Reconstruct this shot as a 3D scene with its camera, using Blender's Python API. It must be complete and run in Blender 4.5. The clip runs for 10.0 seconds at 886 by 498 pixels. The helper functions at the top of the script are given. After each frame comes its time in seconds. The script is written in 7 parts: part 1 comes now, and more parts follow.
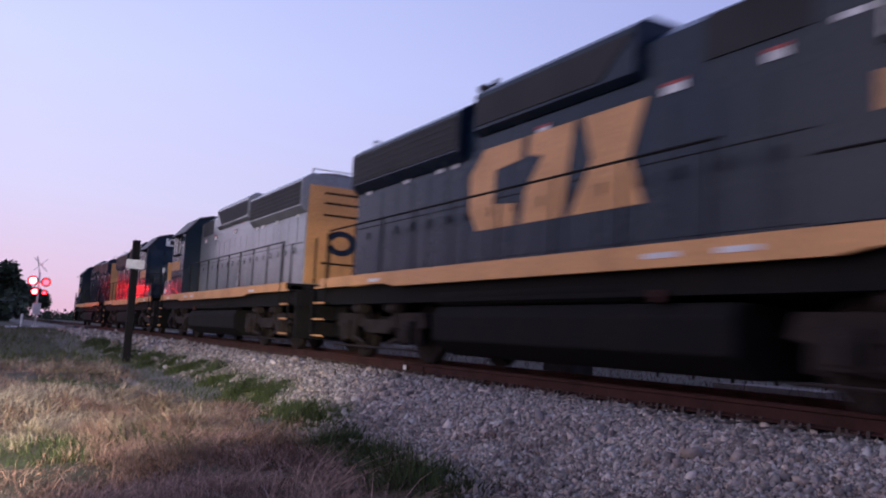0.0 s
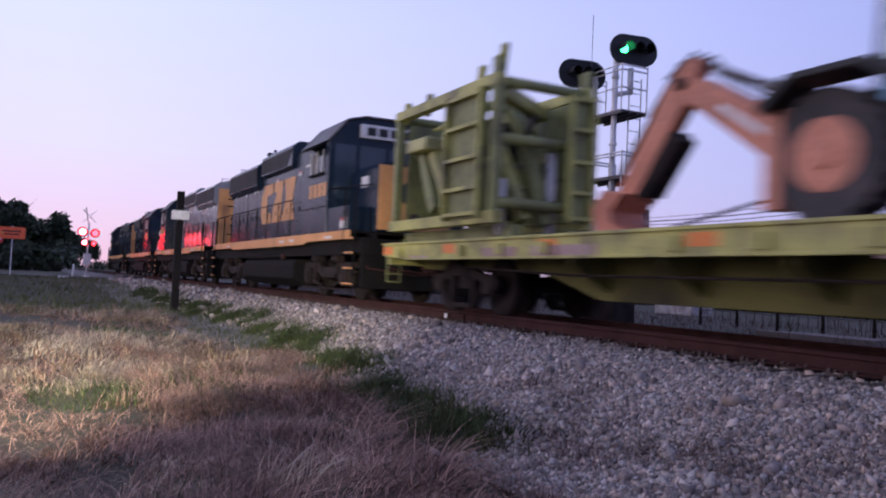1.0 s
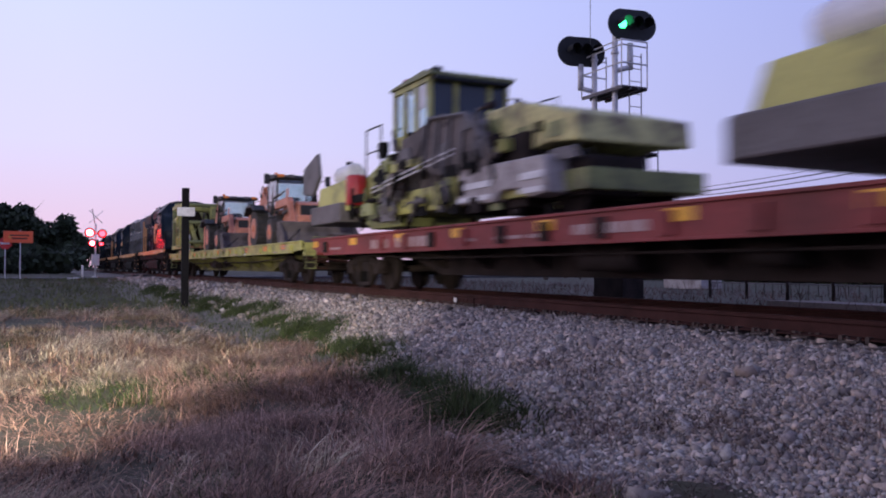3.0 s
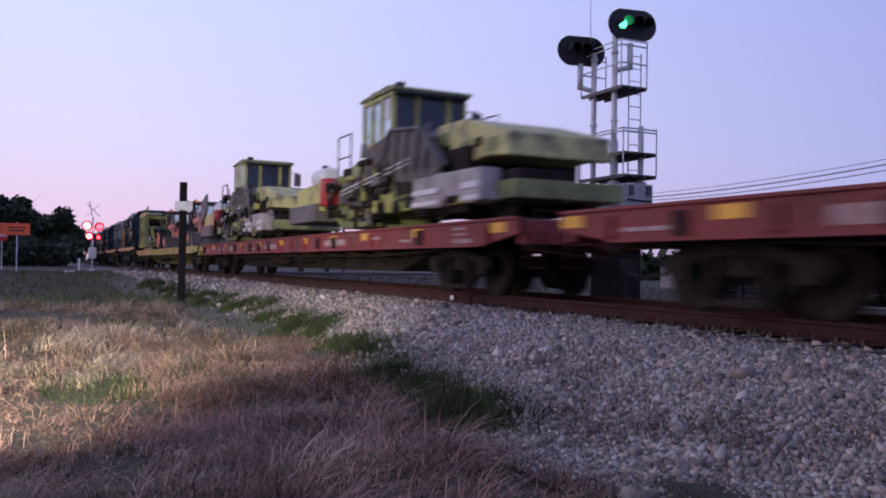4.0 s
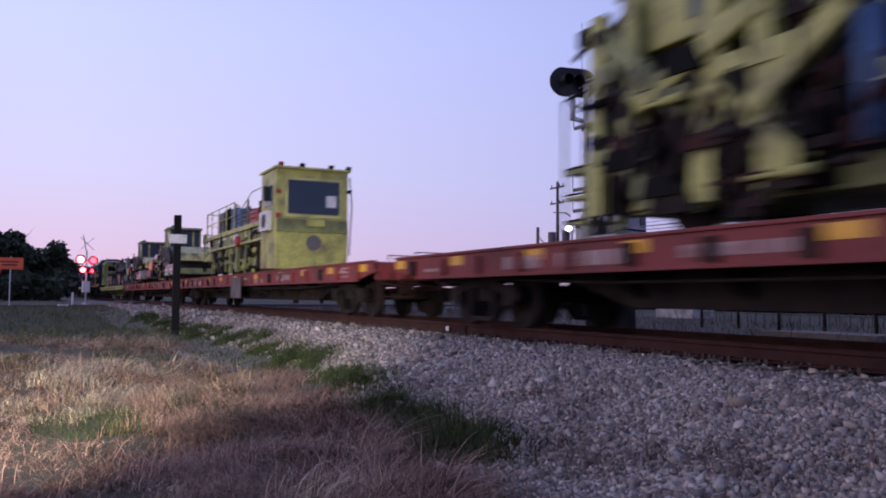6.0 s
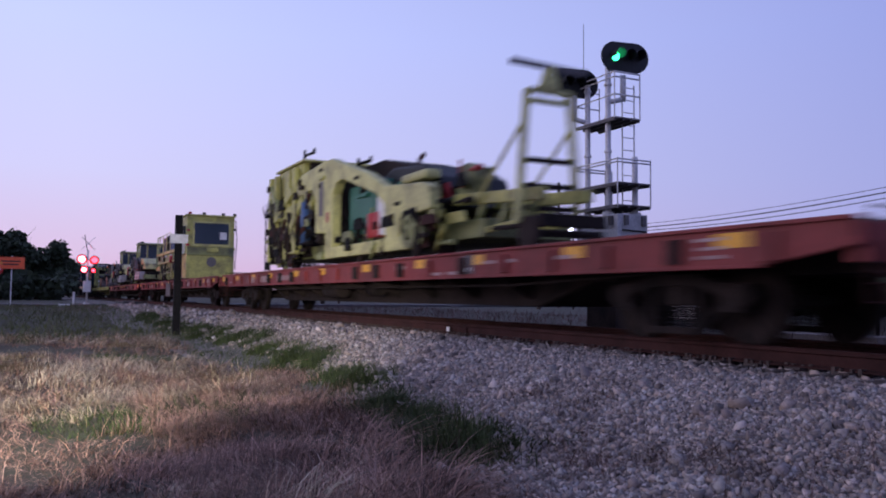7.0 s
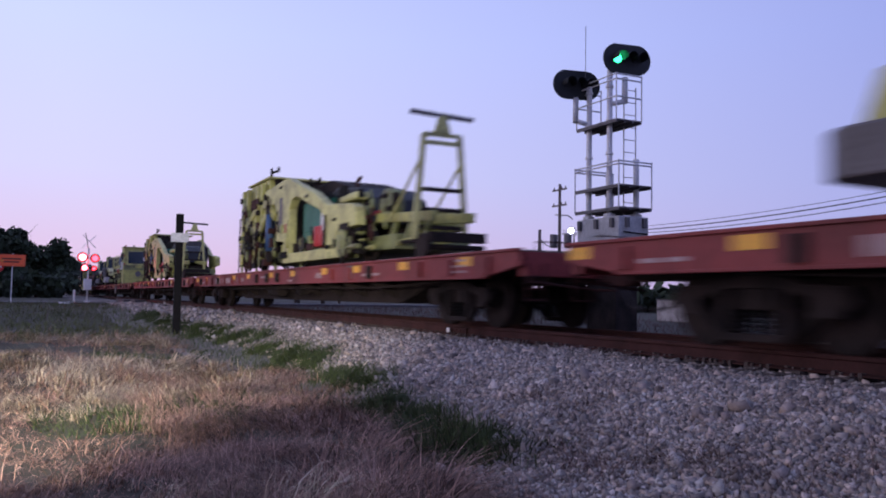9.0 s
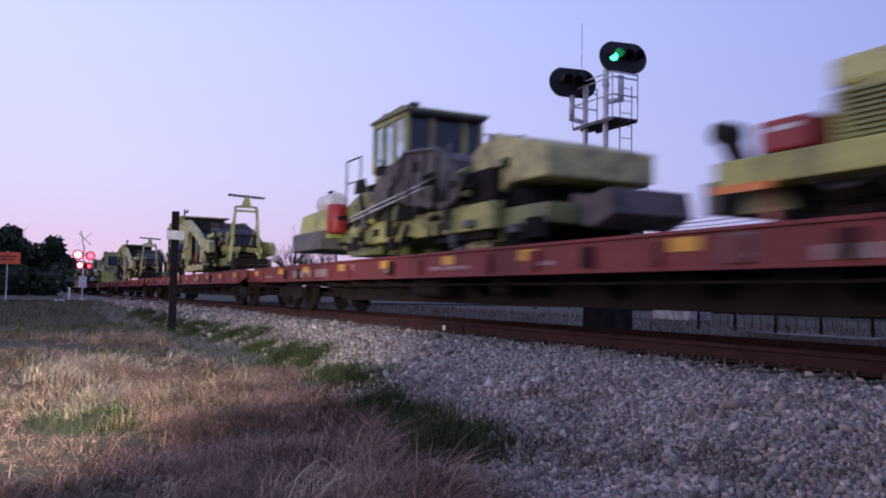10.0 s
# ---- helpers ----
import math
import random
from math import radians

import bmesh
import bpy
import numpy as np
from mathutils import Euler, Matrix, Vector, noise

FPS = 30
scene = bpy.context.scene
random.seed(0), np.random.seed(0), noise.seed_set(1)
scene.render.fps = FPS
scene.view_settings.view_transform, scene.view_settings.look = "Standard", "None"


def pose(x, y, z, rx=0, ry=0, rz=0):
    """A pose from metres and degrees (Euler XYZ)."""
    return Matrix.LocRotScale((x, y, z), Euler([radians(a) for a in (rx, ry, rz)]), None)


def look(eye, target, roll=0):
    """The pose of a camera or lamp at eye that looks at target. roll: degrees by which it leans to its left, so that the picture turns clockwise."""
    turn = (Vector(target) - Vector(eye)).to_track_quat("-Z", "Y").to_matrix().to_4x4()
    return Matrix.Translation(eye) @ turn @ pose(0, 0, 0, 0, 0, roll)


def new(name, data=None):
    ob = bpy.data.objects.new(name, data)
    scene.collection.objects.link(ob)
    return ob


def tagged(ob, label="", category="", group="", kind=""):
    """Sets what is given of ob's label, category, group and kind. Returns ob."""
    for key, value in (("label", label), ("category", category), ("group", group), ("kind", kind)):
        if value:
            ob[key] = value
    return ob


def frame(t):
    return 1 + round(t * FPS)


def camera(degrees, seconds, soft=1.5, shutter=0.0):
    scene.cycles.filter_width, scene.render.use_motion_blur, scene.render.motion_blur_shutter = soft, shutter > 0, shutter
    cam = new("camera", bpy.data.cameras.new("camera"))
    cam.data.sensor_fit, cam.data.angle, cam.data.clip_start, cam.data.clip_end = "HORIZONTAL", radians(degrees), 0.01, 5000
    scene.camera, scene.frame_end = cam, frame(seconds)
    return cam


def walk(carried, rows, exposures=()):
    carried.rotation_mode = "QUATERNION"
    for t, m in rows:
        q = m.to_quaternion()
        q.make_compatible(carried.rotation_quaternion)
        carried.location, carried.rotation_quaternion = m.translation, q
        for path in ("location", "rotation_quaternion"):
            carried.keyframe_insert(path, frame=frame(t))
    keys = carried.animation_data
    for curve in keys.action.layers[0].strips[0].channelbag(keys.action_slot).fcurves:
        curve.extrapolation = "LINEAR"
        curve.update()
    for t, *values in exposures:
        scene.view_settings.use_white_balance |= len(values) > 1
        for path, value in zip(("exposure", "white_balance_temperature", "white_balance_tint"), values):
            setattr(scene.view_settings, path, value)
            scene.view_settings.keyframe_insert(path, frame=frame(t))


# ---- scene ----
cam = camera(57.0, 10.0, 1.9, 0.55)
walk(cam, [
    (0, pose(0, 0, 0.476, 96.142, -2.874, -29.224)),
    (0.5, pose(0, 0, 0.476, 94.575, -3.158, -27.741)),
    (1, pose(0, 0, 0.476, 92.410, -2.711, -26.363)),
    (1.5, pose(0, 0, 0.476, 91.221, -2.988, -25.408)),
    (2, pose(0, 0, 0.476, 91.362, -2.033, -25.584)),
    (2.5, pose(0, 0, 0.476, 91.395, 0.077, -25.804)),
    (4, pose(0, 0, 0.476, 91.156, -0.852, -26.004)),
    (4.5, pose(0, 0, 0.476, 92.338, -0.497, -26.386)),
    (5, pose(0, 0, 0.476, 92.644, -0.321, -26.218)),
    (5.5, pose(0, 0, 0.476, 92.814, -0.130, -26.163)),
    (6, pose(0, 0, 0.476, 93.320, -0.362, -26.356)),
    (7.5, pose(0, 0, 0.476, 93.409, -0.716, -26.172)),
    (8, pose(0, 0, 0.476, 93.529, -1.115, -26.172)),
    (8.5, pose(0, 0, 0.476, 93.476, -1.186, -26.254)),
    (9, pose(0, 0, 0.476, 93.410, -0.936, -26.270)),
    (9.5, pose(0, 0, 0.476, 93.245, -1.035, -26.387)),
    (10, pose(0, 0, 0.476, 93.258, -0.963, -26.551)),
], exposures=[(0, -0.05, 6450, 8), (1, 0.14, 6450, 8), (2.5, 0.06, 6450, 8), (5.5, -0.03, 6350, 9), (7.5, -0.16, 6050, 10), (8.5, 0.06, 6250, 9), (9, -0.05, 6120, 9), (10, -0.03, 6200, 9)])

# ---- world and light: dusk, the sun just gone down behind and to the left of the camera ----
world = bpy.data.worlds.new("dusk_sky")
world.use_nodes = True
scene.world = world


def dusk():
    nt = world.node_tree
    nd, ln = nt.nodes, nt.links
    nd.clear()
    out = nd.new("ShaderNodeOutputWorld")
    bg = nd.new("ShaderNodeBackground")
    tc = nd.new("ShaderNodeTexCoord")
    sep = nd.new("ShaderNodeSeparateXYZ")
    ln.new(tc.outputs["Generated"], sep.inputs[0])
    def ramp(stops):
        r = nd.new("ShaderNodeValToRGB")
        e = r.color_ramp.elements
        e[0].position, e[0].color = stops[0][0], (*stops[0][1], 1)
        e[1].position, e[1].color = stops[-1][0], (*stops[-1][1], 1)
        for p, c in stops[1:-1]:
            e.new(p).color = (*c, 1)
        ln.new(sep.outputs["Z"], r.inputs[0])
        return r
    warm = ramp([(0.0, (0.86, 0.52, 0.70)), (0.05, (0.84, 0.62, 0.84)), (0.14, (0.77, 0.72, 1.02)), (0.30, (0.70, 0.74, 1.16)), (0.6, (0.50, 0.56, 0.95)), (1.0, (0.28, 0.33, 0.68))])
    cool = ramp([(0.0, (0.40, 0.38, 0.66)), (0.10, (0.38, 0.40, 0.76)), (0.30, (0.33, 0.37, 0.78)), (0.6, (0.27, 0.31, 0.68)), (1.0, (0.22, 0.26, 0.58))])
    # brighter towards the afterglow, dimmer on the far side of the line
    dot = nd.new("ShaderNodeVectorMath")
    dot.operation = "DOT_PRODUCT"
    dot.inputs[1].default_value = (-0.64, 0.77, 0.0)
    ln.new(tc.outputs["Generated"], dot.inputs[0])
    glow = nd.new("ShaderNodeMapRange")
    glow.inputs["From Min"].default_value, glow.inputs["From Max"].default_value = -0.24, 0.74
    ln.new(dot.outputs["Value"], glow.inputs["Value"])
    mix = nd.new("ShaderNodeMix")
    mix.data_type = "RGBA"
    ln.new(glow.outputs[0], mix.inputs["Factor"])
    ln.new(cool.outputs[0], mix.inputs["A"])
    ln.new(warm.outputs[0], mix.inputs["B"])
    ln.new(mix.outputs["Result"], bg.inputs[0])
    bg.inputs[1].default_value = 1.0
    ln.new(bg.outputs[0], out.inputs[0])


dusk()

# the wide afterglow
glow_lamp = bpy.data.lights.new("afterglow", "SUN")
glow_lamp.energy, glow_lamp.angle, glow_lamp.color = 0.55, radians(40), (1.0, 0.80, 0.80)
glow_ob = new("afterglow", glow_lamp)
glow_ob.matrix_world = look((-40, 14, 9), (0, 0, 0))

# warm headlight of a vehicle that stands behind the camera, on the grass
head_lamp = bpy.data.lights.new("headlight", "SPOT")
head_lamp.energy, head_lamp.spot_size, head_lamp.spot_blend = 12500, radians(52), 1.0
head_lamp.color, head_lamp.shadow_soft_size = (1.0, 0.90, 0.78), 0.25
head_ob = new("headlight", head_lamp)
head_ob.matrix_world = look((-3.9, 1.6, 1.5), (-0.2, 11.6, -0.75))

# ---- materials ----
MATS = {}


def mat(name, base, rough=0.6, dirt=None, amount=0.35, scale=1.2, metal=0.0, bump=0.02, fine=18.0, rand=0.0, emit=0.0, coat=0.0, spec=0.5, tints=()):
    if name in MATS:
        return MATS[name]
    m = bpy.data.materials.new(name)
    m.use_nodes = True
    nd, ln = m.node_tree.nodes, m.node_tree.links
    bs = nd["Principled BSDF"]
    bs.inputs["Roughness"].default_value, bs.inputs["Metallic"].default_value = rough, metal
    bs.inputs["Specular IOR Level"].default_value = spec
    if coat:
        bs.inputs["Coat Weight"].default_value, bs.inputs["Coat Roughness"].default_value = coat, 0.12
    tc = nd.new("ShaderNodeTexCoord")
    n1, n2 = nd.new("ShaderNodeTexNoise"), nd.new("ShaderNodeTexNoise")
    n1.inputs["Scale"].default_value, n1.inputs["Detail"].default_value = scale, 6
    n2.inputs["Scale"].default_value, n2.inputs["Detail"].default_value = fine, 4
    for n in (n1, n2):
        ln.new(tc.outputs["Object"], n.inputs["Vector"])
    r1 = nd.new("ShaderNodeMapRange")
    r1.inputs["From Min"].default_value, r1.inputs["From Max"].default_value = 0.42, 0.72
    r1.inputs["To Max"].default_value = amount
    ln.new(n1.outputs["Fac"], r1.inputs["Value"])
    mx = nd.new("ShaderNodeMix")
    mx.data_type = "RGBA"
    mx.inputs["A"].default_value = (*base, 1)
    d = dirt or tuple(c * 0.45 for c in base)
    mx.inputs["B"].default_value = (*d, 1)
    ln.new(r1.outputs[0], mx.inputs["Factor"])
    r2 = nd.new("ShaderNodeMapRange")
    r2.inputs["From Min"].default_value, r2.inputs["From Max"].default_value = 0.3, 0.7
    r2.inputs["To Min"].default_value, r2.inputs["To Max"].default_value = 0.82, 1.12
    ln.new(n2.outputs["Fac"], r2.inputs["Value"])
    v = nd.new("ShaderNodeVectorMath")
    v.operation = "SCALE"
    ln.new(mx.outputs["Result"], v.inputs[0])
    last = r2.outputs[0]
    if rand:
        g = nd.new("ShaderNodeNewGeometry")
        rr = nd.new("ShaderNodeMapRange")
        rr.inputs["To Min"].default_value, rr.inputs["To Max"].default_value = 1 - rand, 1 + rand
        ln.new(g.outputs["Random Per Island"], rr.inputs["Value"])
        mm = nd.new("ShaderNodeMath")
        mm.operation = "MULTIPLY"
        ln.new(last, mm.inputs[0])
        ln.new(rr.outputs[0], mm.inputs[1])
        last = mm.outputs[0]
    ln.new(last, v.inputs["Scale"])
    if tints:
        # each piece takes one of a few tints
        hop = nd.new("ShaderNodeMath")
        hop.operation = "MULTIPLY"
        hop.inputs[1].default_value = 37.0
        ln.new(nd.new("ShaderNodeNewGeometry").outputs["Random Per Island"], hop.inputs[0])
        cut = nd.new("ShaderNodeMath")
        cut.operation = "FRACT"
        ln.new(hop.outputs[0], cut.inputs[0])
        pal = nd.new("ShaderNodeValToRGB")
        pal.color_ramp.interpolation = "CONSTANT"
        el = pal.color_ramp.elements
        el[0].position, el[0].color = 0.0, (*tints[0], 1)
        el[1].position, el[1].color = 1 / len(tints), (*tints[1], 1)
        for i, c in enumerate(tints[2:]):
            el.new((i + 2) / len(tints)).color = (*c, 1)
        ln.new(cut.outputs[0], pal.inputs[0])
        times = nd.new("ShaderNodeVectorMath")
        times.operation = "MULTIPLY"
        ln.new(v.outputs[0], times.inputs[0])
        ln.new(pal.outputs[0], times.inputs[1])
        ln.new(times.outputs[0], bs.inputs["Base Color"])
    else:
        ln.new(v.outputs[0], bs.inputs["Base Color"])
    rg = nd.new("ShaderNodeMapRange")
    rg.inputs["To Min"].default_value, rg.inputs["To Max"].default_value = max(rough - 0.08, 0.03), min(rough + 0.15, 1)
    ln.new(n1.outputs["Fac"], rg.inputs["Value"])
    ln.new(rg.outputs[0], bs.inputs["Roughness"])
    if bump:
        b = nd.new("ShaderNodeBump")
        b.inputs["Strength"].default_value, b.inputs["Distance"].default_value = 0.5, bump
        ln.new(n2.outputs["Fac"], b.inputs["Height"])
        ln.new(b.outputs[0], bs.inputs["Normal"])
    if emit:
        bs.inputs["Emission Color"].default_value = (*base, 1)
        bs.inputs["Emission Strength"].default_value = emit
    MATS[name] = m
    return m


def glass(name, tint=(0.05, 0.08, 0.10), rough=0.06):
    m = mat(name, tint, rough, amount=0.3, bump=0.0)
    m.node_tree.nodes["Principled BSDF"].inputs["Specular IOR Level"].default_value = 0.5
    return m


def clear_pane(name, tint):
    """Thin cab glass: mostly seen through, with a gloss that grows at a slant."""
    m = bpy.data.materials.new(name)
    m.use_nodes = True
    nd, ln = m.node_tree.nodes, m.node_tree.links
    nd.clear()
    out, mix, fres = nd.new("ShaderNodeOutputMaterial"), nd.new("ShaderNodeMixShader"), nd.new("ShaderNodeLayerWeight")
    see, gloss = nd.new("ShaderNodeBsdfTransparent"), nd.new("ShaderNodeBsdfGlossy")
    see.inputs["Color"].default_value = (*tint, 1)
    gloss.inputs["Roughness"].default_value = 0.05
    fres.inputs["Blend"].default_value = 0.5
    steep, lift = nd.new("ShaderNodeMath"), nd.new("ShaderNodeMath")
    steep.operation, lift.operation = "POWER", "MULTIPLY_ADD"
    steep.inputs[1].default_value, lift.inputs[1].default_value, lift.inputs[2].default_value = 3.0, 0.7, 0.08
    ln.new(fres.outputs["Facing"], steep.inputs[0])
    ln.new(steep.outputs[0], lift.inputs[0])
    ln.new(lift.outputs[0], mix.inputs[0])
    ln.new(see.outputs[0], mix.inputs[1])
    ln.new(gloss.outputs[0], mix.inputs[2])
    ln.new(mix.outputs[0], out.inputs[0])
    return m


LIME = mat("lime_paint", (0.50, 0.475, 0.125), 0.45, (0.13, 0.115, 0.065), 0.85, 2.1, fine=14)
BATTERED = mat("battered_lime_paint", (0.60, 0.55, 0.22), 0.55, (0.16, 0.12, 0.08), 0.95, 3.2, fine=10)
LIME_DARK = mat("olive_lime_paint", (0.27, 0.285, 0.10), 0.5, (0.08, 0.075, 0.045), 0.8, 1.8)
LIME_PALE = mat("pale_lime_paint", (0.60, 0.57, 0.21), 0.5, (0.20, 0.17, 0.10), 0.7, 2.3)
# a much darker, blotchy lime for the centre sill and cross bearers
LIME_DEEP = mat("deep_lime_paint", (0.16, 0.148, 0.042), 0.7, (0.03, 0.024, 0.018), 0.95, 1.1, spec=0.25)
RED = mat("oxide_red_paint", (0.25, 0.045, 0.042), 0.55, (0.10, 0.032, 0.028), 0.7, 0.9, fine=9, spec=0.3)
RUST = mat("rusty_steel", (0.060, 0.022, 0.018), 0.85, (0.026, 0.012, 0.010), 0.7, 3.0, spec=0.25, bump=0.01, fine=30)
DARK = mat("grimy_black_steel", (0.009, 0.0085, 0.0085), 0.8, (0.020, 0.015, 0.013), 0.6, 2.2, spec=0.12)
GRIME = mat("greasy_dark_steel", (0.034, 0.024, 0.021), 0.8, (0.010, 0.009, 0.0085), 0.8, 2.5, spec=0.15)
GREY = mat("worn_grey_steel", (0.13, 0.115, 0.115), 0.55, (0.05, 0.04, 0.036), 0.6, 1.5)
WORN = mat("worn_bare_metal", (0.42, 0.37, 0.35), 0.5, (0.14, 0.11, 0.10), 0.85, 2.6)
SILVER = mat("galvanised_steel", (0.72, 0.69, 0.68), 0.45, (0.42, 0.40, 0.39), 0.5, 2.0, metal=0.1, fine=24)
BLUE = mat("dark_blue_engine_paint", (0.008, 0.018, 0.036), 0.22, (0.018, 0.026, 0.038), 0.6, 1.4, bump=0.003, spec=0.2)
# pale grey puts the sky's reflection on the engine's sides into the colour
BLUE_GREY = mat("sky_sheen_grey_paint", (0.24, 0.245, 0.26), 0.2, (0.12, 0.12, 0.13), 0.6, 0.8, coat=0.3, bump=0.006)
YELLOW = mat("orange_yellow_paint", (0.68, 0.32, 0.11), 0.45, (0.35, 0.17, 0.06), 0.5, 1.2)
REFL = mat("yellow_reflective_tape", (0.85, 0.42, 0.03), 0.35, amount=0.3)
REFL_O = mat("orange_reflective_tape", (0.85, 0.25, 0.04), 0.35, amount=0.3)
WHITE = mat("white_paint", (0.75, 0.73, 0.72), 0.5, (0.45, 0.40, 0.38), 0.5, 3.0)
ORANGE = mat("orange_machine_paint", (0.64, 0.24, 0.14), 0.45, (0.28, 0.10, 0.06), 0.6, 2.0)
FADED = mat("faded_white_lettering", (0.46, 0.33, 0.31), 0.6, (0.25, 0.10, 0.09), 0.9, 5.0)
RUBBER = mat("dusty_black_rubber", (0.045, 0.042, 0.042), 0.85, (0.13, 0.105, 0.10), 0.5, 4.0)
MUD = mat("mud_caked_steel", (0.16, 0.13, 0.12), 0.8, (0.045, 0.036, 0.032), 0.85, 2.2, bump=0.03)
REDP = mat("bright_red_paint", (0.38, 0.022, 0.028), 0.4, amount=0.4)
BLUEP = mat("blue_drum_paint", (0.05, 0.10, 0.22), 0.45, amount=0.4)
TEAL = mat("green_engine_paint", (0.025, 0.15, 0.10), 0.45, amount=0.4)
WINDOW = glass("dark_cab_glass", (0.02, 0.035, 0.055))
WINDOW_L = clear_pane("clear_cab_glass", (0.80, 0.88, 0.88))
GRILL = mat("black_grille", (0.012, 0.010, 0.011), 0.7, amount=0.2, fine=60)
CONCRETE = mat("weathered_concrete", (0.50, 0.48, 0.47), 0.8, (0.30, 0.28, 0.27), 0.5, 2.5, bump=0.01)
WOOD = mat("grey_weathered_wood", (0.16, 0.12, 0.10), 0.85, (0.07, 0.055, 0.05), 0.6, 4.0)
TIE = mat("creosoted_wood", (0.07, 0.05, 0.042), 0.85, (0.16, 0.12, 0.10), 0.5, 4.0)
BLACK = mat("matt_black_paint", (0.012, 0.012, 0.013), 0.55, amount=0.3)
POST = mat("dark_painted_post", (0.012, 0.011, 0.012), 0.85, amount=0.3, spec=0.15)
ASPHALT = mat("road_asphalt", (0.06, 0.058, 0.06), 0.85, (0.11, 0.10, 0.10), 0.6, 0.6)
STONE = mat("ballast_stone", (0.39, 0.335, 0.295), 0.85, (0.28, 0.225, 0.19), 0.7, 0.9, rand=0.5, fine=40, bump=0.004, tints=((1.0, 1.0, 1.0), (1.12, 1.0, 0.9), (0.62, 0.6, 0.62), (0.95, 1.0, 1.02), (1.25, 1.2, 1.16), (0.85, 0.76, 0.72), (0.6, 0.57, 0.56)))
BALLAST = mat("ballast_bed", (0.19, 0.16, 0.14), 0.95, (0.06, 0.055, 0.055), 0.6, 14.0, bump=0.03, fine=40)
SOIL = mat("dry_grass_ground", (0.052, 0.042, 0.026), 0.95, (0.036, 0.046, 0.016), 0.8, 0.45, bump=0.03, fine=22)
STRAW = mat("dry_straw", (0.50, 0.42, 0.30), 0.8, (0.17, 0.10, 0.075), 0.9, 1.4, rand=0.6, bump=0, tints=((1, 1, 1), (0.7, 0.62, 0.55), (1.1, 1.05, 0.95), (0.4, 0.33, 0.3)))
BROWN_STRAW = mat("brown_straw", (0.40, 0.25, 0.19), 0.85, (0.13, 0.072, 0.057), 0.9, 1.5, rand=0.7, bump=0, tints=((1, 1, 1), (0.6, 0.5, 0.45), (1.25, 1.2, 1.1), (0.35, 0.3, 0.28)))
RUSSET = mat("russet_weed", (0.10, 0.052, 0.045), 0.85, (0.05, 0.03, 0.025), 0.8, 2.0, rand=0.5, bump=0)
BLADE = mat("green_grass_blade", (0.060, 0.078, 0.026), 0.75, (0.030, 0.042, 0.015), 0.8, 0.9, rand=0.5, bump=0, spec=0.2)
MEADOW = mat("meadow_blade", (0.105, 0.115, 0.048), 0.8, (0.05, 0.06, 0.024), 0.8, 0.5, rand=0.5, bump=0, spec=0.2)
LEAF = mat("dark_foliage", (0.035, 0.05, 0.022), 0.75, (0.02, 0.028, 0.014), 0.6, 0.3, rand=0.5, bump=0)
BARK = mat("tree_bark", (0.09, 0.07, 0.055), 0.9, amount=0.5, scale=3)
SIGN_O = mat("orange_sign_face", (0.95, 0.12, 0.03), 0.3, amount=0.2)
SIGN_R = mat("red_sign_face", (0.60, 0.03, 0.04), 0.35, amount=0.2)
LAMP_R = mat("red_flasher_lens", (1.0, 0.008, 0.014), 0.3, amount=0.0, bump=0, emit=40)
LAMP_P = mat("bright_red_flasher_lens", (1.0, 0.03, 0.04), 0.3, amount=0.0, bump=0, emit=70)
LAMP_G = mat("green_signal_lens", (0.06, 1.0, 0.34), 0.3, amount=0.0, bump=0, emit=7)
LAMP_W = mat("street_lamp_lens", (0.85, 0.85, 1.0), 0.3, amount=0.0, bump=0, emit=12)

# ---- mesh tools ----
CX = 7.55          # middle of the track
DECK = 1.19        # top of the flat cars


def box(bm, x0, x1, y0, y1, z0, z1):
    v = [bm.verts.new((x, y, z)) for x in (x0, x1) for y in (y0, y1) for z in (z0, z1)]
    for f in ((0, 1, 3, 2), (4, 6, 7, 5), (0, 4, 5, 1), (2, 3, 7, 6), (0, 2, 6, 4), (1, 5, 7, 3)):
        bm.faces.new([v[i] for i in f])
    return bm


def prism(bm, poly, x0, x1, axis="x"):
    """A solid from an outline: (y, z) along x, (x, z) along y, (x, y) along z."""
    def at(p, s):
        return (s, *p) if axis == "x" else (p[0], s, p[1]) if axis == "y" else (*p, s)
    a = [bm.verts.new(at(p, x0)) for p in poly]
    b = [bm.verts.new(at(p, x1)) for p in poly]
    n = len(poly)
    faces = [bm.faces.new(a), bm.faces.new(b[::-1])]
    for i in range(n):
        faces.append(bm.faces.new((a[i], b[i], b[(i + 1) % n], a[(i + 1) % n])))
    bmesh.ops.recalc_face_normals(bm, faces=faces)
    return bm


def cyl(bm, a, b, r, n=12, r2=None):
    a, b = Vector(a), Vector(b)
    r2 = r if r2 is None else r2
    q = (b - a).to_track_quat("Z", "Y")
    ra, rb = [], []
    for i in range(n):
        w = 2 * math.pi * i / n
        d = q @ Vector((math.cos(w), math.sin(w), 0))
        ra.append(bm.verts.new(a + d * r))
        rb.append(bm.verts.new(b + d * r2))
    bm.faces.new(ra[::-1])
    bm.faces.new(rb)
    for i in range(n):
        f = bm.faces.new((ra[i], ra[(i + 1) % n], rb[(i + 1) % n], rb[i]))
        f.smooth = n > 6
    return bm


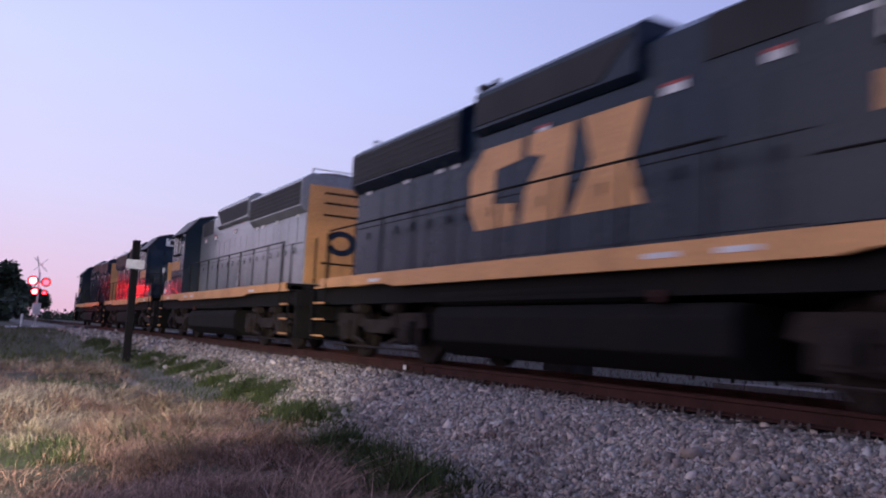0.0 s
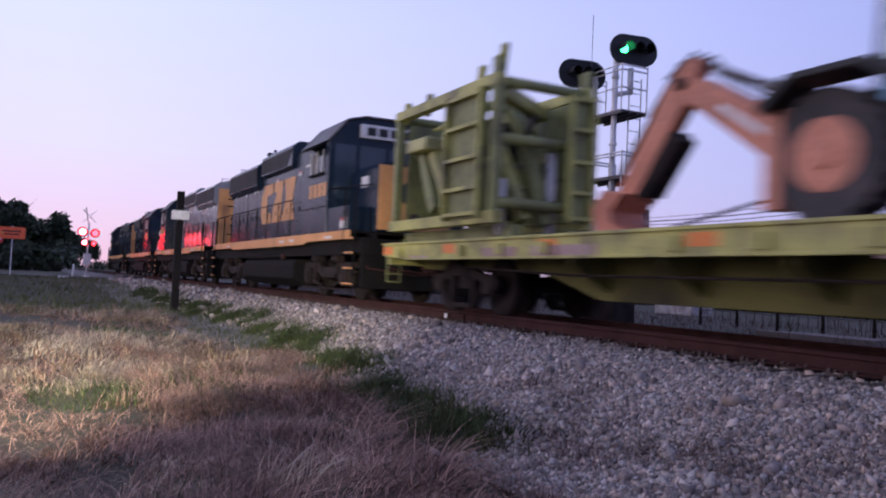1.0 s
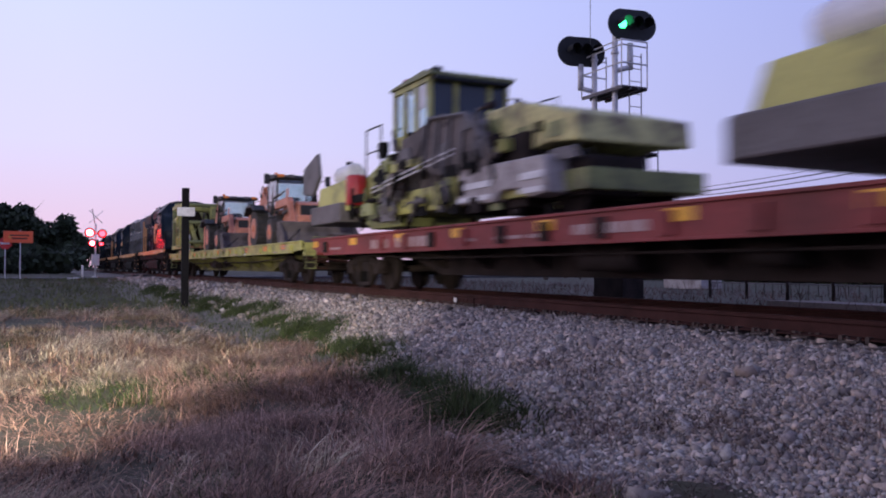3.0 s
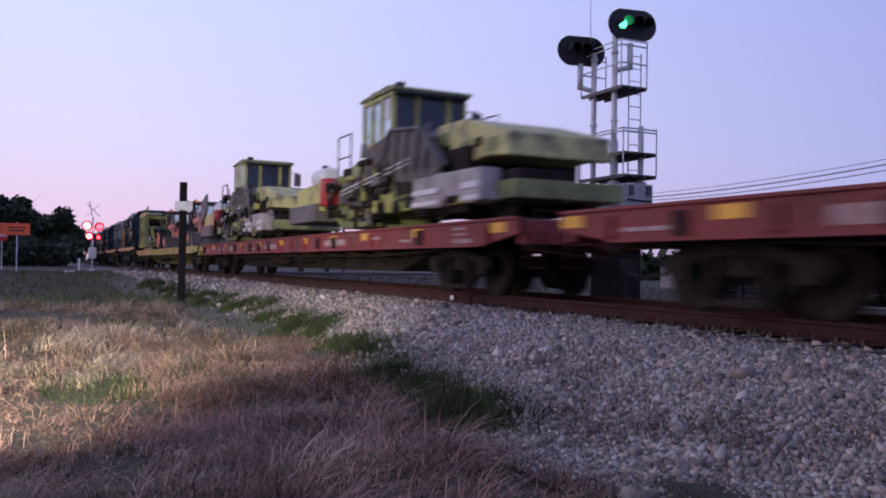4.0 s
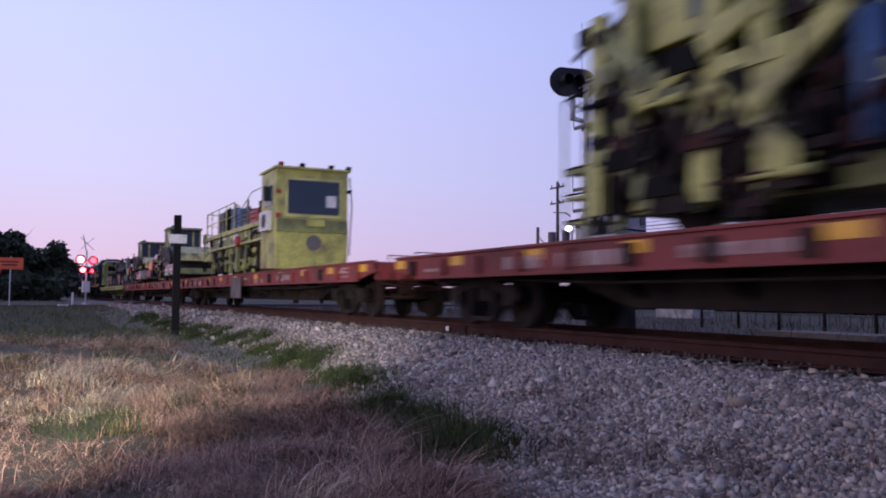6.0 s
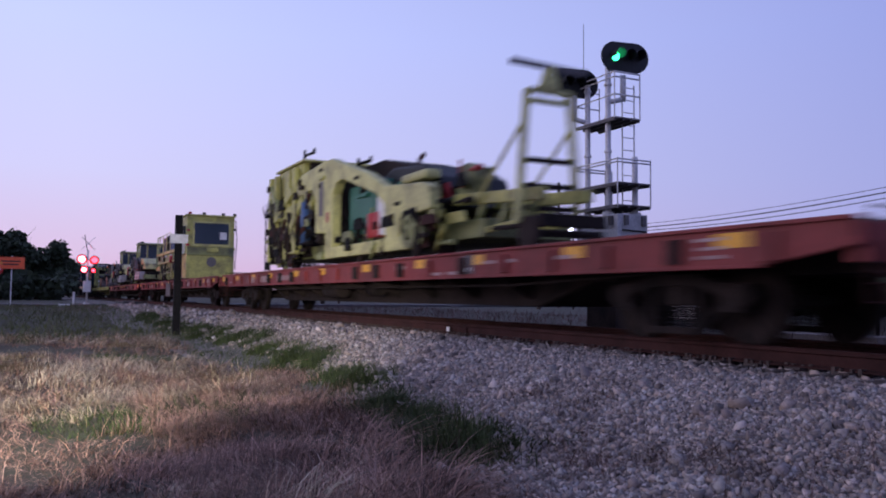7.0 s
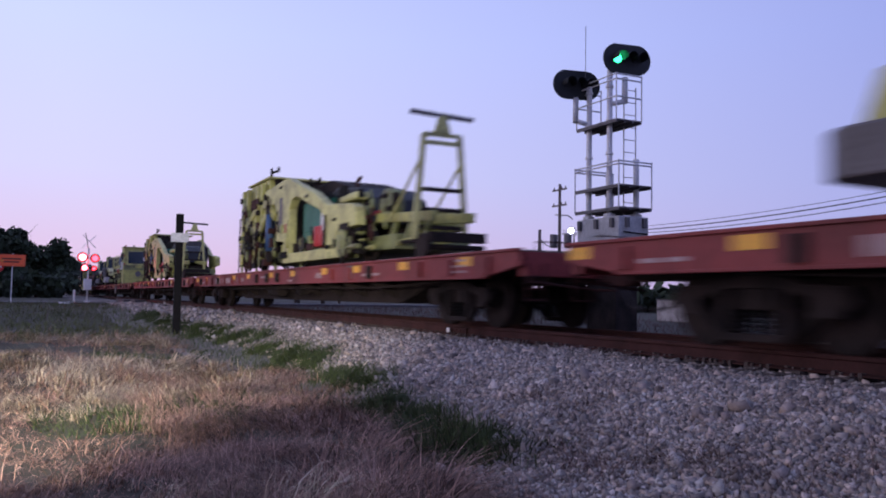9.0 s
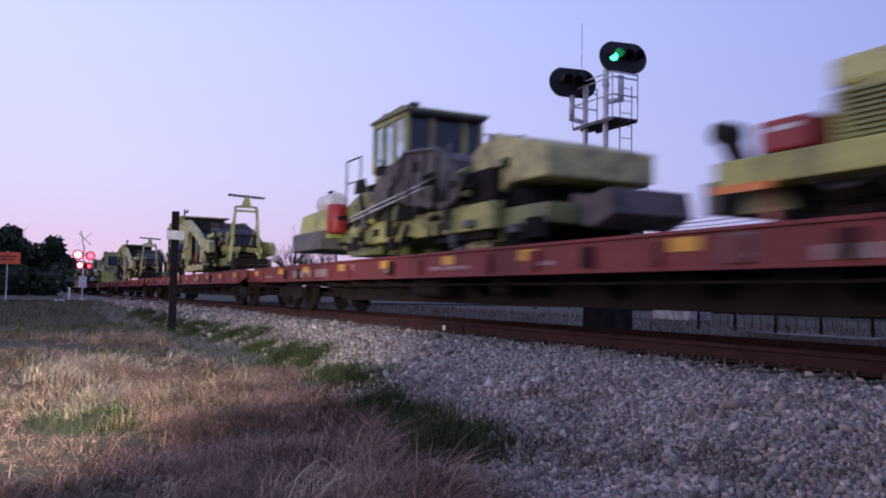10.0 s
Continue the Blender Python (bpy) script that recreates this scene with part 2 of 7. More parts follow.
def tube(bm, pts, r, n=6):
    """One bent pipe through the points, mitred at the bends."""
    pts = [Vector(p) for p in pts]
    dirs = [(b - a).normalized() for a, b in zip(pts, pts[1:])]
    q = dirs[0].to_track_quat("Z", "Y")
    u, rings = q @ Vector((1, 0, 0)), []
    for i, p in enumerate(pts):
        d0, d1 = dirs[max(i - 1, 0)], dirs[min(i, len(dirs) - 1)]
        d = d0 + d1
        d = d.normalized() if d.length > 0.05 else d0
        u = u - d * u.dot(d)
        u = u.normalized() if u.length > 0.05 else d.orthogonal().normalized()
        w = d.cross(u)
        side = d1 - d0
        side = side.normalized() if side.length > 0.01 else Vector((0, 0, 0))
        wide = min(1 / max(d.dot(d1), 0.5), 1.6) - 1
        ring = []
        for k in range(n):
            a = 2 * math.pi * k / n
            o = u * math.cos(a) + w * math.sin(a)
            ring.append(bm.verts.new(p + (o + side * o.dot(side) * wide) * r))
        rings.append(ring)
    bm.faces.new(rings[0][::-1])
    bm.faces.new(rings[-1])
    for a, b in zip(rings, rings[1:]):
        for k in range(n):
            f = bm.faces.new((a[k], a[(k + 1) % n], b[(k + 1) % n], b[k]))
            f.smooth = n > 6
    return bm


def beam(bm, a, b, w, h):
    """A square bar from a to b: w across x, h across the rest."""
    a, b = Vector(a), Vector(b)
    d = (b - a).normalized()
    s = d.cross(Vector((1, 0, 0)))
    s = (s if s.length > 0.1 else d.cross(Vector((0, 0, 1)))).normalized()
    t = s.cross(d).normalized()
    v = [bm.verts.new(p + t * i * w / 2 + s * j * h / 2) for p in (a, b) for i, j in ((-1, -1), (1, -1), (1, 1), (-1, 1))]
    for f in ((3, 2, 1, 0), (4, 5, 6, 7), (0, 1, 5, 4), (1, 2, 6, 5), (2, 3, 7, 6), (3, 0, 4, 7)):
        bm.faces.new([v[i] for i in f])
    return bm


def part(name, bm, material, parent, label="", bevel=0.0, at=None):
    bmesh.ops.recalc_face_normals(bm, faces=bm.faces)
    me = bpy.data.meshes.new(name)
    bm.to_mesh(me)
    bm.free()
    me.materials.append(material)
    ob = new(name, me)
    ob.parent = parent
    if at is not None:
        ob.matrix_basis = at
    if label:
        tagged(ob, label)
    if bevel:
        m = ob.modifiers.new("worn_edges", "BEVEL")
        m.width, m.segments, m.limit_method = bevel, 2, "ANGLE"
    return ob


def B():
    return bmesh.new()


def thing(name, x, y, z, label, category, group="", kind=""):
    ob = new(name)
    ob.matrix_basis = pose(x, y, z)
    return tagged(ob, label, category, group, kind)


def from_arrays(name, verts, faces, material, parent=None):
    me = bpy.data.meshes.new(name)
    verts, faces = np.asarray(verts, np.float32), np.asarray(faces, np.int32)
    k = faces.shape[1]
    me.vertices.add(len(verts))
    me.vertices.foreach_set("co", verts.ravel())
    me.loops.add(faces.size)
    me.loops.foreach_set("vertex_index", faces.ravel())
    me.polygons.add(len(faces))
    me.polygons.foreach_set("loop_start", np.arange(0, faces.size, k, dtype=np.int32))
    me.polygons.foreach_set("loop_total", np.full(len(faces), k, np.int32))
    me.update(calc_edges=True)
    me.validate()
    me.materials.append(material)
    ob = new(name, me)
    ob.parent = parent
    return ob

# ---- ground ----
def smooth(a):
    a = np.clip(a, 0, 1)
    return a * a * (3 - 2 * a)


def wave(x, y, k, seed):
    g = np.random.RandomState(seed)
    s = 0
    for _ in range(6):
        w, p, c = g.uniform(0.5, 1.6) * k, g.uniform(0, 6.3), g.uniform(0, 6.3)
        s = s + np.sin((x * math.cos(p) + y * math.sin(p)) * w + c)
    return s / 6


def ground_height(x, y):
    """The grass: low beside the track, rising to the road at the crossing; level with the rails beyond the track."""
    x, y = np.asarray(x, float), np.asarray(y, float)
    low = -0.80 + 0.48 * smooth((y - 28) / 30)
    far = -0.42 + 0.06 * smooth((y - 28) / 30)
    z = low + (far - low) * smooth((x - 9.5) / 3.0)
    rough = np.exp(-(np.hypot(x, y) / 60) ** 2)
    return z + rough * (0.07 * wave(x, y, 1.4, 3) + 0.07 * wave(x, y, 4.5, 4)) * (np.abs(y - 63) > 5)


def ballast_height(x, y):
    d = np.abs(x - CX)
    top = -0.235
    near = top - smooth((d - 1.75) / 2.9) * 0.56
    toe = np.where(x < CX, near, top - smooth((d - 1.75) / 1.9) * 0.25)
    toe = toe + 0.48 * smooth((y - 28) / 30) * smooth((d - 1.75) / 2.9) * (x < CX)
    return toe + 0.018 * wave(x, y, 3.0, 8) + 0.010 * wave(x, y, 9.0, 9)


def sheet(name, xs, ys, height, material, label, category, drop=0.0):
    gx, gy = np.meshgrid(xs, ys)
    z = height(gx, gy) + drop
    v = np.stack([gx.ravel(), gy.ravel(), z.ravel()], 1)
    n, m = len(xs), len(ys)
    i = (np.arange(m - 1)[:, None] * n + np.arange(n - 1)[None, :]).ravel()
    ob = from_arrays(name, v, np.stack([i, i + 1, i + n + 1, i + n], 1), material)
    for p in ob.data.polygons:
        p.use_smooth = True
    return tagged(ob, label, category, kind="structure")


near_x = np.concatenate([[-2500, -900, -300, -120, -60, -35], np.arange(-22, -8, 1.0), np.arange(-8, 6, 0.22), np.arange(6, 30, 1.0), [35, 45, 60, 90, 140, 300, 900, 2500]])
near_y = np.concatenate([[-2500, -900, -300, -100, -50, -25, -12], np.arange(-6, 22, 0.25), np.arange(22, 90, 1.0), [95, 105, 120, 150, 200, 300, 500, 1000, 2500]])
sheet("ground", near_x, near_y, ground_height, SOIL, "dry brown and green grass ground beside the railway", "ground")
bx = np.concatenate([np.arange(2.7, 9.4, 0.09), np.arange(9.4, 10.7, 0.2)])
by = np.concatenate([np.arange(-60, 1, 1.0), np.arange(1, 16, 0.09), np.arange(16, 40, 0.3), np.arange(40, 420, 3.0)])
sheet("ballast_bed", bx, by, lambda x, y: np.maximum(ballast_height(x, y), ground_height(x, y) - 0.06 - 0.25 * (np.abs(x - 7) > 4.25)), BALLAST, "crushed grey stone bed sloping down from the rails", "ballast")


def edge_line(y):
    """Where the grass meets the stones: close to the rails at a distance, wider near the camera."""
    y = np.asarray(y, float)
    return 2.95 + 1.0 * smooth((y - 5) / 6) + 0.2 * smooth((y - 11) / 6)


def stones(name, count, x0, x1, y0, y1, size, seed, power=1.0):
    """Loose angular stones, each a rough lump of its own."""
    g = np.random.RandomState(seed)
    # a split block: eight corners, pulled about
    cube = np.array([(i, j, k) for i in (-1, 1) for j in (-1, 1) for k in (-1, 1)]) * np.array((0.82, 0.66, 0.5))
    tri = np.array([(0, 1, 3), (0, 3, 2), (4, 6, 7), (4, 7, 5), (0, 4, 5), (0, 5, 1), (2, 3, 7), (2, 7, 6), (0, 2, 6), (0, 6, 4), (1, 5, 7), (1, 7, 3)])
    x = g.uniform(x0, x1, count)
    y = y0 + (y1 - y0) * g.uniform(0, 1, count) ** power
    keep = (np.abs(x - 6.8) > 0.12) & (np.abs(x - 8.3) > 0.12) & (x > edge_line(y) + 0.05 + 0.35 * wave(x, y, 1.1, 21) - 0.5 * g.uniform(0, 1, count) ** 3)
    x, y = x[keep], y[keep]
    n = len(x)
    s = size * g.lognormal(0, 0.36, n) * np.where(g.uniform(0, 1, n) < 0.015, 1.8, 1.0)
    v = cube[None] * g.uniform(0.45, 1.35, (n, 8, 1)) * (s[:, None, None] * g.uniform(0.75, 1.3, (n, 1, 3)))
    q = g.normal(size=(n, 4))
    q /= np.linalg.norm(q, axis=1, keepdims=True)
    w, a, b, c = q.T
    r = np.stack([1 - 2 * (b * b + c * c), 2 * (a * b - w * c), 2 * (a * c + w * b), 2 * (a * b + w * c), 1 - 2 * (a * a + c * c), 2 * (b * c - w * a), 2 * (a * c - w * b), 2 * (b * c + w * a), 1 - 2 * (a * a + b * b)], 1).reshape(n, 3, 3)
    v = np.einsum("nij,nkj->nki", r, v)
    v += np.stack([x, y, ballast_height(x, y) + s * 0.25], 1)[:, None]
    f = tri[None] + 8 * np.arange(n)[:, None, None]
    ob = from_arrays(name, v.reshape(-1, 3), f.reshape(-1, 3), STONE)
    return tagged(ob, "loose crushed grey ballast stones beside the rails", "gravel", kind="stuff")


stones("ballast_stones", 96000, 2.7, 6.75, 2.0, 9.5, 0.0148, 5)
stones("ballast_stones", 70000, 2.9, 6.75, 9.0, 26.0, 0.0195, 6, 1.4)
stones("ballast_stones", 7000, 2.9, 6.75, 25.0, 60.0, 0.042, 9, 1.3)
stones("ballast_stones", 6000, 6.9, 10.2, 1.5, 26.0, 0.026, 7, 1.2)


def blades(name, roots, lean, length, width, seed, material, label):
    """Bent blades of grass: two quads and a tip each."""
    g = np.random.RandomState(seed)
    n = len(roots)
    rx, ry = roots[:, 0], roots[:, 1]
    az = 7 * wave(rx, ry, 3.2, 61) + 4 * wave(rx, ry, 9.0, 62) + g.normal(0, 0.8, n)
    tuft = 0.6 + 1.2 * np.clip(wave(rx, ry, 5.5, 63) + 0.25, 0, 1)
    ln = length * tuft * g.lognormal(0, 0.35, n)
    le = np.clip(lean + 0.7 * wave(rx, ry, 6.5, 64) + g.normal(0, 0.35, n), 0.05, 1.75)
    side = np.stack([-np.sin(az), np.cos(az), 0 * az], 1)
    v = np.zeros((n, 8, 3))
    pos = np.array(roots, float)
    turn = g.normal(0, 0.55, (4, n))
    for k in range(4):
        az = az + turn[k]
        a = le * (0.35 + 0.38 * k)
        if k:
            step = ln / 3
            pos = pos + np.stack([np.cos(az) * np.sin(a) * step, np.sin(az) * np.sin(a) * step, np.cos(a) * step], 1)
        w = width * (1 - 0.27 * k) * g.uniform(0.7, 1.3, n)
        v[:, 2 * k], v[:, 2 * k + 1] = pos - side * w[:, None], pos + side * w[:, None]
    v[:, :, 2] = np.maximum(v[:, :, 2], roots[:, None, 2] - 0.02)
    f = np.array([(0, 1, 3, 2), (2, 3, 5, 4), (4, 5, 7, 6)])[None] + 8 * np.arange(n)[:, None, None]
    ob = from_arrays(name, v.reshape(-1, 3), f.reshape(-1, 4), material)
    return tagged(ob, label, "grass", kind="stuff")


def scatter(count, x0, x1, y0, y1, seed, power=1.0, clump=0.0, accept=None):
    g = np.random.RandomState(seed)
    x, y = g.uniform(x0, x1, count), y0 + (y1 - y0) * g.uniform(0, 1, count) ** power
    if clump:
        k = max(count // 26, 1)
        cx, cy = g.uniform(x0, x1, k), y0 + (y1 - y0) * g.uniform(0, 1, k) ** power
        i = g.randint(0, k, count)
        x, y = cx[i] + g.normal(0, clump, count), cy[i] + g.normal(0, clump, count)
    edge = edge_line(y) + 0.30 * wave(x, y, 1.1, 21) + 0.25 * wave(x * 0 + 1, y, 0.9, 33)
    ok = x < edge
    if accept is not None:
        ok &= accept(x, y)
    x, y = x[ok], y[ok]
    return np.stack([x, y, np.maximum(ground_height(x, y), np.where(x > 2.7, ballast_height(x, y), -9)) - 0.01], 1)


def greenish(x, y):
    return wave(x, y, 1.5, 51) > 0.36


def weed_line(count, seed):
    """Clumps of low weeds along the foot of the stones."""
    g = np.random.RandomState(seed)
    k = 105
    cy = 5.4 + 33 * g.uniform(0, 1, k) ** 1.4
    cx = edge_line(cy) + g.normal(0.05, 0.2, k)
    i = g.randint(0, k, count)
    x, y = cx[i] + g.normal(-0.04, 0.14, count), cy[i] + g.normal(0, 0.26, count)
    return np.stack([x, y, np.maximum(ground_height(x, y), ballast_height(x, y)) - 0.01], 1)


def tufts(name, count, per, x0, x1, y0, y1, height, width, seed, material, label, spread=0.09, power=1.0, accept=None):
    """Bunches of long grass: the blades of a bunch fan out from one root and droop together."""
    g = np.random.RandomState(seed)
    c = scatter(count, x0, x1, y0, y1, seed + 1, power, 0.0, accept)
    k = len(c)
    tall, way, push = height * g.lognormal(0, 0.28, k), 5 * wave(c[:, 0], c[:, 1], 2.2, 91) + g.normal(0, 0.7, k), g.uniform(0.3, 1.2, k)
    i = np.repeat(np.arange(k), per)
    n = len(i)
    fan = g.uniform(0, 6.3, n)
    root = c[i] + np.stack([np.cos(fan), np.sin(fan), 0 * fan], 1) * (np.abs(g.normal(0, spread, n)))[:, None]
    root[:, 2] = c[i, 2]
    out = np.stack([np.cos(fan) * 0.55 + np.cos(way[i]) * push[i], np.sin(fan) * 0.55 + np.sin(way[i]) * push[i], 0 * fan], 1) + g.normal(0, 0.18, (n, 3)) * (1, 1, 0)
    ln = tall[i] * g.uniform(0.45, 1.15, n)
    droop = g.uniform(0.5, 1.6, n)
    side = np.stack([-out[:, 1], out[:, 0], 0 * fan], 1)
    side = side / np.maximum(np.linalg.norm(side, axis=1, keepdims=True), 0.01) * width
    v = np.zeros((n, 8, 3))
    for j in range(4):
        u = j / 3
        pos = root + out * (ln * u * (0.35 + 0.75 * u))[:, None]
        pos[:, 2] += ln * (u - droop * 0.62 * u * u)
        w = (1 - 0.28 * j) * g.uniform(0.7, 1.3, n)
        v[:, 2 * j], v[:, 2 * j + 1] = pos - side * w[:, None], pos + side * w[:, None]
    v[:, :, 2] = np.maximum(v[:, :, 2], root[:, None, 2] - 0.02)
    f = np.array([(0, 1, 3, 2), (2, 3, 5, 4), (4, 5, 7, 6)])[None] + 8 * np.arange(n)[:, None, None]
    return tagged(from_arrays(name, v.reshape(-1, 3), f.reshape(-1, 4), material), label, "grass", kind="stuff")


STRAW_LABEL, GREEN_LABEL = "dry straw-coloured long grass beside the ballast", "short green grass and weeds along the ballast"
BROWN_LABEL = "brown withered long grass beside the ballast"
# low thatch
blades("dry_grass", scatter(34000, -3.0, 4.0, 3.0, 9.0, 11, 1.0, 0.11, lambda x, y: (~greenish(x, y)) & (wave(x, y, 2.9, 58) > -0.22)), 1.6, 0.20, 0.0034, 12, BROWN_STRAW, BROWN_LABEL)
blades("dry_grass", scatter(34000, -8, 4.0, 8.5, 26, 13, 1.3, 0.20, lambda x, y: (~greenish(x, y)) & (x < 3.2) & (wave(x, y, 1.7, 59) > -0.25)), 1.4, 0.24, 0.0060, 14, BROWN_STRAW, BROWN_LABEL)
# standing bunches
tufts("dry_grass", 950, 56, -7, 3.0, 10.0, 26, 0.31, 0.0056, 101, STRAW, STRAW_LABEL, 0.20, 1.2, lambda x, y: wave(x, y, 0.9, 83) > -0.12)
tufts("dry_grass", 420, 56, -3, 1.6, 4.6, 10.5, 0.22, 0.0032, 111, STRAW, STRAW_LABEL, 0.15, 1.0, lambda x, y: wave(x, y, 1.6, 84) > 0.02)
tufts("dry_grass", 620, 62, 0.3, 4.0, 4.2, 13.0, 0.26, 0.0030, 121, BROWN_STRAW, BROWN_LABEL, 0.16, 1.0, lambda x, y: (x > 0.7 + 0.9 * wave(x, y, 1.7, 57)) & (x < edge_line(y) - 0.35))
tufts("dry_grass", 420, 46, -3.0, 2.2, 3.0, 6.5, 0.20, 0.0028, 131, BROWN_STRAW, BROWN_LABEL, 0.13)
blades("green_grass", scatter(30000, -3, 2.9, 2.9, 10, 15, 1.0, 0.0, lambda x, y: greenish(x, y) | (wave(x, y, 2.6, 58) < -0.2)), 1.0, 0.11, 0.0036, 16, BLADE, GREEN_LABEL)
blades("green_grass", scatter(60000, -9, 4.1, 8, 28, 17, 1.3, 0.0, lambda x, y: greenish(x, y) | (x > 2.9)), 1.0, 0.14, 0.006, 18, BLADE, GREEN_LABEL)
blades("green_grass", weed_line(52000, 19), 1.0, 0.15, 0.0060, 20, BLADE, GREEN_LABEL)
blades("green_grass", scatter(46000, -26, 4.0, 24, 59, 22, 1.2), 0.7, 0.15, 0.013, 23, MEADOW, GREEN_LABEL)


def stray_weeds(count, seed):
    """Thin russet weeds that creep over the lower stones."""
    g = np.random.RandomState(seed)
    k = 130
    cx, cy = 2.6 + 2.0 * g.uniform(0, 1, k) ** 1.5, g.uniform(3.2, 7.8, k)
    i = g.randint(0, k, count)
    x, y = cx[i] + g.normal(0, 0.12, count), cy[i] + g.normal(0, 0.12, count)
    return np.stack([x, y, np.maximum(ground_height(x, y), ballast_height(x, y))], 1)


blades("russet_weeds", stray_weeds(9500, 71), 1.2, 0.12, 0.0022, 72, RUSSET, "thin russet weeds creeping over the lower ballast")


# ---- track ----
def rail_profile(x):
    h = [(-0.075, -0.185), (0.075, -0.185), (0.075, -0.172), (0.012, -0.155), (0.010, -0.052), (0.036, -0.042), (0.037, -0.008), (0.028, 0.0)]
    return [(x + a, b) for a, b in h] + [(x - a, b) for a, b in h[:1:-1]] + [(x - 0.075, -0.172)]


def railway_track():
    t = thing("railway_track", 0, 0, 0, "rusty steel rails on dark timber sleepers in grey ballast", "railway track", kind="structure")
    for x in (CX - 0.755, CX + 0.755):
        part("rail", prism(B(), rail_profile(x), -60, 420, "y"), RUST, t, "rust-brown steel rail")
    for y in (13.2, 1.2, 25.2):
        b = B()
        box(b, CX - 0.755 - 0.035, CX - 0.755 - 0.012, y - 0.45, y + 0.45, -0.15, -0.06)
        for k in range(6):
            cyl(b, (CX - 0.80, y - 0.38 + k * 0.152, -0.105), (CX - 0.785, y - 0.38 + k * 0.152, -0.105), 0.018, 6)
        part("joint_bar", b, RUST, t)
    box(b := B(), CX - 0.845, CX - 0.835, 13.3, 13.42, -0.15, -0.07)
    part("rail_tag", b, WHITE, t, "small pale tag on the rail")
    b = B()
    box(b, CX - 1.28, CX + 1.28, -0.11, 0.11, -0.37, -0.205)
    for s in (-1, 1):
        x = CX + s * 0.755
        box(b, x - 0.17, x + 0.17, -0.095, 0.095, -0.205, -0.186)
        for k in (-1, 1):
            box(b, x + k * 0.08 - 0.012, x + k * 0.08 + 0.02, -0.07, -0.045, -0.19, -0.155)
            box(b, x + k * 0.08 - 0.012, x + k * 0.08 + 0.02, 0.045, 0.07, -0.19, -0.155)
            box(b, x - 0.082, x + 0.082, k * 0.14 - 0.02, k * 0.14 + 0.02, -0.215, -0.150)
    first = part("sleeper", b, TIE, t)
    first.matrix_basis = pose(0, -2, 0)
    for k in range(1, 150):
        o = new("sleeper", first.data)
        o.parent = t
        o.matrix_basis = pose(random.uniform(-0.03, 0.03), -2 + k * 0.51, 0, 0, 0, random.uniform(-0.6, 0.6))
    b = B()
    for k in range(150, 420):
        box(b, CX - 1.28, CX + 1.28, -2 + k * 0.51 - 0.11, -2 + k * 0.51 + 0.11, -0.37, -0.205)
    tagged(part("far_sleepers", b, TIE, t), kind="stuff")


railway_track()


def level_crossing():
    road = tagged(part("road", box(B(), -300, 5.2, 60.5, 67, -0.55, -0.27), ASPHALT, None), "grey asphalt road that crosses the railway", "road", kind="structure")
    part("crossing_panel", box(B(), 5.24, 6.7, 60.5, 67, -0.4, -0.03), ASPHALT, road)
    part("crossing_panel", box(B(), 6.9, 8.2, 60.5, 67, -0.4, -0.03), ASPHALT, road)
    part("crossing_panel", box(B(), 8.4, 10.2, 60.5, 67, -0.4, -0.03), ASPHALT, road)
    part("road_far_side", box(B(), 10.24, 300, 60.5, 67, -0.6, -0.2), ASPHALT, road)


level_crossing()


# ---- lineside things ----
def signal_head(parent, x, y, z, turn, lit):
    """A wide oval background with three lamps side by side, and hoods."""
    h = new("signal_head")
    h.parent = parent
    h.matrix_basis = pose(x, y, z, 0, 0, turn)
    n = 28
    oval = []
    for i in range(n):
        a = 2 * math.pi * i / n
        oval.append(((0.27 if math.cos(a) > 0 else -0.27) + 0.36 * math.cos(a), 0.36 * math.sin(a)))
    bm = B()
    prism(bm, oval, 0.0, 0.05, "y")
    box(bm, -0.42, 0.42, 0.05, 0.30, -0.16, 0.16)
    shell = part("backplate", bm, BLACK, h)
    for k, lx in enumerate((-0.27, 0.0, 0.27)):
        bm = B()
        m = 14
        for i in range(m - 3):
            a0, a1 = -0.35 + (math.pi + 0.7) * i / (m - 3), -0.35 + (math.pi + 0.7) * (i + 1) / (m - 3)
            q = [bm.verts.new((lx + 0.13 * math.cos(a), yy, 0.13 * math.sin(a))) for a, yy in ((a0, 0.0), (a1, 0.0), (a1, -0.30), (a0, -0.30))]
            bm.faces.new(q)
        bmesh.ops.remove_doubles(bm, verts=bm.verts, dist=0.0005)
        v = part("hood", bm, BLACK, h)
        s = v.modifiers.new("thick", "SOLIDIFY")
        s.thickness = 0.006
        part("lens", cyl(B(), (lx, -0.012, 0), (lx, 0.0, 0), 0.105, 16), LAMP_G if k == lit else BLACK, h)
    return h


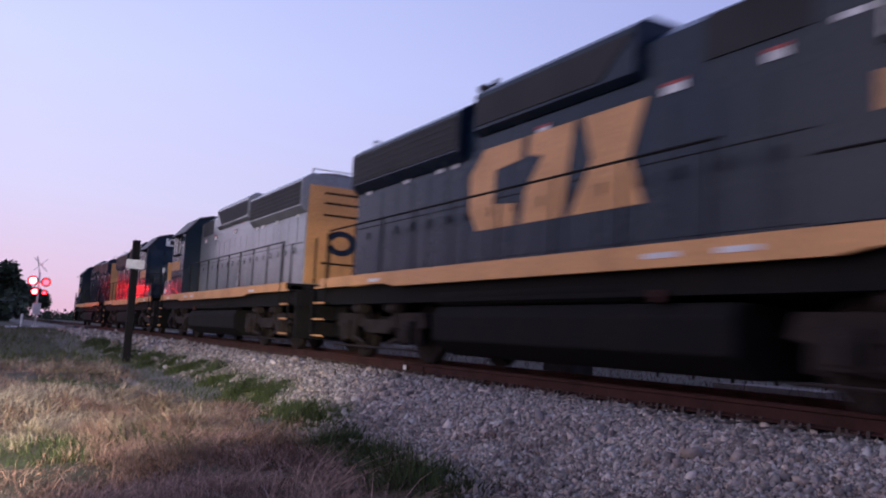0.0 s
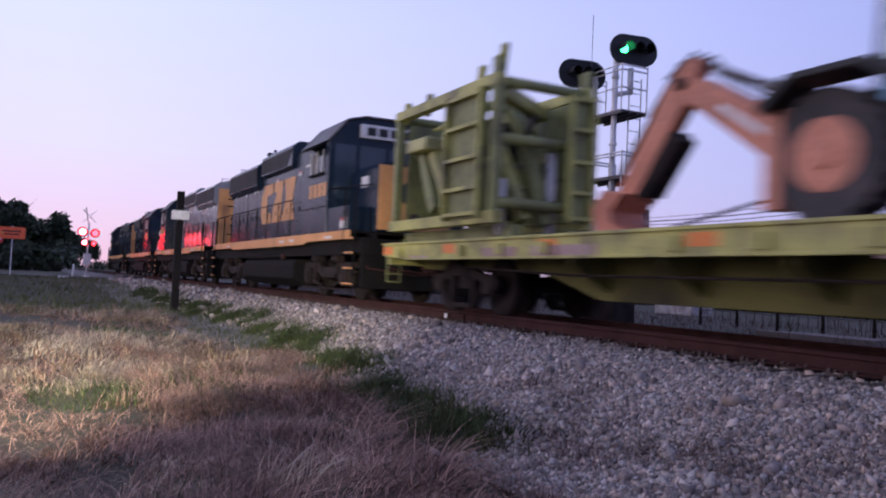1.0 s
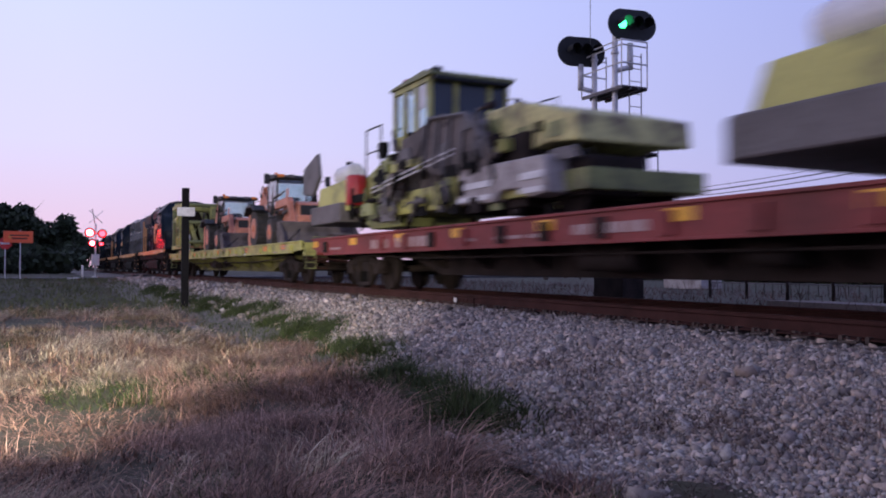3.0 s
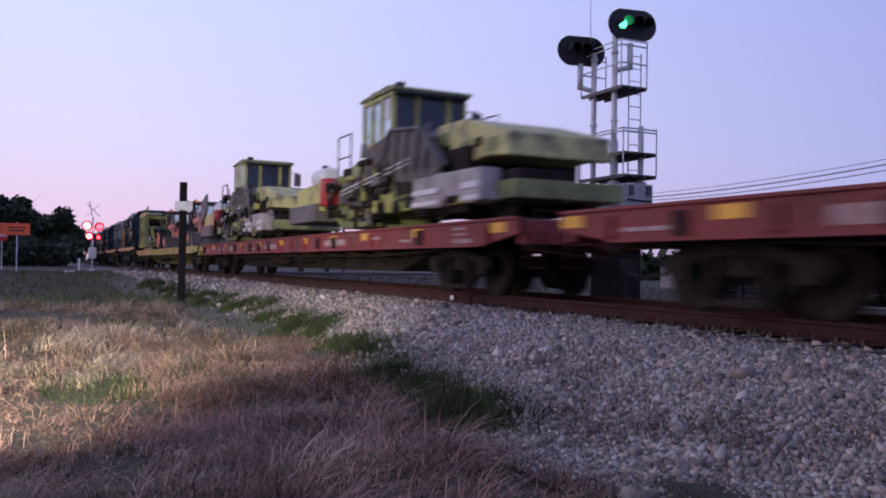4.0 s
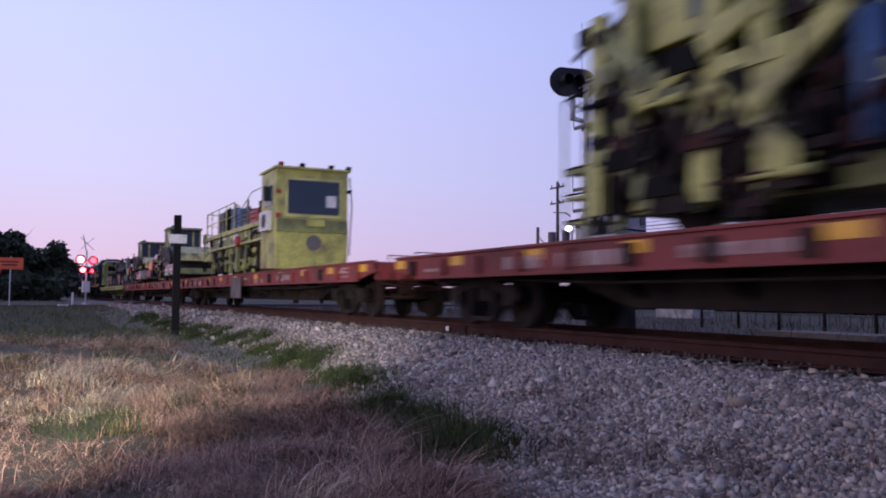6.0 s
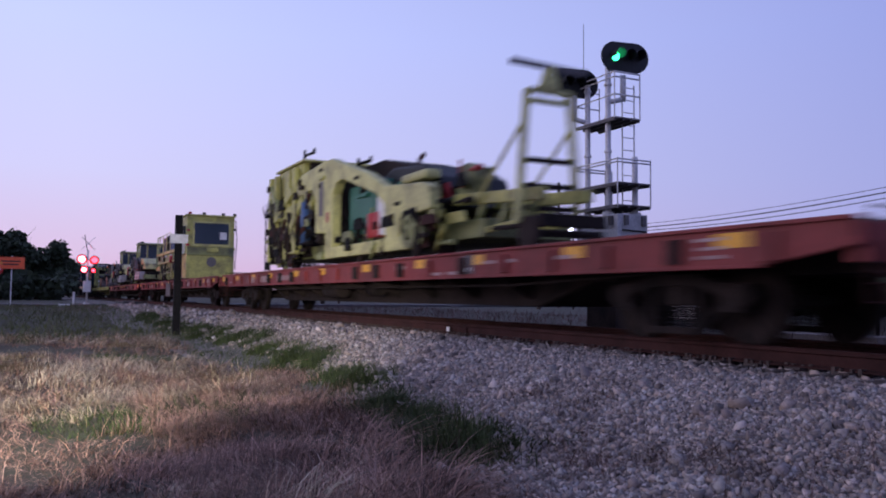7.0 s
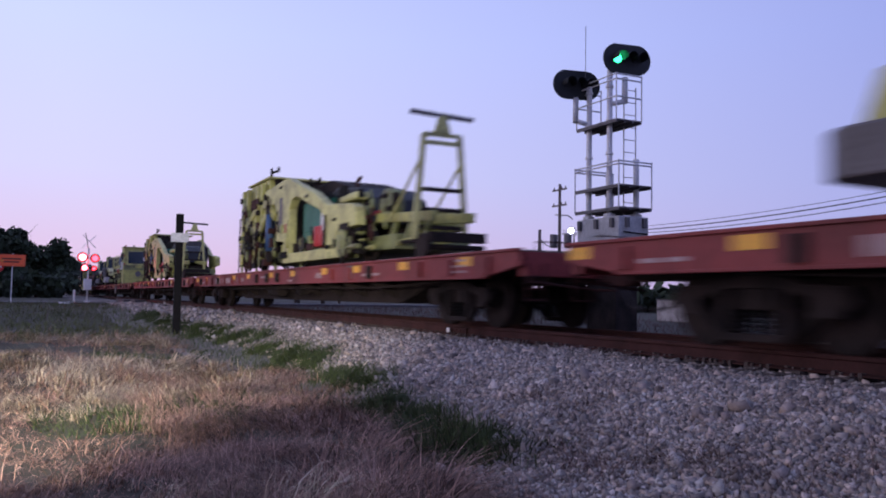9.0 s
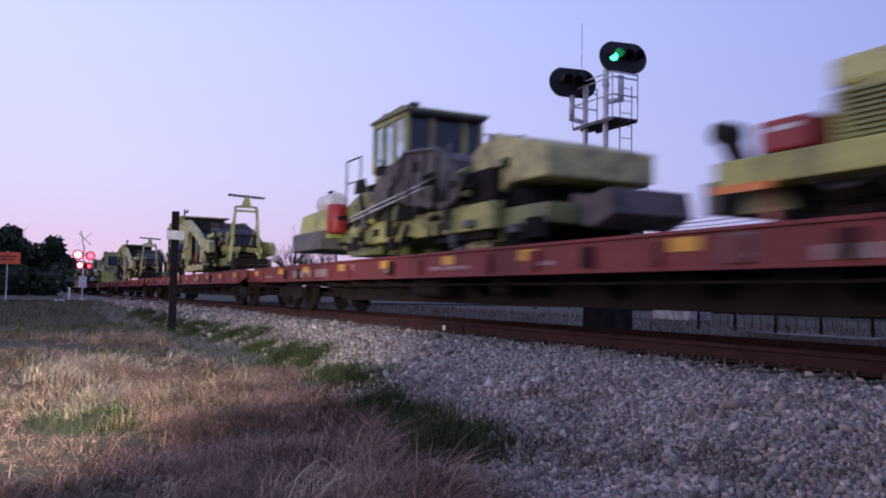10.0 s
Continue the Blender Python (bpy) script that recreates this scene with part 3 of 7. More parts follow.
def signal_mast():
    s = thing("railway_signal", 12.22, 15.70, -0.4, "galvanised signal mast with two black oval heads, one lit green", "railway signal")
    part("base_cabinet", box(B(), -0.42, 0.45, -0.8, 0.8, 2.05, 2.82), CONCRETE, s, "grey concrete cap", bevel=0.02)
    part("pedestal", box(B(), -0.30, 0.33, -0.55, 0.55, 0.0, 2.048), GRIME, s, "dark pedestal", bevel=0.02)
    for x, y in ((-0.45, -0.6), (-0.45, 0.0), (-0.45, 0.65)):
        part("bracket", box(B(), x - 0.05, x + 0.028, y - 0.05, y + 0.05, 2.56, 2.78), GREY, s)
    for x in (-0.2, 0.3):
        part("bracket", box(B(), x - 0.05, x + 0.05, -0.87, -0.803, 2.56, 2.78), GREY, s)
    part("conduit", cyl(B(), (-0.3, -0.83, 2.45), (0.4, -0.83, 2.42), 0.018, 6), DARK, s)
    for x, y, top in ((-0.30, 0.50, 6.10), (-0.30, -0.30, 6.34), (0.25, 0.35, 3.98), (0.33, -0.50, 4.22)):
        b = B()
        cyl(b, (x, y, 2.82), (x, y, top), 0.068, 16)
        cyl(b, (x, y, 2.82), (x, y, 2.90), 0.14, 16)
        for k in range(4):
            zz = 3.5 + k * 0.8
            if zz < top - 0.1:
                cyl(b, (x, y, zz), (x, y, zz + 0.06), 0.092, 16)
        part("pipe", b, SILVER, s, bevel=0.004)
    for y0, y1, x1, z in ((-0.75, 0.80, 0.28, 5.05), (-0.85, 0.85, 0.5, 3.00), (-0.85, 0.85, 0.5, 3.52)):
        p = part("platform", box(B(), -0.46, x1, y0, y1, z, z + 0.03), GREY, s)
        for k in range(4):
            x = -0.46 + (x1 + 0.42) * k / 3
            part("joist", box(B(), x, x + 0.04, y0, y1, z - 0.05, z - 0.001), GREY, p)
    for y0, y1, x1, z, zt in ((-0.75, 0.80, 0.28, 5.05, 6.15), (-0.85, 0.85, 0.5, 3.00, 4.11)):
        for x in (-0.46, x1):
            for y in (y0, y1):
                part("rail_post", cyl(B(), (x, y, z), (x, y, zt), 0.018, 6), SILVER, s)
        for zz in ((zt - 0.02, zt - 0.14, (z + zt) / 2) if z > 4 else (zt - 0.03, zt - 0.10)):
            b = B()
            tube(b, [(x1, y0, zz), (-0.46, y0, zz), (-0.46, y1, zz), (x1, y1, zz)], 0.02)
            part("guard_rail", b, SILVER, s)
    b = B()
    for x in (0.24, 0.60):
        tube(b, [(x, -0.15, 2.82), (x, -0.15, 6.05)], 0.018)
    ladder = part("ladder", b, SILVER, s)
    for k in range(11):
        part("rung", cyl(B(), (0.24, -0.15, 2.92 + k * 0.305), (0.60, -0.15, 2.92 + k * 0.305), 0.012, 6), SILVER, ladder)
    for x, y, z, px, py in ((0.05, -0.42, 5.55, -0.30, -0.30), (-0.62, 0.62, 5.20, -0.30, 0.50)):
        b = B()
        tube(b, [(x, y, z), (x, y, z + 0.62)], 0.07, 12)
        tube(b, [(x, y, z + 0.05), (px, py, z - 0.04)], 0.06, 12)
        part("head_bracket", b, SILVER, s)
    signal_head(s, 0.08, -0.48, 6.60, -8, 0)
    signal_head(s, -0.60, 0.60, 6.14, -8, 9)
    part("antenna", cyl(B(), (-0.42, 0.5, 6.05), (-0.42, 0.5, 7.62), 0.008, 5), GREY, s)
    return s


signal_mast()


def post_with_sign():
    p = thing("lineside_post", 3.6, 24.8, -0.75, "dark square lineside post with a small white plate", "post")
    part("post", box(B(), -0.10, 0.10, -0.08, 0.08, -0.1, 3.55), POST, p, bevel=0.01)
    b = B()
    prism(b, [(-0.25, 2.72), (0.22, 2.72), (0.25, 2.76), (0.25, 2.98), (-0.22, 2.98), (-0.25, 2.95)], -0.13, -0.10, "y")
    part("plate", b, WHITE, p, "small white plate")


post_with_sign()


def crossing_signal(x, y, z, turn, name_label):
    c = thing("crossing_signal", x, y, z, name_label, "crossing signal", "crossing signals")
    c.matrix_basis = pose(x, y, z, 0, 0, turn)
    b = B()
    cyl(b, (0, 0, 0), (0, 0, 3.9), 0.06, 12)
    cyl(b, (0, 0, 0), (0, 0, 0.12), 0.2, 12)
    part("mast", b, SILVER, c)
    part("base_box", box(B(), -0.25, 0.25, -0.2, 0.2, 0.9, 1.7), SILVER, c, bevel=0.02)
    for s in (-1, 1):
        b = B()
        beam(b, (-0.45 * s, -0.09, 3.95), (0.45 * s, -0.09, 4.85), 0.03, 0.2)
        part("crossbuck_arm", b, WHITE, c)
    b = B()
    tube(b, [(-0.45, 0, 3.2), (0.45, 0, 3.2)], 0.035, 8)
    part("lamp_arm", b, GREY, c)
    for lx, lz, r, m in ((-0.40, 3.25, 0.24, LAMP_P), (0.44, 3.2, 0.21, LAMP_R), (-0.24, 2.5, 0.17, LAMP_P), (0.38, 2.45, 0.11, LAMP_R)):
        f = part("flasher", cyl(cyl(B(), (lx, -0.06, lz), (lx, -0.02, lz), r + 0.12, 18), (lx, -0.02, lz), (lx, 0.12, lz), r * 0.8, 14), BLACK, c)
        part("lens", cyl(B(), (lx, -0.12, lz), (lx, -0.062, lz), r, 18), m, f, "glowing red lens")
    b = B()
    tube(b, [(-0.05, 0, 3.9), (-0.25, 0, 5.0)], 0.03)
    part("gate_stub", b, GREY, c)
    return c


crossing_signal(3.05, 64.0, -0.3, 4, "railway crossing signal with lit red flashing lamps and crossbuck")


def road_signs():
    s = thing("road_sign", -1.67, 60.0, -0.9, "orange rectangular road sign on a thin steel post", "road sign")
    part("post", box(B(), -0.035, 0.035, -0.02, 0.02, 0, 3.8), SILVER, s)
    part("panel", box(B(), -0.98, 0.75, -0.05, -0.02, 2.95, 3.72), SIGN_O, s, "orange sign panel", bevel=0.01)
    part("writing_bar", box(B(), -0.6, 0.5, -0.056, -0.051, 3.40, 3.48), BLACK, s)
    part("writing_bar", box(B(), -0.5, 0.4, -0.056, -0.051, 3.20, 3.28), BLACK, s)
    # bright orange disc paints a glint of light on the panel
    part("painted_glint", cyl(B(), (-0.6, -0.075, 3.32), (-0.6, -0.056, 3.32), 0.1, 12), REFL_O, s)
    t = thing("stop_sign", -2.6, 61.5, -0.9, "red eight-sided sign with a white bar on a post", "road sign")
    o = [(0.42 * math.cos(math.pi / 8 + k * math.pi / 4), 2.95 + 0.42 * math.sin(math.pi / 8 + k * math.pi / 4)) for k in range(8)]
    part("post", box(B(), -0.035, 0.035, -0.02, 0.02, 0, 3.1), SILVER, t)
    part("panel", prism(B(), o, -0.05, -0.022, "y"), SIGN_R, t)
    part("bar", box(B(), -0.28, 0.28, -0.056, -0.051, 2.88, 3.02), WHITE, t)
    w = thing("white_marker", 1.45, 58.0, -0.62, "low white marker box in the grass", "marker")
    part("marker_body", box(B(), -0.33, 0.33, -0.15, 0.15, 0, 0.42), WHITE, w, bevel=0.05)
    w = thing("bollard", 2.1, 61.0, -0.35, "thin white bollard by the road", "bollard")
    part("tube", cyl(B(), (0, 0, 0), (0, 0, 0.95), 0.07, 10), WHITE, w, bevel=0.01)


road_signs()


def utility_pole(x, y, h, arms, label):
    p = thing("utility_pole", x, y, -0.5, label, "utility pole", "utility poles")
    part("pole", cyl(B(), (0, 0, 0), (0, 0, h + 0.5), 0.17, 10, 0.11), WOOD, p)
    for k, z in enumerate(arms):
        b = B()
        beam(b, (-0.1, 0.9, z + 0.5), (-0.1, -1.1, z + 0.5), 0.1, 0.12)
        arm = part("crossarm", b, WOOD, p)
        for yy in (0.7, -0.4, -0.95):
            part("insulator", cyl(B(), (-0.1, yy, z + 0.56), (-0.1, yy, z + 0.75), 0.05, 8), GREY, arm)
    return p


P1 = utility_pole(38.2, 55.9, 10.0, (9.5, 8.2), "tall wooden utility pole with crossarms and transformer")
part("transformer", cyl(cyl(B(), (-0.5, 0.1, 5.2), (-0.5, 0.1, 6.3), 0.32, 14), (0.2, -0.9, 5.2), (0.2, -0.9, 6.3), 0.32, 14), GREY, P1, bevel=0.03)
part("switch_arm", tube(B(), [(0, 0.6, 8.0), (0, -1.2, 7.8), (0.3, -1.4, 7.5)], 0.05), GREY, P1)
P2 = utility_pole(32.9, 50.7, 5.6, (), "short wooden pole with cable loops")
P3 = utility_pole(29.6, 85.8, 8.3, (), "plain wooden utility pole")
P4 = utility_pole(39.5, 8.0, 8.0, (7.6,), "wooden utility pole carrying the wires")


def street_lamp():
    s = thing("street_lamp", 34.9, 49.7, -0.5, "street lamp with a bright white light", "street lamp")
    part("pole", cyl(B(), (0.35, 0, 0), (0.35, 0, 6.3), 0.09, 10, 0.06), GREY, s)
    part("arm", tube(B(), [(0.35, 0, 6.2), (0.0, -0.1, 6.35)], 0.04), GREY, s)
    bm = B()
    bmesh.ops.create_uvsphere(bm, u_segments=16, v_segments=10, radius=0.22)
    part("lamp_globe", bm, LAMP_W, s, "glowing white lamp", at=pose(0, -0.1, 6.05))


street_lamp()


def wire(a, b, sag, r, n=22):
    a, b = Vector(a), Vector(b)
    pts = [a.lerp(b, i / n) - Vector((0, 0, sag * 4 * (i / n) * (1 - i / n))) for i in range(n + 1)]
    return tagged(part("overhead_wire", tube(B(), pts, r, 5), BLACK, None), "thin black overhead wire", "wire", "overhead wires")


wire((38.2, 55.5, 5.9), (39.5, 8.0, 8.3), 1.3, 0.035)
wire((38.2, 55.5, 5.8), (39.5, 8.0, 8.2), 1.5, 0.025)
wire((38.2, 55.5, 6.1), (39.5, 8.0, 8.45), 1.2, 0.018)
wire((32.9, 50.7, 5.0), (38.2, 55.9, 5.4), 0.6, 0.03)


# ---- trees ----
def leaf_cloud(g, centres, radii, per, size):
    v, f = [], []
    for c, r in zip(centres, radii):
        p = g.normal(size=(per, 3))
        p *= (r * g.uniform(0.45, 1.05, (per, 1))) / np.linalg.norm(p, axis=1, keepdims=True)
        p[:, 2] *= 0.75
        p += c
        a, b = g.normal(size=(per, 3)), g.normal(size=(per, 3))
        a /= np.linalg.norm(a, axis=1, keepdims=True)
        b -= a * (a * b).sum(1, keepdims=True)
        b /= np.linalg.norm(b, axis=1, keepdims=True)
        s = size * g.uniform(0.5, 1.4, (per, 1))
        q = np.stack([p - a * s, p + b * s * 0.7, p + a * s, p - b * s * 0.7], 1)
        v.append(q.reshape(-1, 3))
    v = np.concatenate(v)
    return v, np.arange(len(v)).reshape(-1, 4)


def tree(x, y, z, h, spread, seed, label, leaves=True):
    g = np.random.RandomState(seed)
    t = thing("tree", x, y, z, label, "tree", "trees beyond the road")
    bm = B()
    top = h * (0.62 if leaves else 0.5)
    cyl(bm, (0, 0, 0), (0.1, 0.1, top), 0.035 * h, 9, 0.012 * h)
    ends = []
    for k in range(13):
        a, zz = g.uniform(0, 6.3), top * g.uniform(0.35, 1.0)
        e = Vector((math.cos(a) * spread * g.uniform(0.35, 0.75), math.sin(a) * spread * g.uniform(0.35, 0.75), zz + h * g.uniform(0.12, 0.34)))
        cyl(bm, (0.1 * zz / top, 0.1 * zz / top, zz), e, 0.012 * h, 6, 0.004 * h)
        ends.append(e)
        for j in range(4 if leaves else 9):
            e2 = e + Vector((g.normal(0, 0.16) * spread, g.normal(0, 0.16) * spread, abs(g.normal(0, 0.11)) * h))
            s = Vector((0.1, 0.1, zz)).lerp(e, g.uniform(0.45, 1))
            cyl(bm, s, e2, 0.0035 * h, 4, 0.001 * h)
            if not leaves:
                for i in range(4):
                    s2 = s.lerp(e2, g.uniform(0.3, 1))
                    cyl(bm, s2, s2 + Vector((g.normal(0, 0.09) * spread, g.normal(0, 0.09) * spread, abs(g.normal(0, 0.07)) * h)), 0.0016 * h, 3, 0.0006 * h)
    part("trunk", bm, BARK, t)
    if leaves:
        c = [e + Vector((g.normal(0, 0.1) * spread, g.normal(0, 0.1) * spread, g.normal(0, 0.06) * h)) for e in ends for _ in range(3)]
        c += [Vector((g.normal(0, 0.3) * spread, g.normal(0, 0.3) * spread, h * g.uniform(0.3, 0.86))) for _ in range(14)]
        r = [spread * g.uniform(0.16, 0.34) for _ in c]
        v, f = leaf_cloud(g, [np.array(q) for q in c], r, 150, 0.035 * h)
        from_arrays("crown", v, f, LEAF, t)
    return t


DARK_TREE, BARE_TREE = "dark leafy tree in silhouette beyond the road", "bare leafless tree beyond the railway"
for k, (x, y, h, sp) in enumerate(((-9.0, 112, 9.6, 5.0), (-4.4, 114, 9.2, 4.8), (-0.4, 120, 8.0, 4.4), (-13, 118, 9.5, 5), (-19, 130, 11, 6), (3.4, 190, 8.2, 5.5), (-2.0, 200, 8.6, 6), (8, 235, 9, 7), (-28, 140, 12, 7), (-9, 190, 9, 6))):
    tree(x, y, -0.4, h, sp, 60 + k, DARK_TREE)
for k, (x, y, h, sp) in enumerate(((22.0, 76, 8.6, 4.0), (26.5, 82, 7.0, 3.6))):
    tree(x, y, -0.4, h, sp, 90 + k, BARE_TREE, False)


def far_scrub():
    g = np.random.RandomState(31)
    c, r = [], []
    for _ in range(420):
        x, y = g.uniform(60, 420), g.uniform(-60, 420)
        c.append(np.array((x, y, 0.0)))
        r.append(g.uniform(0.8, 2.4))
    for _ in range(160):
        c.append(np.array((g.uniform(-80, 30), g.uniform(240, 420), 0.8)))
        r.append(g.uniform(1.5, 3.5))
    for _ in range(620):
        x = g.uniform(38, 66)
        u = g.uniform(-0.1, 1.25)
        tall = 1.0 if u < 0.95 else 0.45
        c.append(np.array((x, u * x, g.uniform(0.0, 1.7) * tall)))
        r.append(g.uniform(0.8, 1.7))
    for _ in range(150):
        c.append(np.array((g.uniform(-32, 3), g.uniform(104, 126), g.uniform(0.2, 2.2))))
        r.append(g.uniform(1.0, 2.2))
    v, f = leaf_cloud(g, c, r, 50, 0.45)
    tagged(from_arrays("far_scrub", v, f, LEAF), "dark low scrub along the horizon", "scrub", kind="stuff")


far_scrub()


def far_side_clutter():
    """What shows under the cars beyond the track."""
    g = np.random.RandomState(77)
    x, y = g.uniform(12.5, 24, 9000), g.uniform(1, 60, 9000)
    roots = np.stack([x, y, ground_height(x, y)], 1)
    blades("dry_grass", roots, 0.9, 0.26, 0.012, 78, RUSSET, "dry grass on the far side of the railway")
    k = thing("steel_cover", 11.6, 6.9, -0.42, "dark steel cover on two pale blocks", "cover")
    part("plate", box(B(), -0.45, 0.45, -0.5, 0.5, 0.20, 0.26), DARK, k)
    for yy in (-0.35, 0.25):
        part("block", box(B(), -0.4, 0.4, yy, yy + 0.12, 0, 0.196), WOOD, k)
    for x, y, w, h, l in ((26, 28.1, 2.4, 0.95, "pale grey"),):
        k = thing("storage_crate", x, y, -0.45, l + " weathered storage crate in the dry grass", "crate", "crates in the grass")
        part("crate_body", box(B(), -0.6, 0.6, -w / 2, w / 2, 0, h), WORN, k, bevel=0.03)
        part("crate_lid", box(B(), -0.63, 0.63, -w / 2 - 0.03, w / 2 + 0.03, h + 0.003, h + 0.06), GREY, k)


far_side_clutter()


def yard_fence():
    """A wire fence along the yard beyond the track."""
    f = thing("yard_fence", 18.2, 0, -0.45, "low steel fence with dark posts along the yard", "fence")
    for k in range(13):
        part("post", cyl(B(), (0, 1.5 + k * 1.45, 0), (0, 1.5 + k * 1.45, 1.32), 0.045, 8), GRIME, f)
    for z in (0.5, 1.15):
        part("fence_rail", tube(B(), [(0, 1.5, z), (0, 18.9, z)], 0.022), GREY, f)
    b = B()
    for k in range(58):
        box(b, -0.006, 0.006, 1.5 + k * 0.30, 1.512 + k * 0.30, 0.2, 1.15)
    tagged(part("wire_mesh", b, GRIME, f), kind="stuff")
    w = thing("timber_stack", 15.2, 12.2, -0.45, "grey weathered timbers stacked in the grass", "timber")
    for k in range(5):
        part("timber", box(B(), -0.5 + 0.21 * k, -0.31 + 0.21 * k, -1.6 + 0.07 * k, 1.3 - 0.1 * k, 0, 0.2), WOOD, w)


yard_fence()


# ---- the train: everything on it runs towards +y ----
SPEED = 16.40
MOVING, WHEELS = [], []


def on_train(name, y, z, label, category, group=""):
    """A thing of the train; y is its place along the line at 5.5 s."""
    ob = thing(name, CX, y, z, label, category, group)
    MOVING.append((ob, y, z))
    return ob


def wheelset(parent, y, r=0.46):
    w = part("wheelset", cyl(B(), (-0.9, 0, 0), (0.9, 0, 0), 0.075, 10), GRIME, parent, at=pose(0, y, r))
    for s in (-1, 1):
        x = s * 0.755
        b = B()
        cyl(b, (x - 0.065, 0, 0), (x + 0.065, 0, 0), r, 26)
        cyl(b, (x - s * 0.09, 0, 0), (x - s * 0.065, 0, 0), r + 0.025, 26)
        cyl(b, (x + s * 0.065, 0, 0), (x + s * 0.15, 0, 0), 0.13, 12)
        part("wheel", b, GRIME, w)
    WHEELS.append((w, y, r))
    return w


def truck(parent, y, gap=1.75, x=1.02, tall=1.0):
    """A freight bogie: two wheelsets, cast side frames, springs and bolster."""
    t = part("bolster", box(B(), -1.05, 1.05, y - 0.2, y + 0.2, 0.40, 0.66), GRIME, parent, bevel=0.02)
    for s in (-1, 1):
        b = B()
        h = gap / 2
        xs = (s * x - 0.07, s * x + 0.07)
        prism(b, [(y - h - 0.28, 0.50), (y - h - 0.22, 0.64), (y - h + 0.2, 0.66), (y - 0.36, 0.76), (y + 0.36, 0.76), (y + h - 0.2, 0.66), (y + h + 0.22, 0.64), (y + h + 0.28, 0.50), (y + h + 0.2, 0.40), (y + h - 0.2, 0.52), (y + 0.40, 0.62), (y - 0.40, 0.62), (y - h + 0.2, 0.52), (y - h - 0.2, 0.40)], *xs)
        prism(b, [(y - h + 0.12, 0.46), (y - 0.42, 0.16), (y + 0.42, 0.16), (y + h - 0.12, 0.46), (y + h - 0.12, 0.36), (y + 0.36, 0.08), (y - 0.36, 0.08), (y - h + 0.12, 0.36)], *xs)
        box(b, *xs, y - 0.44, y - 0.32, 0.12, 0.66)
        box(b, *xs, y + 0.32, y + 0.44, 0.12, 0.66)
        for k in (-1, 1):
            box(b, s * x - 0.09, s * x + 0.09, y + k * h - 0.15, y + k * h + 0.15, 0.34, 0.60)
        part("side_frame", b, GRIME, t, bevel=0.012)
        for k in (-0.2, 0.0, 0.2):
            coil = [(s * x + 0.062 * math.cos(i * 1.05), y + k + 0.062 * math.sin(i * 1.05), 0.17 + i * 0.0085) for i in range(27)]
            part("spring", tube(B(), coil, 0.014, 5), DARK, t)
    for k in (-1, 1):
        wheelset(parent, y + k * gap / 2)
    return t


def coupler(parent, y, s):
    b = B()
    box(b, -0.09, 0.09, min(y, y + s * 0.42), max(y, y + s * 0.42), 0.74, 0.92)
    prism(b, [(-0.16, y + s * 0.40), (0.16, y + s * 0.40), (0.18, y + s * 0.56), (0.05, y + s * 0.60), (-0.02, y + s * 0.52), (-0.16, y + s * 0.60)], 0.68, 0.98, "z")
    part("coupler", b, RUST, parent, bevel=0.015)
    b = B()
    tube(b, [(0.4, y, 0.62), (0.4, y + s * 0.2, 0.40), (0.36, y + s * 0.48, 0.34)], 0.028)
    part("air_hose", b, RUBBER, parent)
    b = B()
    tube(b, [(-1.3, y, 0.80), (-1.3, y + s * 0.06, 0.72), (-0.2, y + s * 0.10, 0.62), (0.0, y + s * 0.3, 0.62)], 0.018)
    part("uncoupling_lever", b, RUST, parent)


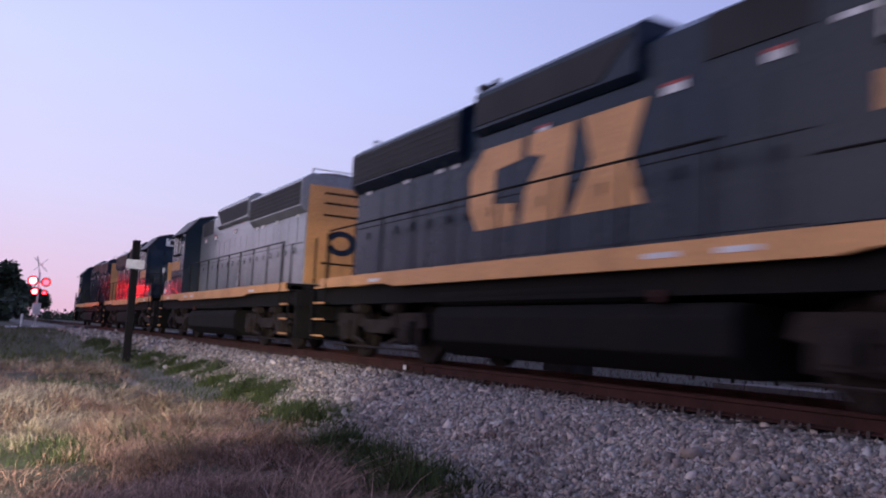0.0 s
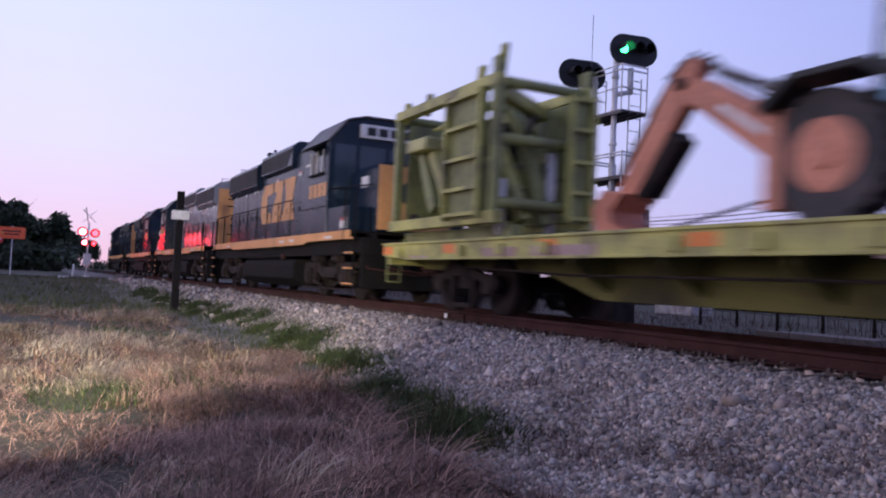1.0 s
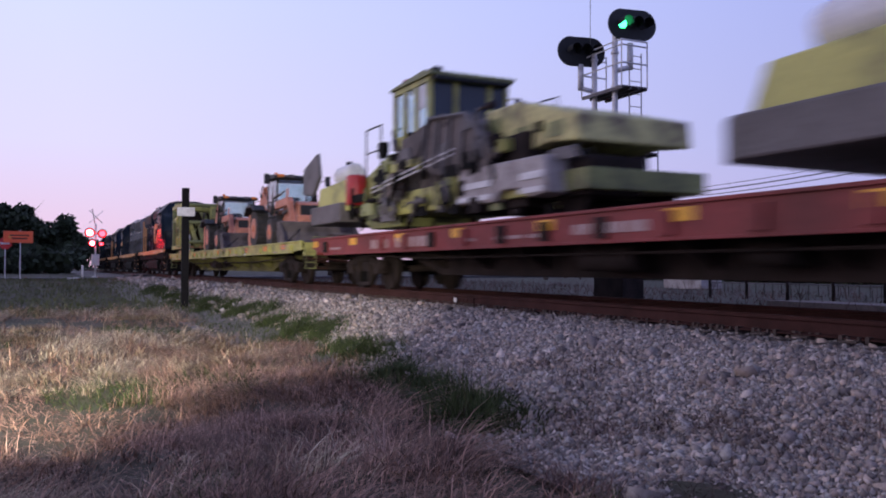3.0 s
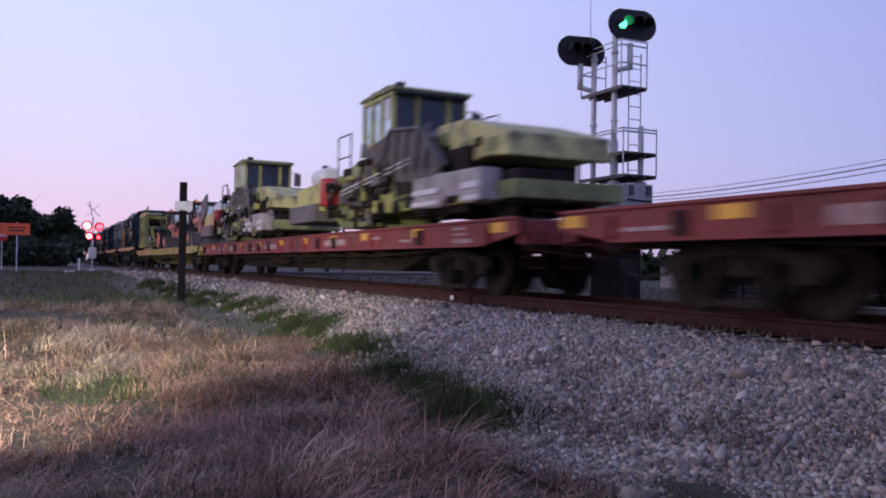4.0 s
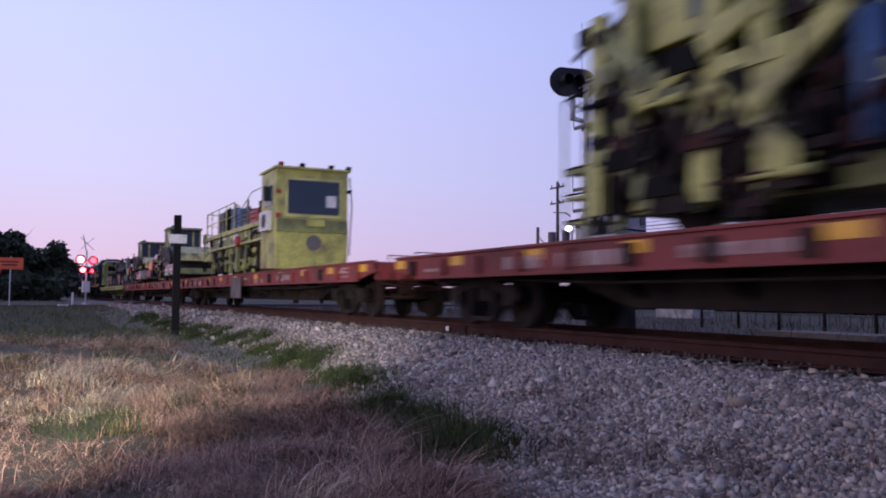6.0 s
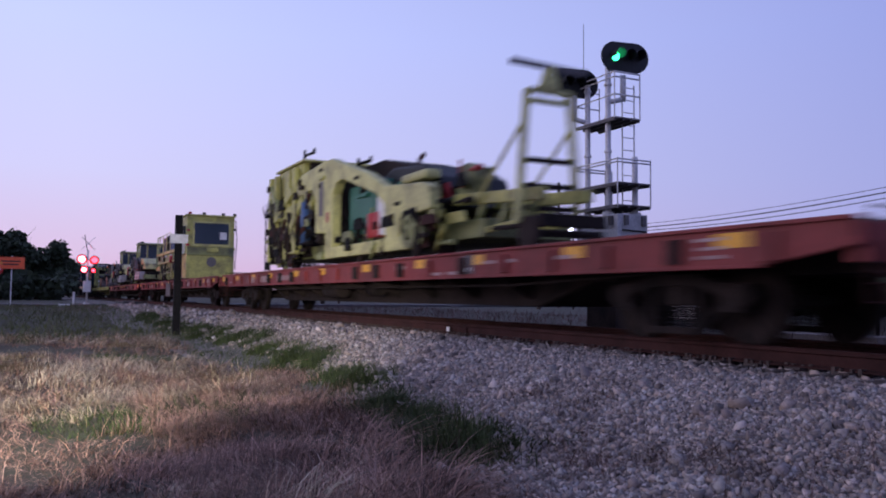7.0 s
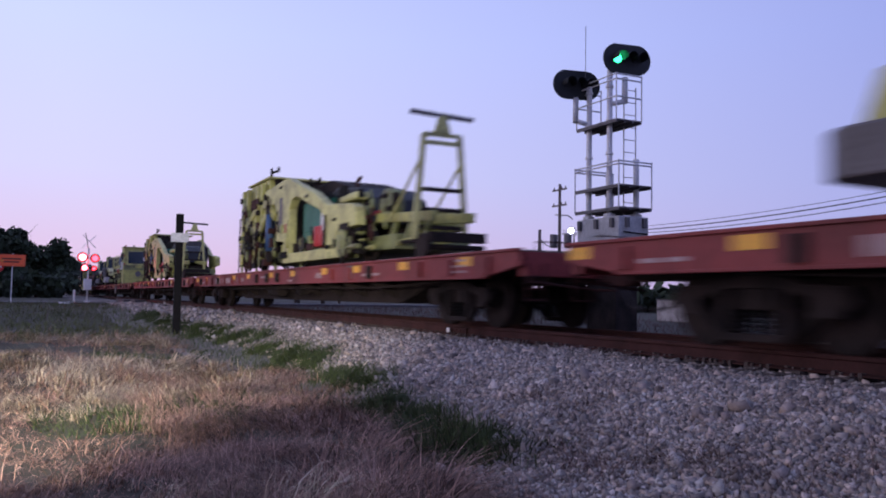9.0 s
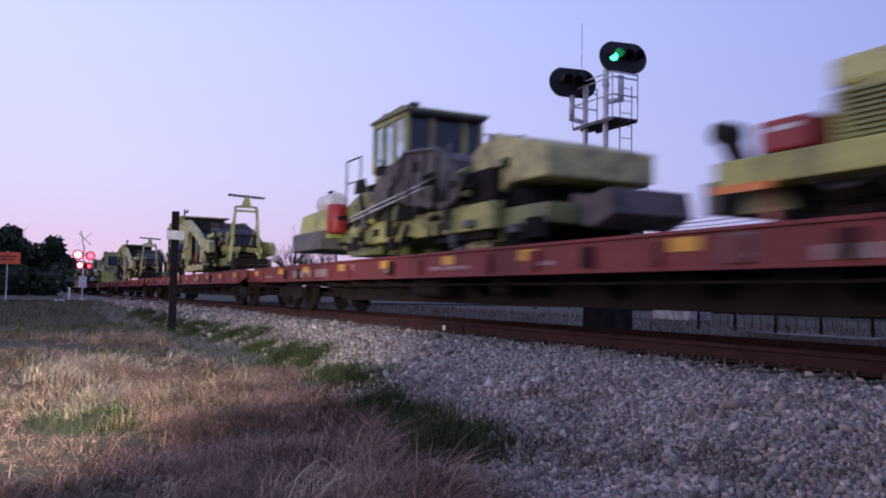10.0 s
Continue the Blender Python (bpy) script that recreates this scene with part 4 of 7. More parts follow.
def flat_car(y1, y0, paint, label, marks, seed, tape, sill_paint):
    g = random.Random(seed)
    mid, half = (y0 + y1) / 2, (y1 - y0) / 2
    c = on_train("flat_car", mid, 0, label, "flat car", "flat cars of the train")
    b = B()
    box(b, -1.40, 1.40, -half + 0.02, half - 0.02, 1.02, DECK - 0.035)
    part("underframe", b, DARK, c)
    n = 44
    b = B()
    for k in range(n):
        a, e = -half + 0.03 + (2 * half - 0.06) * k / n, -half + 0.03 + (2 * half - 0.06) * (k + 1) / n
        box(b, -1.42, 1.42, a, e - 0.012, DECK - 0.033, DECK - 0.012 + g.uniform(-0.004, 0.004))
    tagged(part("deck_boards", b, WOOD, c, "worn grey deck boards"), kind="stuff")
    for s in (-1, 1):
        b = B()
        foot = 0.90 if paint is LIME else 0.80
        side = [(-half, 1.17), (half, 1.17), (half, 0.95), (half - 1.0, foot), (-half + 1.0, foot), (-half, 0.95)]
        prism(b, side, s * 1.43, s * 1.475)
        box(b, min(s * 1.40, s * 1.51), max(s * 1.40, s * 1.51), -half, half, DECK - 0.03, DECK + 0.012)
        box(b, min(s * 1.40, s * 1.50), max(s * 1.40, s * 1.50), -half + 1.0, half - 1.0, foot - 0.025, foot + 0.01)
        sill = part("side_sill", b, paint, c, bevel=0.006)
        k = -half + 0.9
        while k < half - 0.6:
            if g.random() < 0.85:
                part("stake_pocket", box(B(), min(s * 1.478, s * 1.545), max(s * 1.478, s * 1.545), k - 0.085, k + 0.085, foot + 0.04, 1.10), (g.choice((GRIME, RED, RED)) if paint is RED else paint), sill)
            k += 1.22 + g.uniform(-0.05, 0.05)
        if s < 0:
            for yy, w, z0, z1, m in marks:
                n = max(1, round(w / 0.22)) if z1 - z0 > 0.1 else max(1, round(w / 0.5))
                for i in range(n):
                    a = yy - w / 2 + w * i / n
                    part("marking", box(B(), -1.485, -1.479, a, a + w / n * g.uniform(0.62, 0.92), z0, z1), m, sill)
            k = half - 0.25
            while k > -half:
                part("reflector", box(B(), -1.483, -1.479, k - 0.22, k + 0.22, 0.98, 1.13), tape, sill)
                k -= 2.55 + g.uniform(-0.5, 0.5)
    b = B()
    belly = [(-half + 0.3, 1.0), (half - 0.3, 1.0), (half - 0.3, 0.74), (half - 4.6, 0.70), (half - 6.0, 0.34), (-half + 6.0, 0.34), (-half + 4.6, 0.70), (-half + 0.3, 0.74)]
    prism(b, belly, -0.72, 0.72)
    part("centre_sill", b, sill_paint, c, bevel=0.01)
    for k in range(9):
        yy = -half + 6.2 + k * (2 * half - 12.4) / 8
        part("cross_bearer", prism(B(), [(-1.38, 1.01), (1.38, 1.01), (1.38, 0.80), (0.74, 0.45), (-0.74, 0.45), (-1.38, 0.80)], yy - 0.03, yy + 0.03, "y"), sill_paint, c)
    b = B()
    tube(b, [(-1.2, half - 2.5, 0.78), (-1.22, half - 6, 0.66), (-1.22, -half + 6, 0.66), (-1.2, -half + 2.5, 0.78)], 0.02)
    part("brake_pipe", b, GRIME, c)
    part("air_tank", cyl(B(), (-1.0, 1.0, 0.62), (-1.0, 2.1, 0.62), 0.19, 14), GRIME, c, bevel=0.03)
    part("brake_cylinder", cyl(B(), (-1.0, -1.4, 0.64), (-1.0, -0.8, 0.64), 0.15, 12), GRIME, c)
    for s in (-1, 1):
        e = s * half
        part("end_beam", box(B(), -1.38, 1.38, min(e, e - s * 0.14), max(e, e - s * 0.14), 0.80, DECK - 0.036), paint, c, bevel=0.01)
        truck(c, s * (half - 2.65))
        coupler(c, e, s)
        iron = LIME_DARK if paint is LIME else RUST
        for x in (-1.36, -1.08):
            part("ladder_rail", tube(B(), [(x, e + s * 0.03, 0.98), (x, e + s * 0.05, 0.45)], 0.014), iron, c)
        for z in (0.46, 0.62, 0.80):
            part("ladder_rung", tube(B(), [(-1.36, e + s * 0.05, z), (-1.08, e + s * 0.05, z)], 0.014), iron, c)
        b = B()
        tube(b, [(-1.1, e - s * 0.1, DECK), (-1.1, e - s * 0.1, DECK + 0.12), (-0.6, e - s * 0.1, DECK + 0.12), (-0.6, e - s * 0.1, DECK)], 0.014)
        part("grab_iron", b, iron, c)
    return c


def car_marks(seed, half=13.2):
    """Plain bars for lettering that cannot be read, and load stencils."""
    g = random.Random(seed)
    out = [(half - 4.6, 1.0, 0.87, 1.05, FADED), (half - 6.2, 1.5, 0.87, 1.05, FADED), (half - 1.7, 0.8, 0.90, 0.95, FADED)]
    out += [(1.85 - half, 0.55, z, z + 0.035, FADED) for z in (0.88, 0.97, 1.06)]
    y = half - 8.5
    while y > -half + 1.5:
        w = g.choice((0.5, 0.7, 1.1, 1.5))
        z = g.choice((0.84, 0.90, 0.98))
        if g.random() < 0.75:
            out.append((y, w, z, z + g.choice((0.05, 0.06, 0.13)), FADED))
        y -= w + g.uniform(0.6, 2.4)
    out.append((-half + 7.0, 0.42, 0.84, 1.14, GREY))
    out.append((-half + 7.0, 0.30, 0.88, 0.94, WHITE))
    return out


flat_car(88.45, 62.20, LIME, "lime green flat car carrying track machines", car_marks(1), 1, REFL_O, LIME_DEEP)
for k, (a, b) in enumerate(((61.10, 34.60), (33.50, 7.25), (6.10, -20.10), (-21.20, -47.70), (-48.90, -75.40))):
    flat_car(a, b, RED, "oxide red flat car with yellow reflectors and worn white lettering", car_marks(10 + k), 20 + k, REFL, GRIME)


def hanging_board(y):
    """A board hung over the side of a flat car."""
    h = on_train("hanging_board", y, 0, "worn grey-brown board hung over the side of a red flat car", "board")
    part("board", box(B(), -1.60, -1.562, -0.72, 0.72, 0.38, 1.06), MUD, h, bevel=0.008)
    for k in (-0.5, 0.5):
        part("hook", tube(B(), [(-1.58, k, 1.05), (-1.58, k, 1.21), (-1.45, k, 1.215)], 0.012), DARK, h)


hanging_board(19.6)


# ---- locomotives ----
def loco_truck(parent, y):
    t = part("bogie_bolster", box(B(), -1.0, 1.0, y - 0.25, y + 0.25, 0.55, 0.80), DARK, parent)
    for s in (-1, 1):
        b = B()
        xs = (s * 1.12 - 0.07, s * 1.12 + 0.07)
        prism(b, [(y - 1.95, 0.62), (y - 1.85, 0.86), (y - 0.7, 0.86), (y - 0.5, 0.74), (y + 0.5, 0.74), (y + 0.7, 0.86), (y + 1.85, 0.86), (y + 1.95, 0.62), (y + 1.7, 0.56), (y + 0.65, 0.60), (y + 0.5, 0.48), (y - 0.5, 0.48), (y - 0.65, 0.60), (y - 1.7, 0.56)], *xs)
        for k in (-1.37, 1.37):
            box(b, *xs, y + k - 0.36, y + k - 0.22, 0.30, 0.86)
            box(b, *xs, y + k + 0.22, y + k + 0.36, 0.30, 0.86)
        part("bogie_frame", b, GRIME, t, bevel=0.02)
        for k in (-1.37, 1.37):
            b = B()
            box(b, s * 1.18 - 0.1, s * 1.18 + 0.1, y + k - 0.2, y + k + 0.2, 0.34, 0.72)
            cyl(b, (s * 1.25, y + k, 0.52), (s * 1.32, y + k, 0.52), 0.14, 12)
            part("axle_box", b, GRIME, t, bevel=0.02)
        b = B()
        for k in (-0.75, 0.75):
            cyl(b, (s * 1.2, y + k - 0.25, 0.95), (s * 1.2, y + k + 0.25, 0.95), 0.10, 10)
            tube(b, [(s * 1.2, y + k, 0.9), (s * 1.2, y + k * 1.3, 0.4), (s * 1.2, y + k * 0.7, 0.3)], 0.035)
        tube(b, [(s * 1.24, y - 1.9, 0.22), (s * 1.24, y + 1.9, 0.22)], 0.02)
        part("brake_rigging", b, GRIME, t)
    for k in (-1.37, 1.37):
        wheelset(parent, y + k, 0.51)


def ring_mark(parent, x, y, z, r, m, axis):
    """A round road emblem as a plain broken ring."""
    b = B()
    n = 18
    for i in range(n):
        if i in (0, 17):
            continue
        a0, a1 = 2 * math.pi * i / n, 2 * math.pi * (i + 1) / n
        q = [(rr * math.cos(a), rr * 0.75 * math.sin(a)) for a, rr in ((a0, r), (a1, r), (a1, r * 0.55), (a0, r * 0.55))]
        pts = [(x + p, y, z + w) for p, w in q]
        b.faces.new([b.verts.new(p) for p in pts])
    ob = part("emblem", b, m, parent)
    ob.modifiers.new("thick", "SOLIDIFY").thickness = 0.006


def locomotive(y, turn, side, label, cab_paint=None, logo=True):
    L = on_train("locomotive", y, 0, label, "locomotive", "locomotives of the train")
    MOVING[-1] = (L, y, 0, turn)
    h = 7.75
    # frame, sill stripe and walkway
    part("underframe", box(B(), -1.35, 1.35, -h - 0.75, h + 0.75, 1.02, 1.36), DARK, L)
    for s in (-1, 1):
        b = B()
        prism(b, [(-h, 1.36), (-h, 1.56), (h, 1.56), (h, 1.36), (4.6, 1.36), (4.2, 1.30), (-4.2, 1.30), (-4.6, 1.36)], s * 1.46, s * 1.50)
        sill = part("sill_stripe", b, YELLOW, L, "orange-yellow sill stripe", bevel=0.006)
        for k in (-3.2, -2.2, 5.0, -6.3):
            part("reflector", box(B(), min(s * 1.502, s * 1.508), max(s * 1.502, s * 1.508), k - 0.24, k + 0.24, 1.40, 1.46), WHITE, sill)
    part("walkway", box(B(), -1.45, 1.45, -h, h, 1.50, 1.555), DARK, L)
    # fuel tank and air reservoirs
    b = B()
    prism(b, [(-1.28, 0.95), (-1.38, 0.80), (-1.36, 0.42), (-1.0, 0.20), (1.0, 0.20), (1.36, 0.42), (1.38, 0.80), (1.28, 0.95)], -3.05, 2.95, "y")
    part("fuel_tank", b, DARK, L, "dark fuel tank", bevel=0.03)
    for s in (-1, 1):
        part("air_reservoir", cyl(B(), (s * 1.2, -1.6, 1.12), (s * 1.2, 2.9, 1.12), 0.16, 14), DARK, L, bevel=0.03)
        part("fuel_filler", box(B(), min(s * 1.36, s * 1.44), max(s * 1.36, s * 1.44), -2.15, -2.0, 0.95, 1.08), RUST, L)
    for k in (-5.45, 5.45):
        loco_truck(L, k)
    # long hood with flared radiator and dynamic brake housing
    b = B()
    prism(b, [(-0.93, 1.56), (-0.93, 4.10), (-0.70, 4.28), (0.70, 4.28), (0.93, 4.10), (0.93, 1.56)], -4.0, 7.30, "y")
    hood = part("long_hood", b, side, L, bevel=0.012)
    b = B()
    prism(b, [(-0.96, 3.35), (-1.10, 3.50), (-1.10, 4.16), (-0.85, 4.34), (0.85, 4.34), (1.10, 4.16), (1.10, 3.50), (0.96, 3.35)], 2.85, 7.32, "y")
    part("radiator_housing", b, side, hood, bevel=0.01)
    b = B()
    prism(b, [(-0.96, 3.66), (-1.06, 3.74), (-1.06, 4.32), (-0.85, 4.48), (0.85, 4.48), (1.06, 4.32), (1.06, 3.74), (0.96, 3.66)], -1.25, 2.45, "y")
    part("dynamic_brake_housing", b, side, hood, bevel=0.01)
    for s in (-1, 1):
        gx = (min(s * 1.102, s * 1.115), max(s * 1.102, s * 1.115))
        g = part("radiator_grille", box(B(), *gx, 2.9, 7.25, 3.54, 4.10), GRILL, hood, "black radiator grille")
        for k in range(5):
            part("grille_bar", box(B(), min(s * 1.116, s * 1.124), max(s * 1.116, s * 1.124), 2.9, 7.25, 3.62 + k * 0.11, 3.635 + k * 0.11), BLACK, g)
        b = B()
        gx = (min(s * 1.062, s * 1.075), max(s * 1.062, s * 1.075))
        prism(b, [(-1.2, 4.24), (2.40, 4.24), (2.40, 3.80), (-0.6, 3.78)], *gx)
        part("brake_grille", b, GRILL, hood, "black grille with a slanted end")
        part("intake_screen", box(B(), min(s * 0.932, s * 0.95), max(s * 0.932, s * 0.95), -3.58, -2.25, 3.62, 4.12), GRILL, hood)
        # hood doors: raised leaves with handles
        part("hood_seam", box(B(), min(s * 0.931, s * 0.946), max(s * 0.931, s * 0.946), -3.9, 7.2, 2.60, 2.615), DARK, hood)
        k = -3.75
        while k < 6.6:
            d = part("hood_door", box(B(), min(s * 0.931, s * 0.941), max(s * 0.931, s * 0.941), k, k + 0.62, 1.70, 3.25), side, hood, bevel=0.004)
            part("latch", box(B(), min(s * 0.942, s * 0.958), max(s * 0.942, s * 0.958), k + 0.53, k + 0.57, 2.35, 2.50), DARK, d)
            k += 0.655
        for k, w in ((6.6, 0.22), (4.9, 0.22), (3.6, 0.25), (3.1, 0.2), (-1.95, 0.35), (0.6, 0.28), (-3.3, 0.25)):
            dd = part("decal", box(B(), min(s * 0.943, s * 0.947), max(s * 0.943, s * 0.947), k, k + w, 3.28 + (0.1 if k < 2 else 0), 3.42 + (0.1 if k < 2 else 0)), WHITE, hood, "small white and red notice")
            part("decal_band", box(B(), min(s * 0.948, s * 0.951), max(s * 0.948, s * 0.951), k, k + w, 3.38 + (0.1 if k < 2 else 0), 3.42 + (0.1 if k < 2 else 0)), REDP, dd)
        # road lettering as plain slanted blocks
        if logo:
            x0, x1 = min(s * 0.944, s * 0.950), max(s * 0.944, s * 0.950)
            for shape in ([(u - 0.38, w + 0.13) for u, w in ((3.05, 2.35), (2.80, 2.02), (1.75, 2.02), (1.72, 2.34), (2.35, 2.40), (2.30, 2.92), (1.62, 2.98), (1.60, 3.30), (2.65, 3.30), (3.05, 2.95))],
                          [(u - 0.38, w + 0.13) for u, w in ((1.58, 2.02), (0.62, 2.02), (0.40, 3.30), (1.42, 3.30), (1.46, 3.02), (1.10, 2.94), (1.50, 2.50))],
                          [(u - 0.38, w + 0.13) for u, w in ((0.45, 2.02), (-0.95, 2.02), (-0.70, 2.62), (-0.95, 3.30), (0.22, 3.30), (0.02, 2.72))]):
                part("lettering_block", prism(B(), shape, x0, x1), YELLOW, hood, "orange lettering block")
    # roof things
    for k in (3.9, 5.2, 6.5):
        part("radiator_fan", cyl(B(), (0, k, 4.34), (0, k, 4.46), 0.55, 20), GREY, hood, bevel=0.02)
    part("brake_fan", cyl(B(), (0, 0.8, 4.48), (0, 0.8, 4.56), 0.55, 20), GREY, hood, bevel=0.02)
    b = B()
    for k in (-0.15, 0.0, 0.15):
        cyl(b, (-0.6 + k, 2.55, 4.56), (-0.6 + k, 2.9 + k, 4.56), 0.05, 10, 0.09)
    box(b, -0.72, -0.48, 2.5, 2.65, 4.3, 4.60)
    cyl(b, (-0.6, 2.58, 4.5), (-0.6, 2.58, 4.72), 0.05, 8)
    part("horn", b, BLACK, hood)
    # hood end
    end = part("hood_end", box(B(), -0.90, 0.90, 7.302, 7.335, 1.60, 4.05), YELLOW, L, "orange-yellow hood end", bevel=0.01)
    ring_mark(end, 0, 7.345, 2.65, 0.42, BLUE, "y")
    for k in (2.1, 3.3, 3.6, 3.85):
        part("end_slot", box(B(), -0.5, 0.5, 7.336, 7.342, k, k + 0.05), DARK, end)
    b = B()
    tube(b, [(-0.75, 7.05, 4.34), (-0.75, 7.05, 4.5), (0.75, 7.05, 4.5), (0.75, 7.05, 4.34)], 0.02)
    part("roof_rail", b, SILVER, L)
    # cab
    b = B()
    prism(b, [(-1.50, 1.56), (-1.50, 3.80), (-1.05, 4.30), (-0.6, 4.42), (0.6, 4.42), (1.05, 4.30), (1.50, 3.80), (1.50, 1.56)], -6.05, -4.0, "y")
    cab = part("cab", b, cab_paint or side, L, bevel=0.015)
    b = B()
    prism(b, [(-1.58, 3.76), (-1.07, 4.35), (-0.6, 4.47), (0.6, 4.47), (1.07, 4.35), (1.58, 3.76), (1.51, 3.78), (1.06, 4.31), (0.6, 4.43), (-0.6, 4.43), (-1.06, 4.31), (-1.51, 3.78)], -6.12, -3.9, "y")
    part("cab_roof", b, GREY, cab, "pale grey cab roof")
    for s in (-1, 1):
        def skin(name, depth, y0, y1, z0, z1, m, parent, lift=0.0):
            return part(name, box(B(), min(s * (1.503 + lift), s * (1.503 + lift + depth)), max(s * (1.503 + lift), s * (1.503 + lift + depth)), y0, y1, z0, z1), m, parent)
        w = skin("cab_window", 0.010, -5.68, -4.72, 3.06, 3.58, WINDOW, cab)
        skin("window_blind", 0.006, -5.30, -4.80, 3.08, 3.52, GREY, w, 0.012)
        for k in (-5.70, -5.23, -4.74):
            skin("window_bar", 0.012, k, k + 0.045, 3.03, 3.61, SILVER, w, 0.019)
        skin("armrest", 0.06, -5.72, -4.68, 2.98, 3.03, DARK, w)
        awning = B()
        prism(awning, [(s * 1.505, 3.74), (s * 1.80, 3.60), (s * 1.80, 3.575), (s * 1.505, 3.705)], -5.78, -4.62, "y")
        part("awning", awning, DARK, w)
        for k in range(4):
            skin("number_bar", 0.005, -5.95 + k * 0.36, -5.70 + k * 0.36, 2.45, 2.78, YELLOW, cab)
        skin("cab_sign", 0.005, -4.55, -4.25, 3.30, 3.36, WHITE, cab)
        skin("seam", 0.012, -6.04, -4.01, 2.18, 2.20, DARK, cab)
        # battery box beside the nose, with a notice on its side
        bx = part("battery_box", box(B(), min(s * 0.93, s * 1.47), max(s * 0.93, s * 1.47), -7.55, -6.056, 1.56, 2.12), side, L, bevel=0.012)
        part("box_notice", box(B(), min(s * 1.472, s * 1.478), max(s * 1.472, s * 1.478), -7.45, -7.05, 1.62, 1.86), WHITE, bx, "white notice with a red head")
        part("notice_band", box(B(), min(s * 1.479, s * 1.482), max(s * 1.479, s * 1.482), -7.45, -7.05, 1.79, 1.86), REDP, bx)
    for x0, x1 in ((-1.35, -0.82), (-0.72, -0.05), (0.05, 0.72), (0.82, 1.35)):
        b = B()
        part("windscreen", box(b, x0, x1, -6.065, -6.052, 3.15 if abs(x0 + x1) < 1 else 2.4, 3.72), WINDOW, cab)
    nb = part("number_board", box(B(), -0.75, 0.75, -6.13, -6.052, 3.92, 4.26), WHITE, cab, "pale number board", bevel=0.02)
    for k in range(4):
        part("board_bar", box(B(), -0.58 + k * 0.31, -0.35 + k * 0.31, -6.138, -6.131, 3.99, 4.19), BLACK, nb)
    # short hood (nose)
    b = B()
    prism(b, [(-0.92, 1.56), (-0.92, 3.00), (-0.75, 3.14), (0.75, 3.14), (0.92, 3.00), (0.92, 1.56)], -7.85, -6.05, "y")
    nose = part("short_hood", b, side, L, bevel=0.02)
    face = part("nose_face", box(B(), -0.90, 0.90, -7.89, -7.852, 1.60, 3.06), YELLOW, nose, "orange-yellow nose", bevel=0.02)
    ring_mark(face, 0.05, -7.9, 2.45, 0.45, BLUE, "y")
    part("nose_sign", box(B(), -0.95, -0.921, -7.3, -6.9, 2.6, 2.85), WHITE, nose)
    part("headlights", cyl(cyl(B(), (-0.14, -7.93, 1.9), (-0.14, -7.89, 1.9), 0.1, 14), (0.14, -7.93, 1.9), (0.14, -7.89, 1.9), 0.1, 14), GREY, nose)
    # ends: pilots, steps, handrails
    for e in (-1, 1):
        yy = e * (h + 0.55)
        part("pilot", box(B(), -1.42, 1.42, min(yy, yy + e * 0.12), max(yy, yy + e * 0.12), 0.28, 1.36), DARK, L, bevel=0.02)
        coupler(L, yy + e * 0.1, e)
        for s in (-1, 1):
            st = part("stepwell", box(B(), min(s * 0.95, s * 1.0), max(s * 0.95, s * 1.0), e * h - 0.3, e * h + 0.3, 0.35, 1.5), DARK, L)
            for k, z in enumerate((0.36, 0.70, 1.04, 1.36)):
                sx = s * 1.48
                step = part("step", box(B(), min(s * 1.0, sx), max(s * 1.0, sx), e * h - 0.3, e * h + 0.3, z, z + 0.035), DARK, st)
                part("step_edge", box(B(), min(sx, sx + s * 0.02), max(sx, sx + s * 0.02), e * h - 0.3, e * h + 0.3, z - 0.005, z + 0.03), YELLOW, step)
            b = B()
            tube(b, [(s * 1.5, e * h + e * 0.35, 0.5), (s * 1.5, e * h + e * 0.35, 2.45)], 0.022)
            tube(b, [(s * 1.5, e * h - e * 0.35, 1.1), (s * 1.5, e * h - e * 0.35, 2.5)], 0.022)
            part("step_handrail", b, DARK, L)
    for s in (-1, 1):
        b = B()
        tube(b, [(s * 1.46, -2.9, 2.55), (s * 1.46, 7.4, 2.55)], 0.018)
        rail = part("handrail", b, DARK, L)
        for k in range(9):
            part("handrail_post", cyl(B(), (s * 1.46, -2.8 + k * 1.27, 1.555), (s * 1.46, -2.8 + k * 1.27, 2.55), 0.018, 6), DARK, rail)
        b = B()
        tube(b, [(s * 1.46, -5.9, 2.6), (s * 1.0, -7.9, 2.6)], 0.018)
        part("handrail", b, DARK, L)
    return L


locomotive(98.2, 0, BLUE, "dark blue locomotive with orange sill, nose and lettering")
locomotive(116.0, 180, BLUE_GREY, "locomotive with sky sheen painted as pale grey, dark cab and orange-yellow hood end", BLUE, False)
locomotive(134.0, 0, BLUE, "dark blue locomotive with orange nose, grimy sides", logo=False)
locomotive(152.2, 180, BLUE, "dark blue locomotive at the head of the train", logo=False)


# ---- machines carried on the flat cars ----
def rail_wheels(parent, ys, r=0.37, m=None):
    for y in ys:
        b = B()
        cyl(b, (-0.85, y, r), (0.85, y, r), 0.06, 8)
        for s in (-1, 1):
            cyl(b, (s * 0.70, y, r), (s * 0.82, y, r), r, 20)
            cyl(b, (s * 0.82, y, r), (s * 0.95, y, r), 0.12, 10)
        part("wheelset", b, m or GRIME, parent)


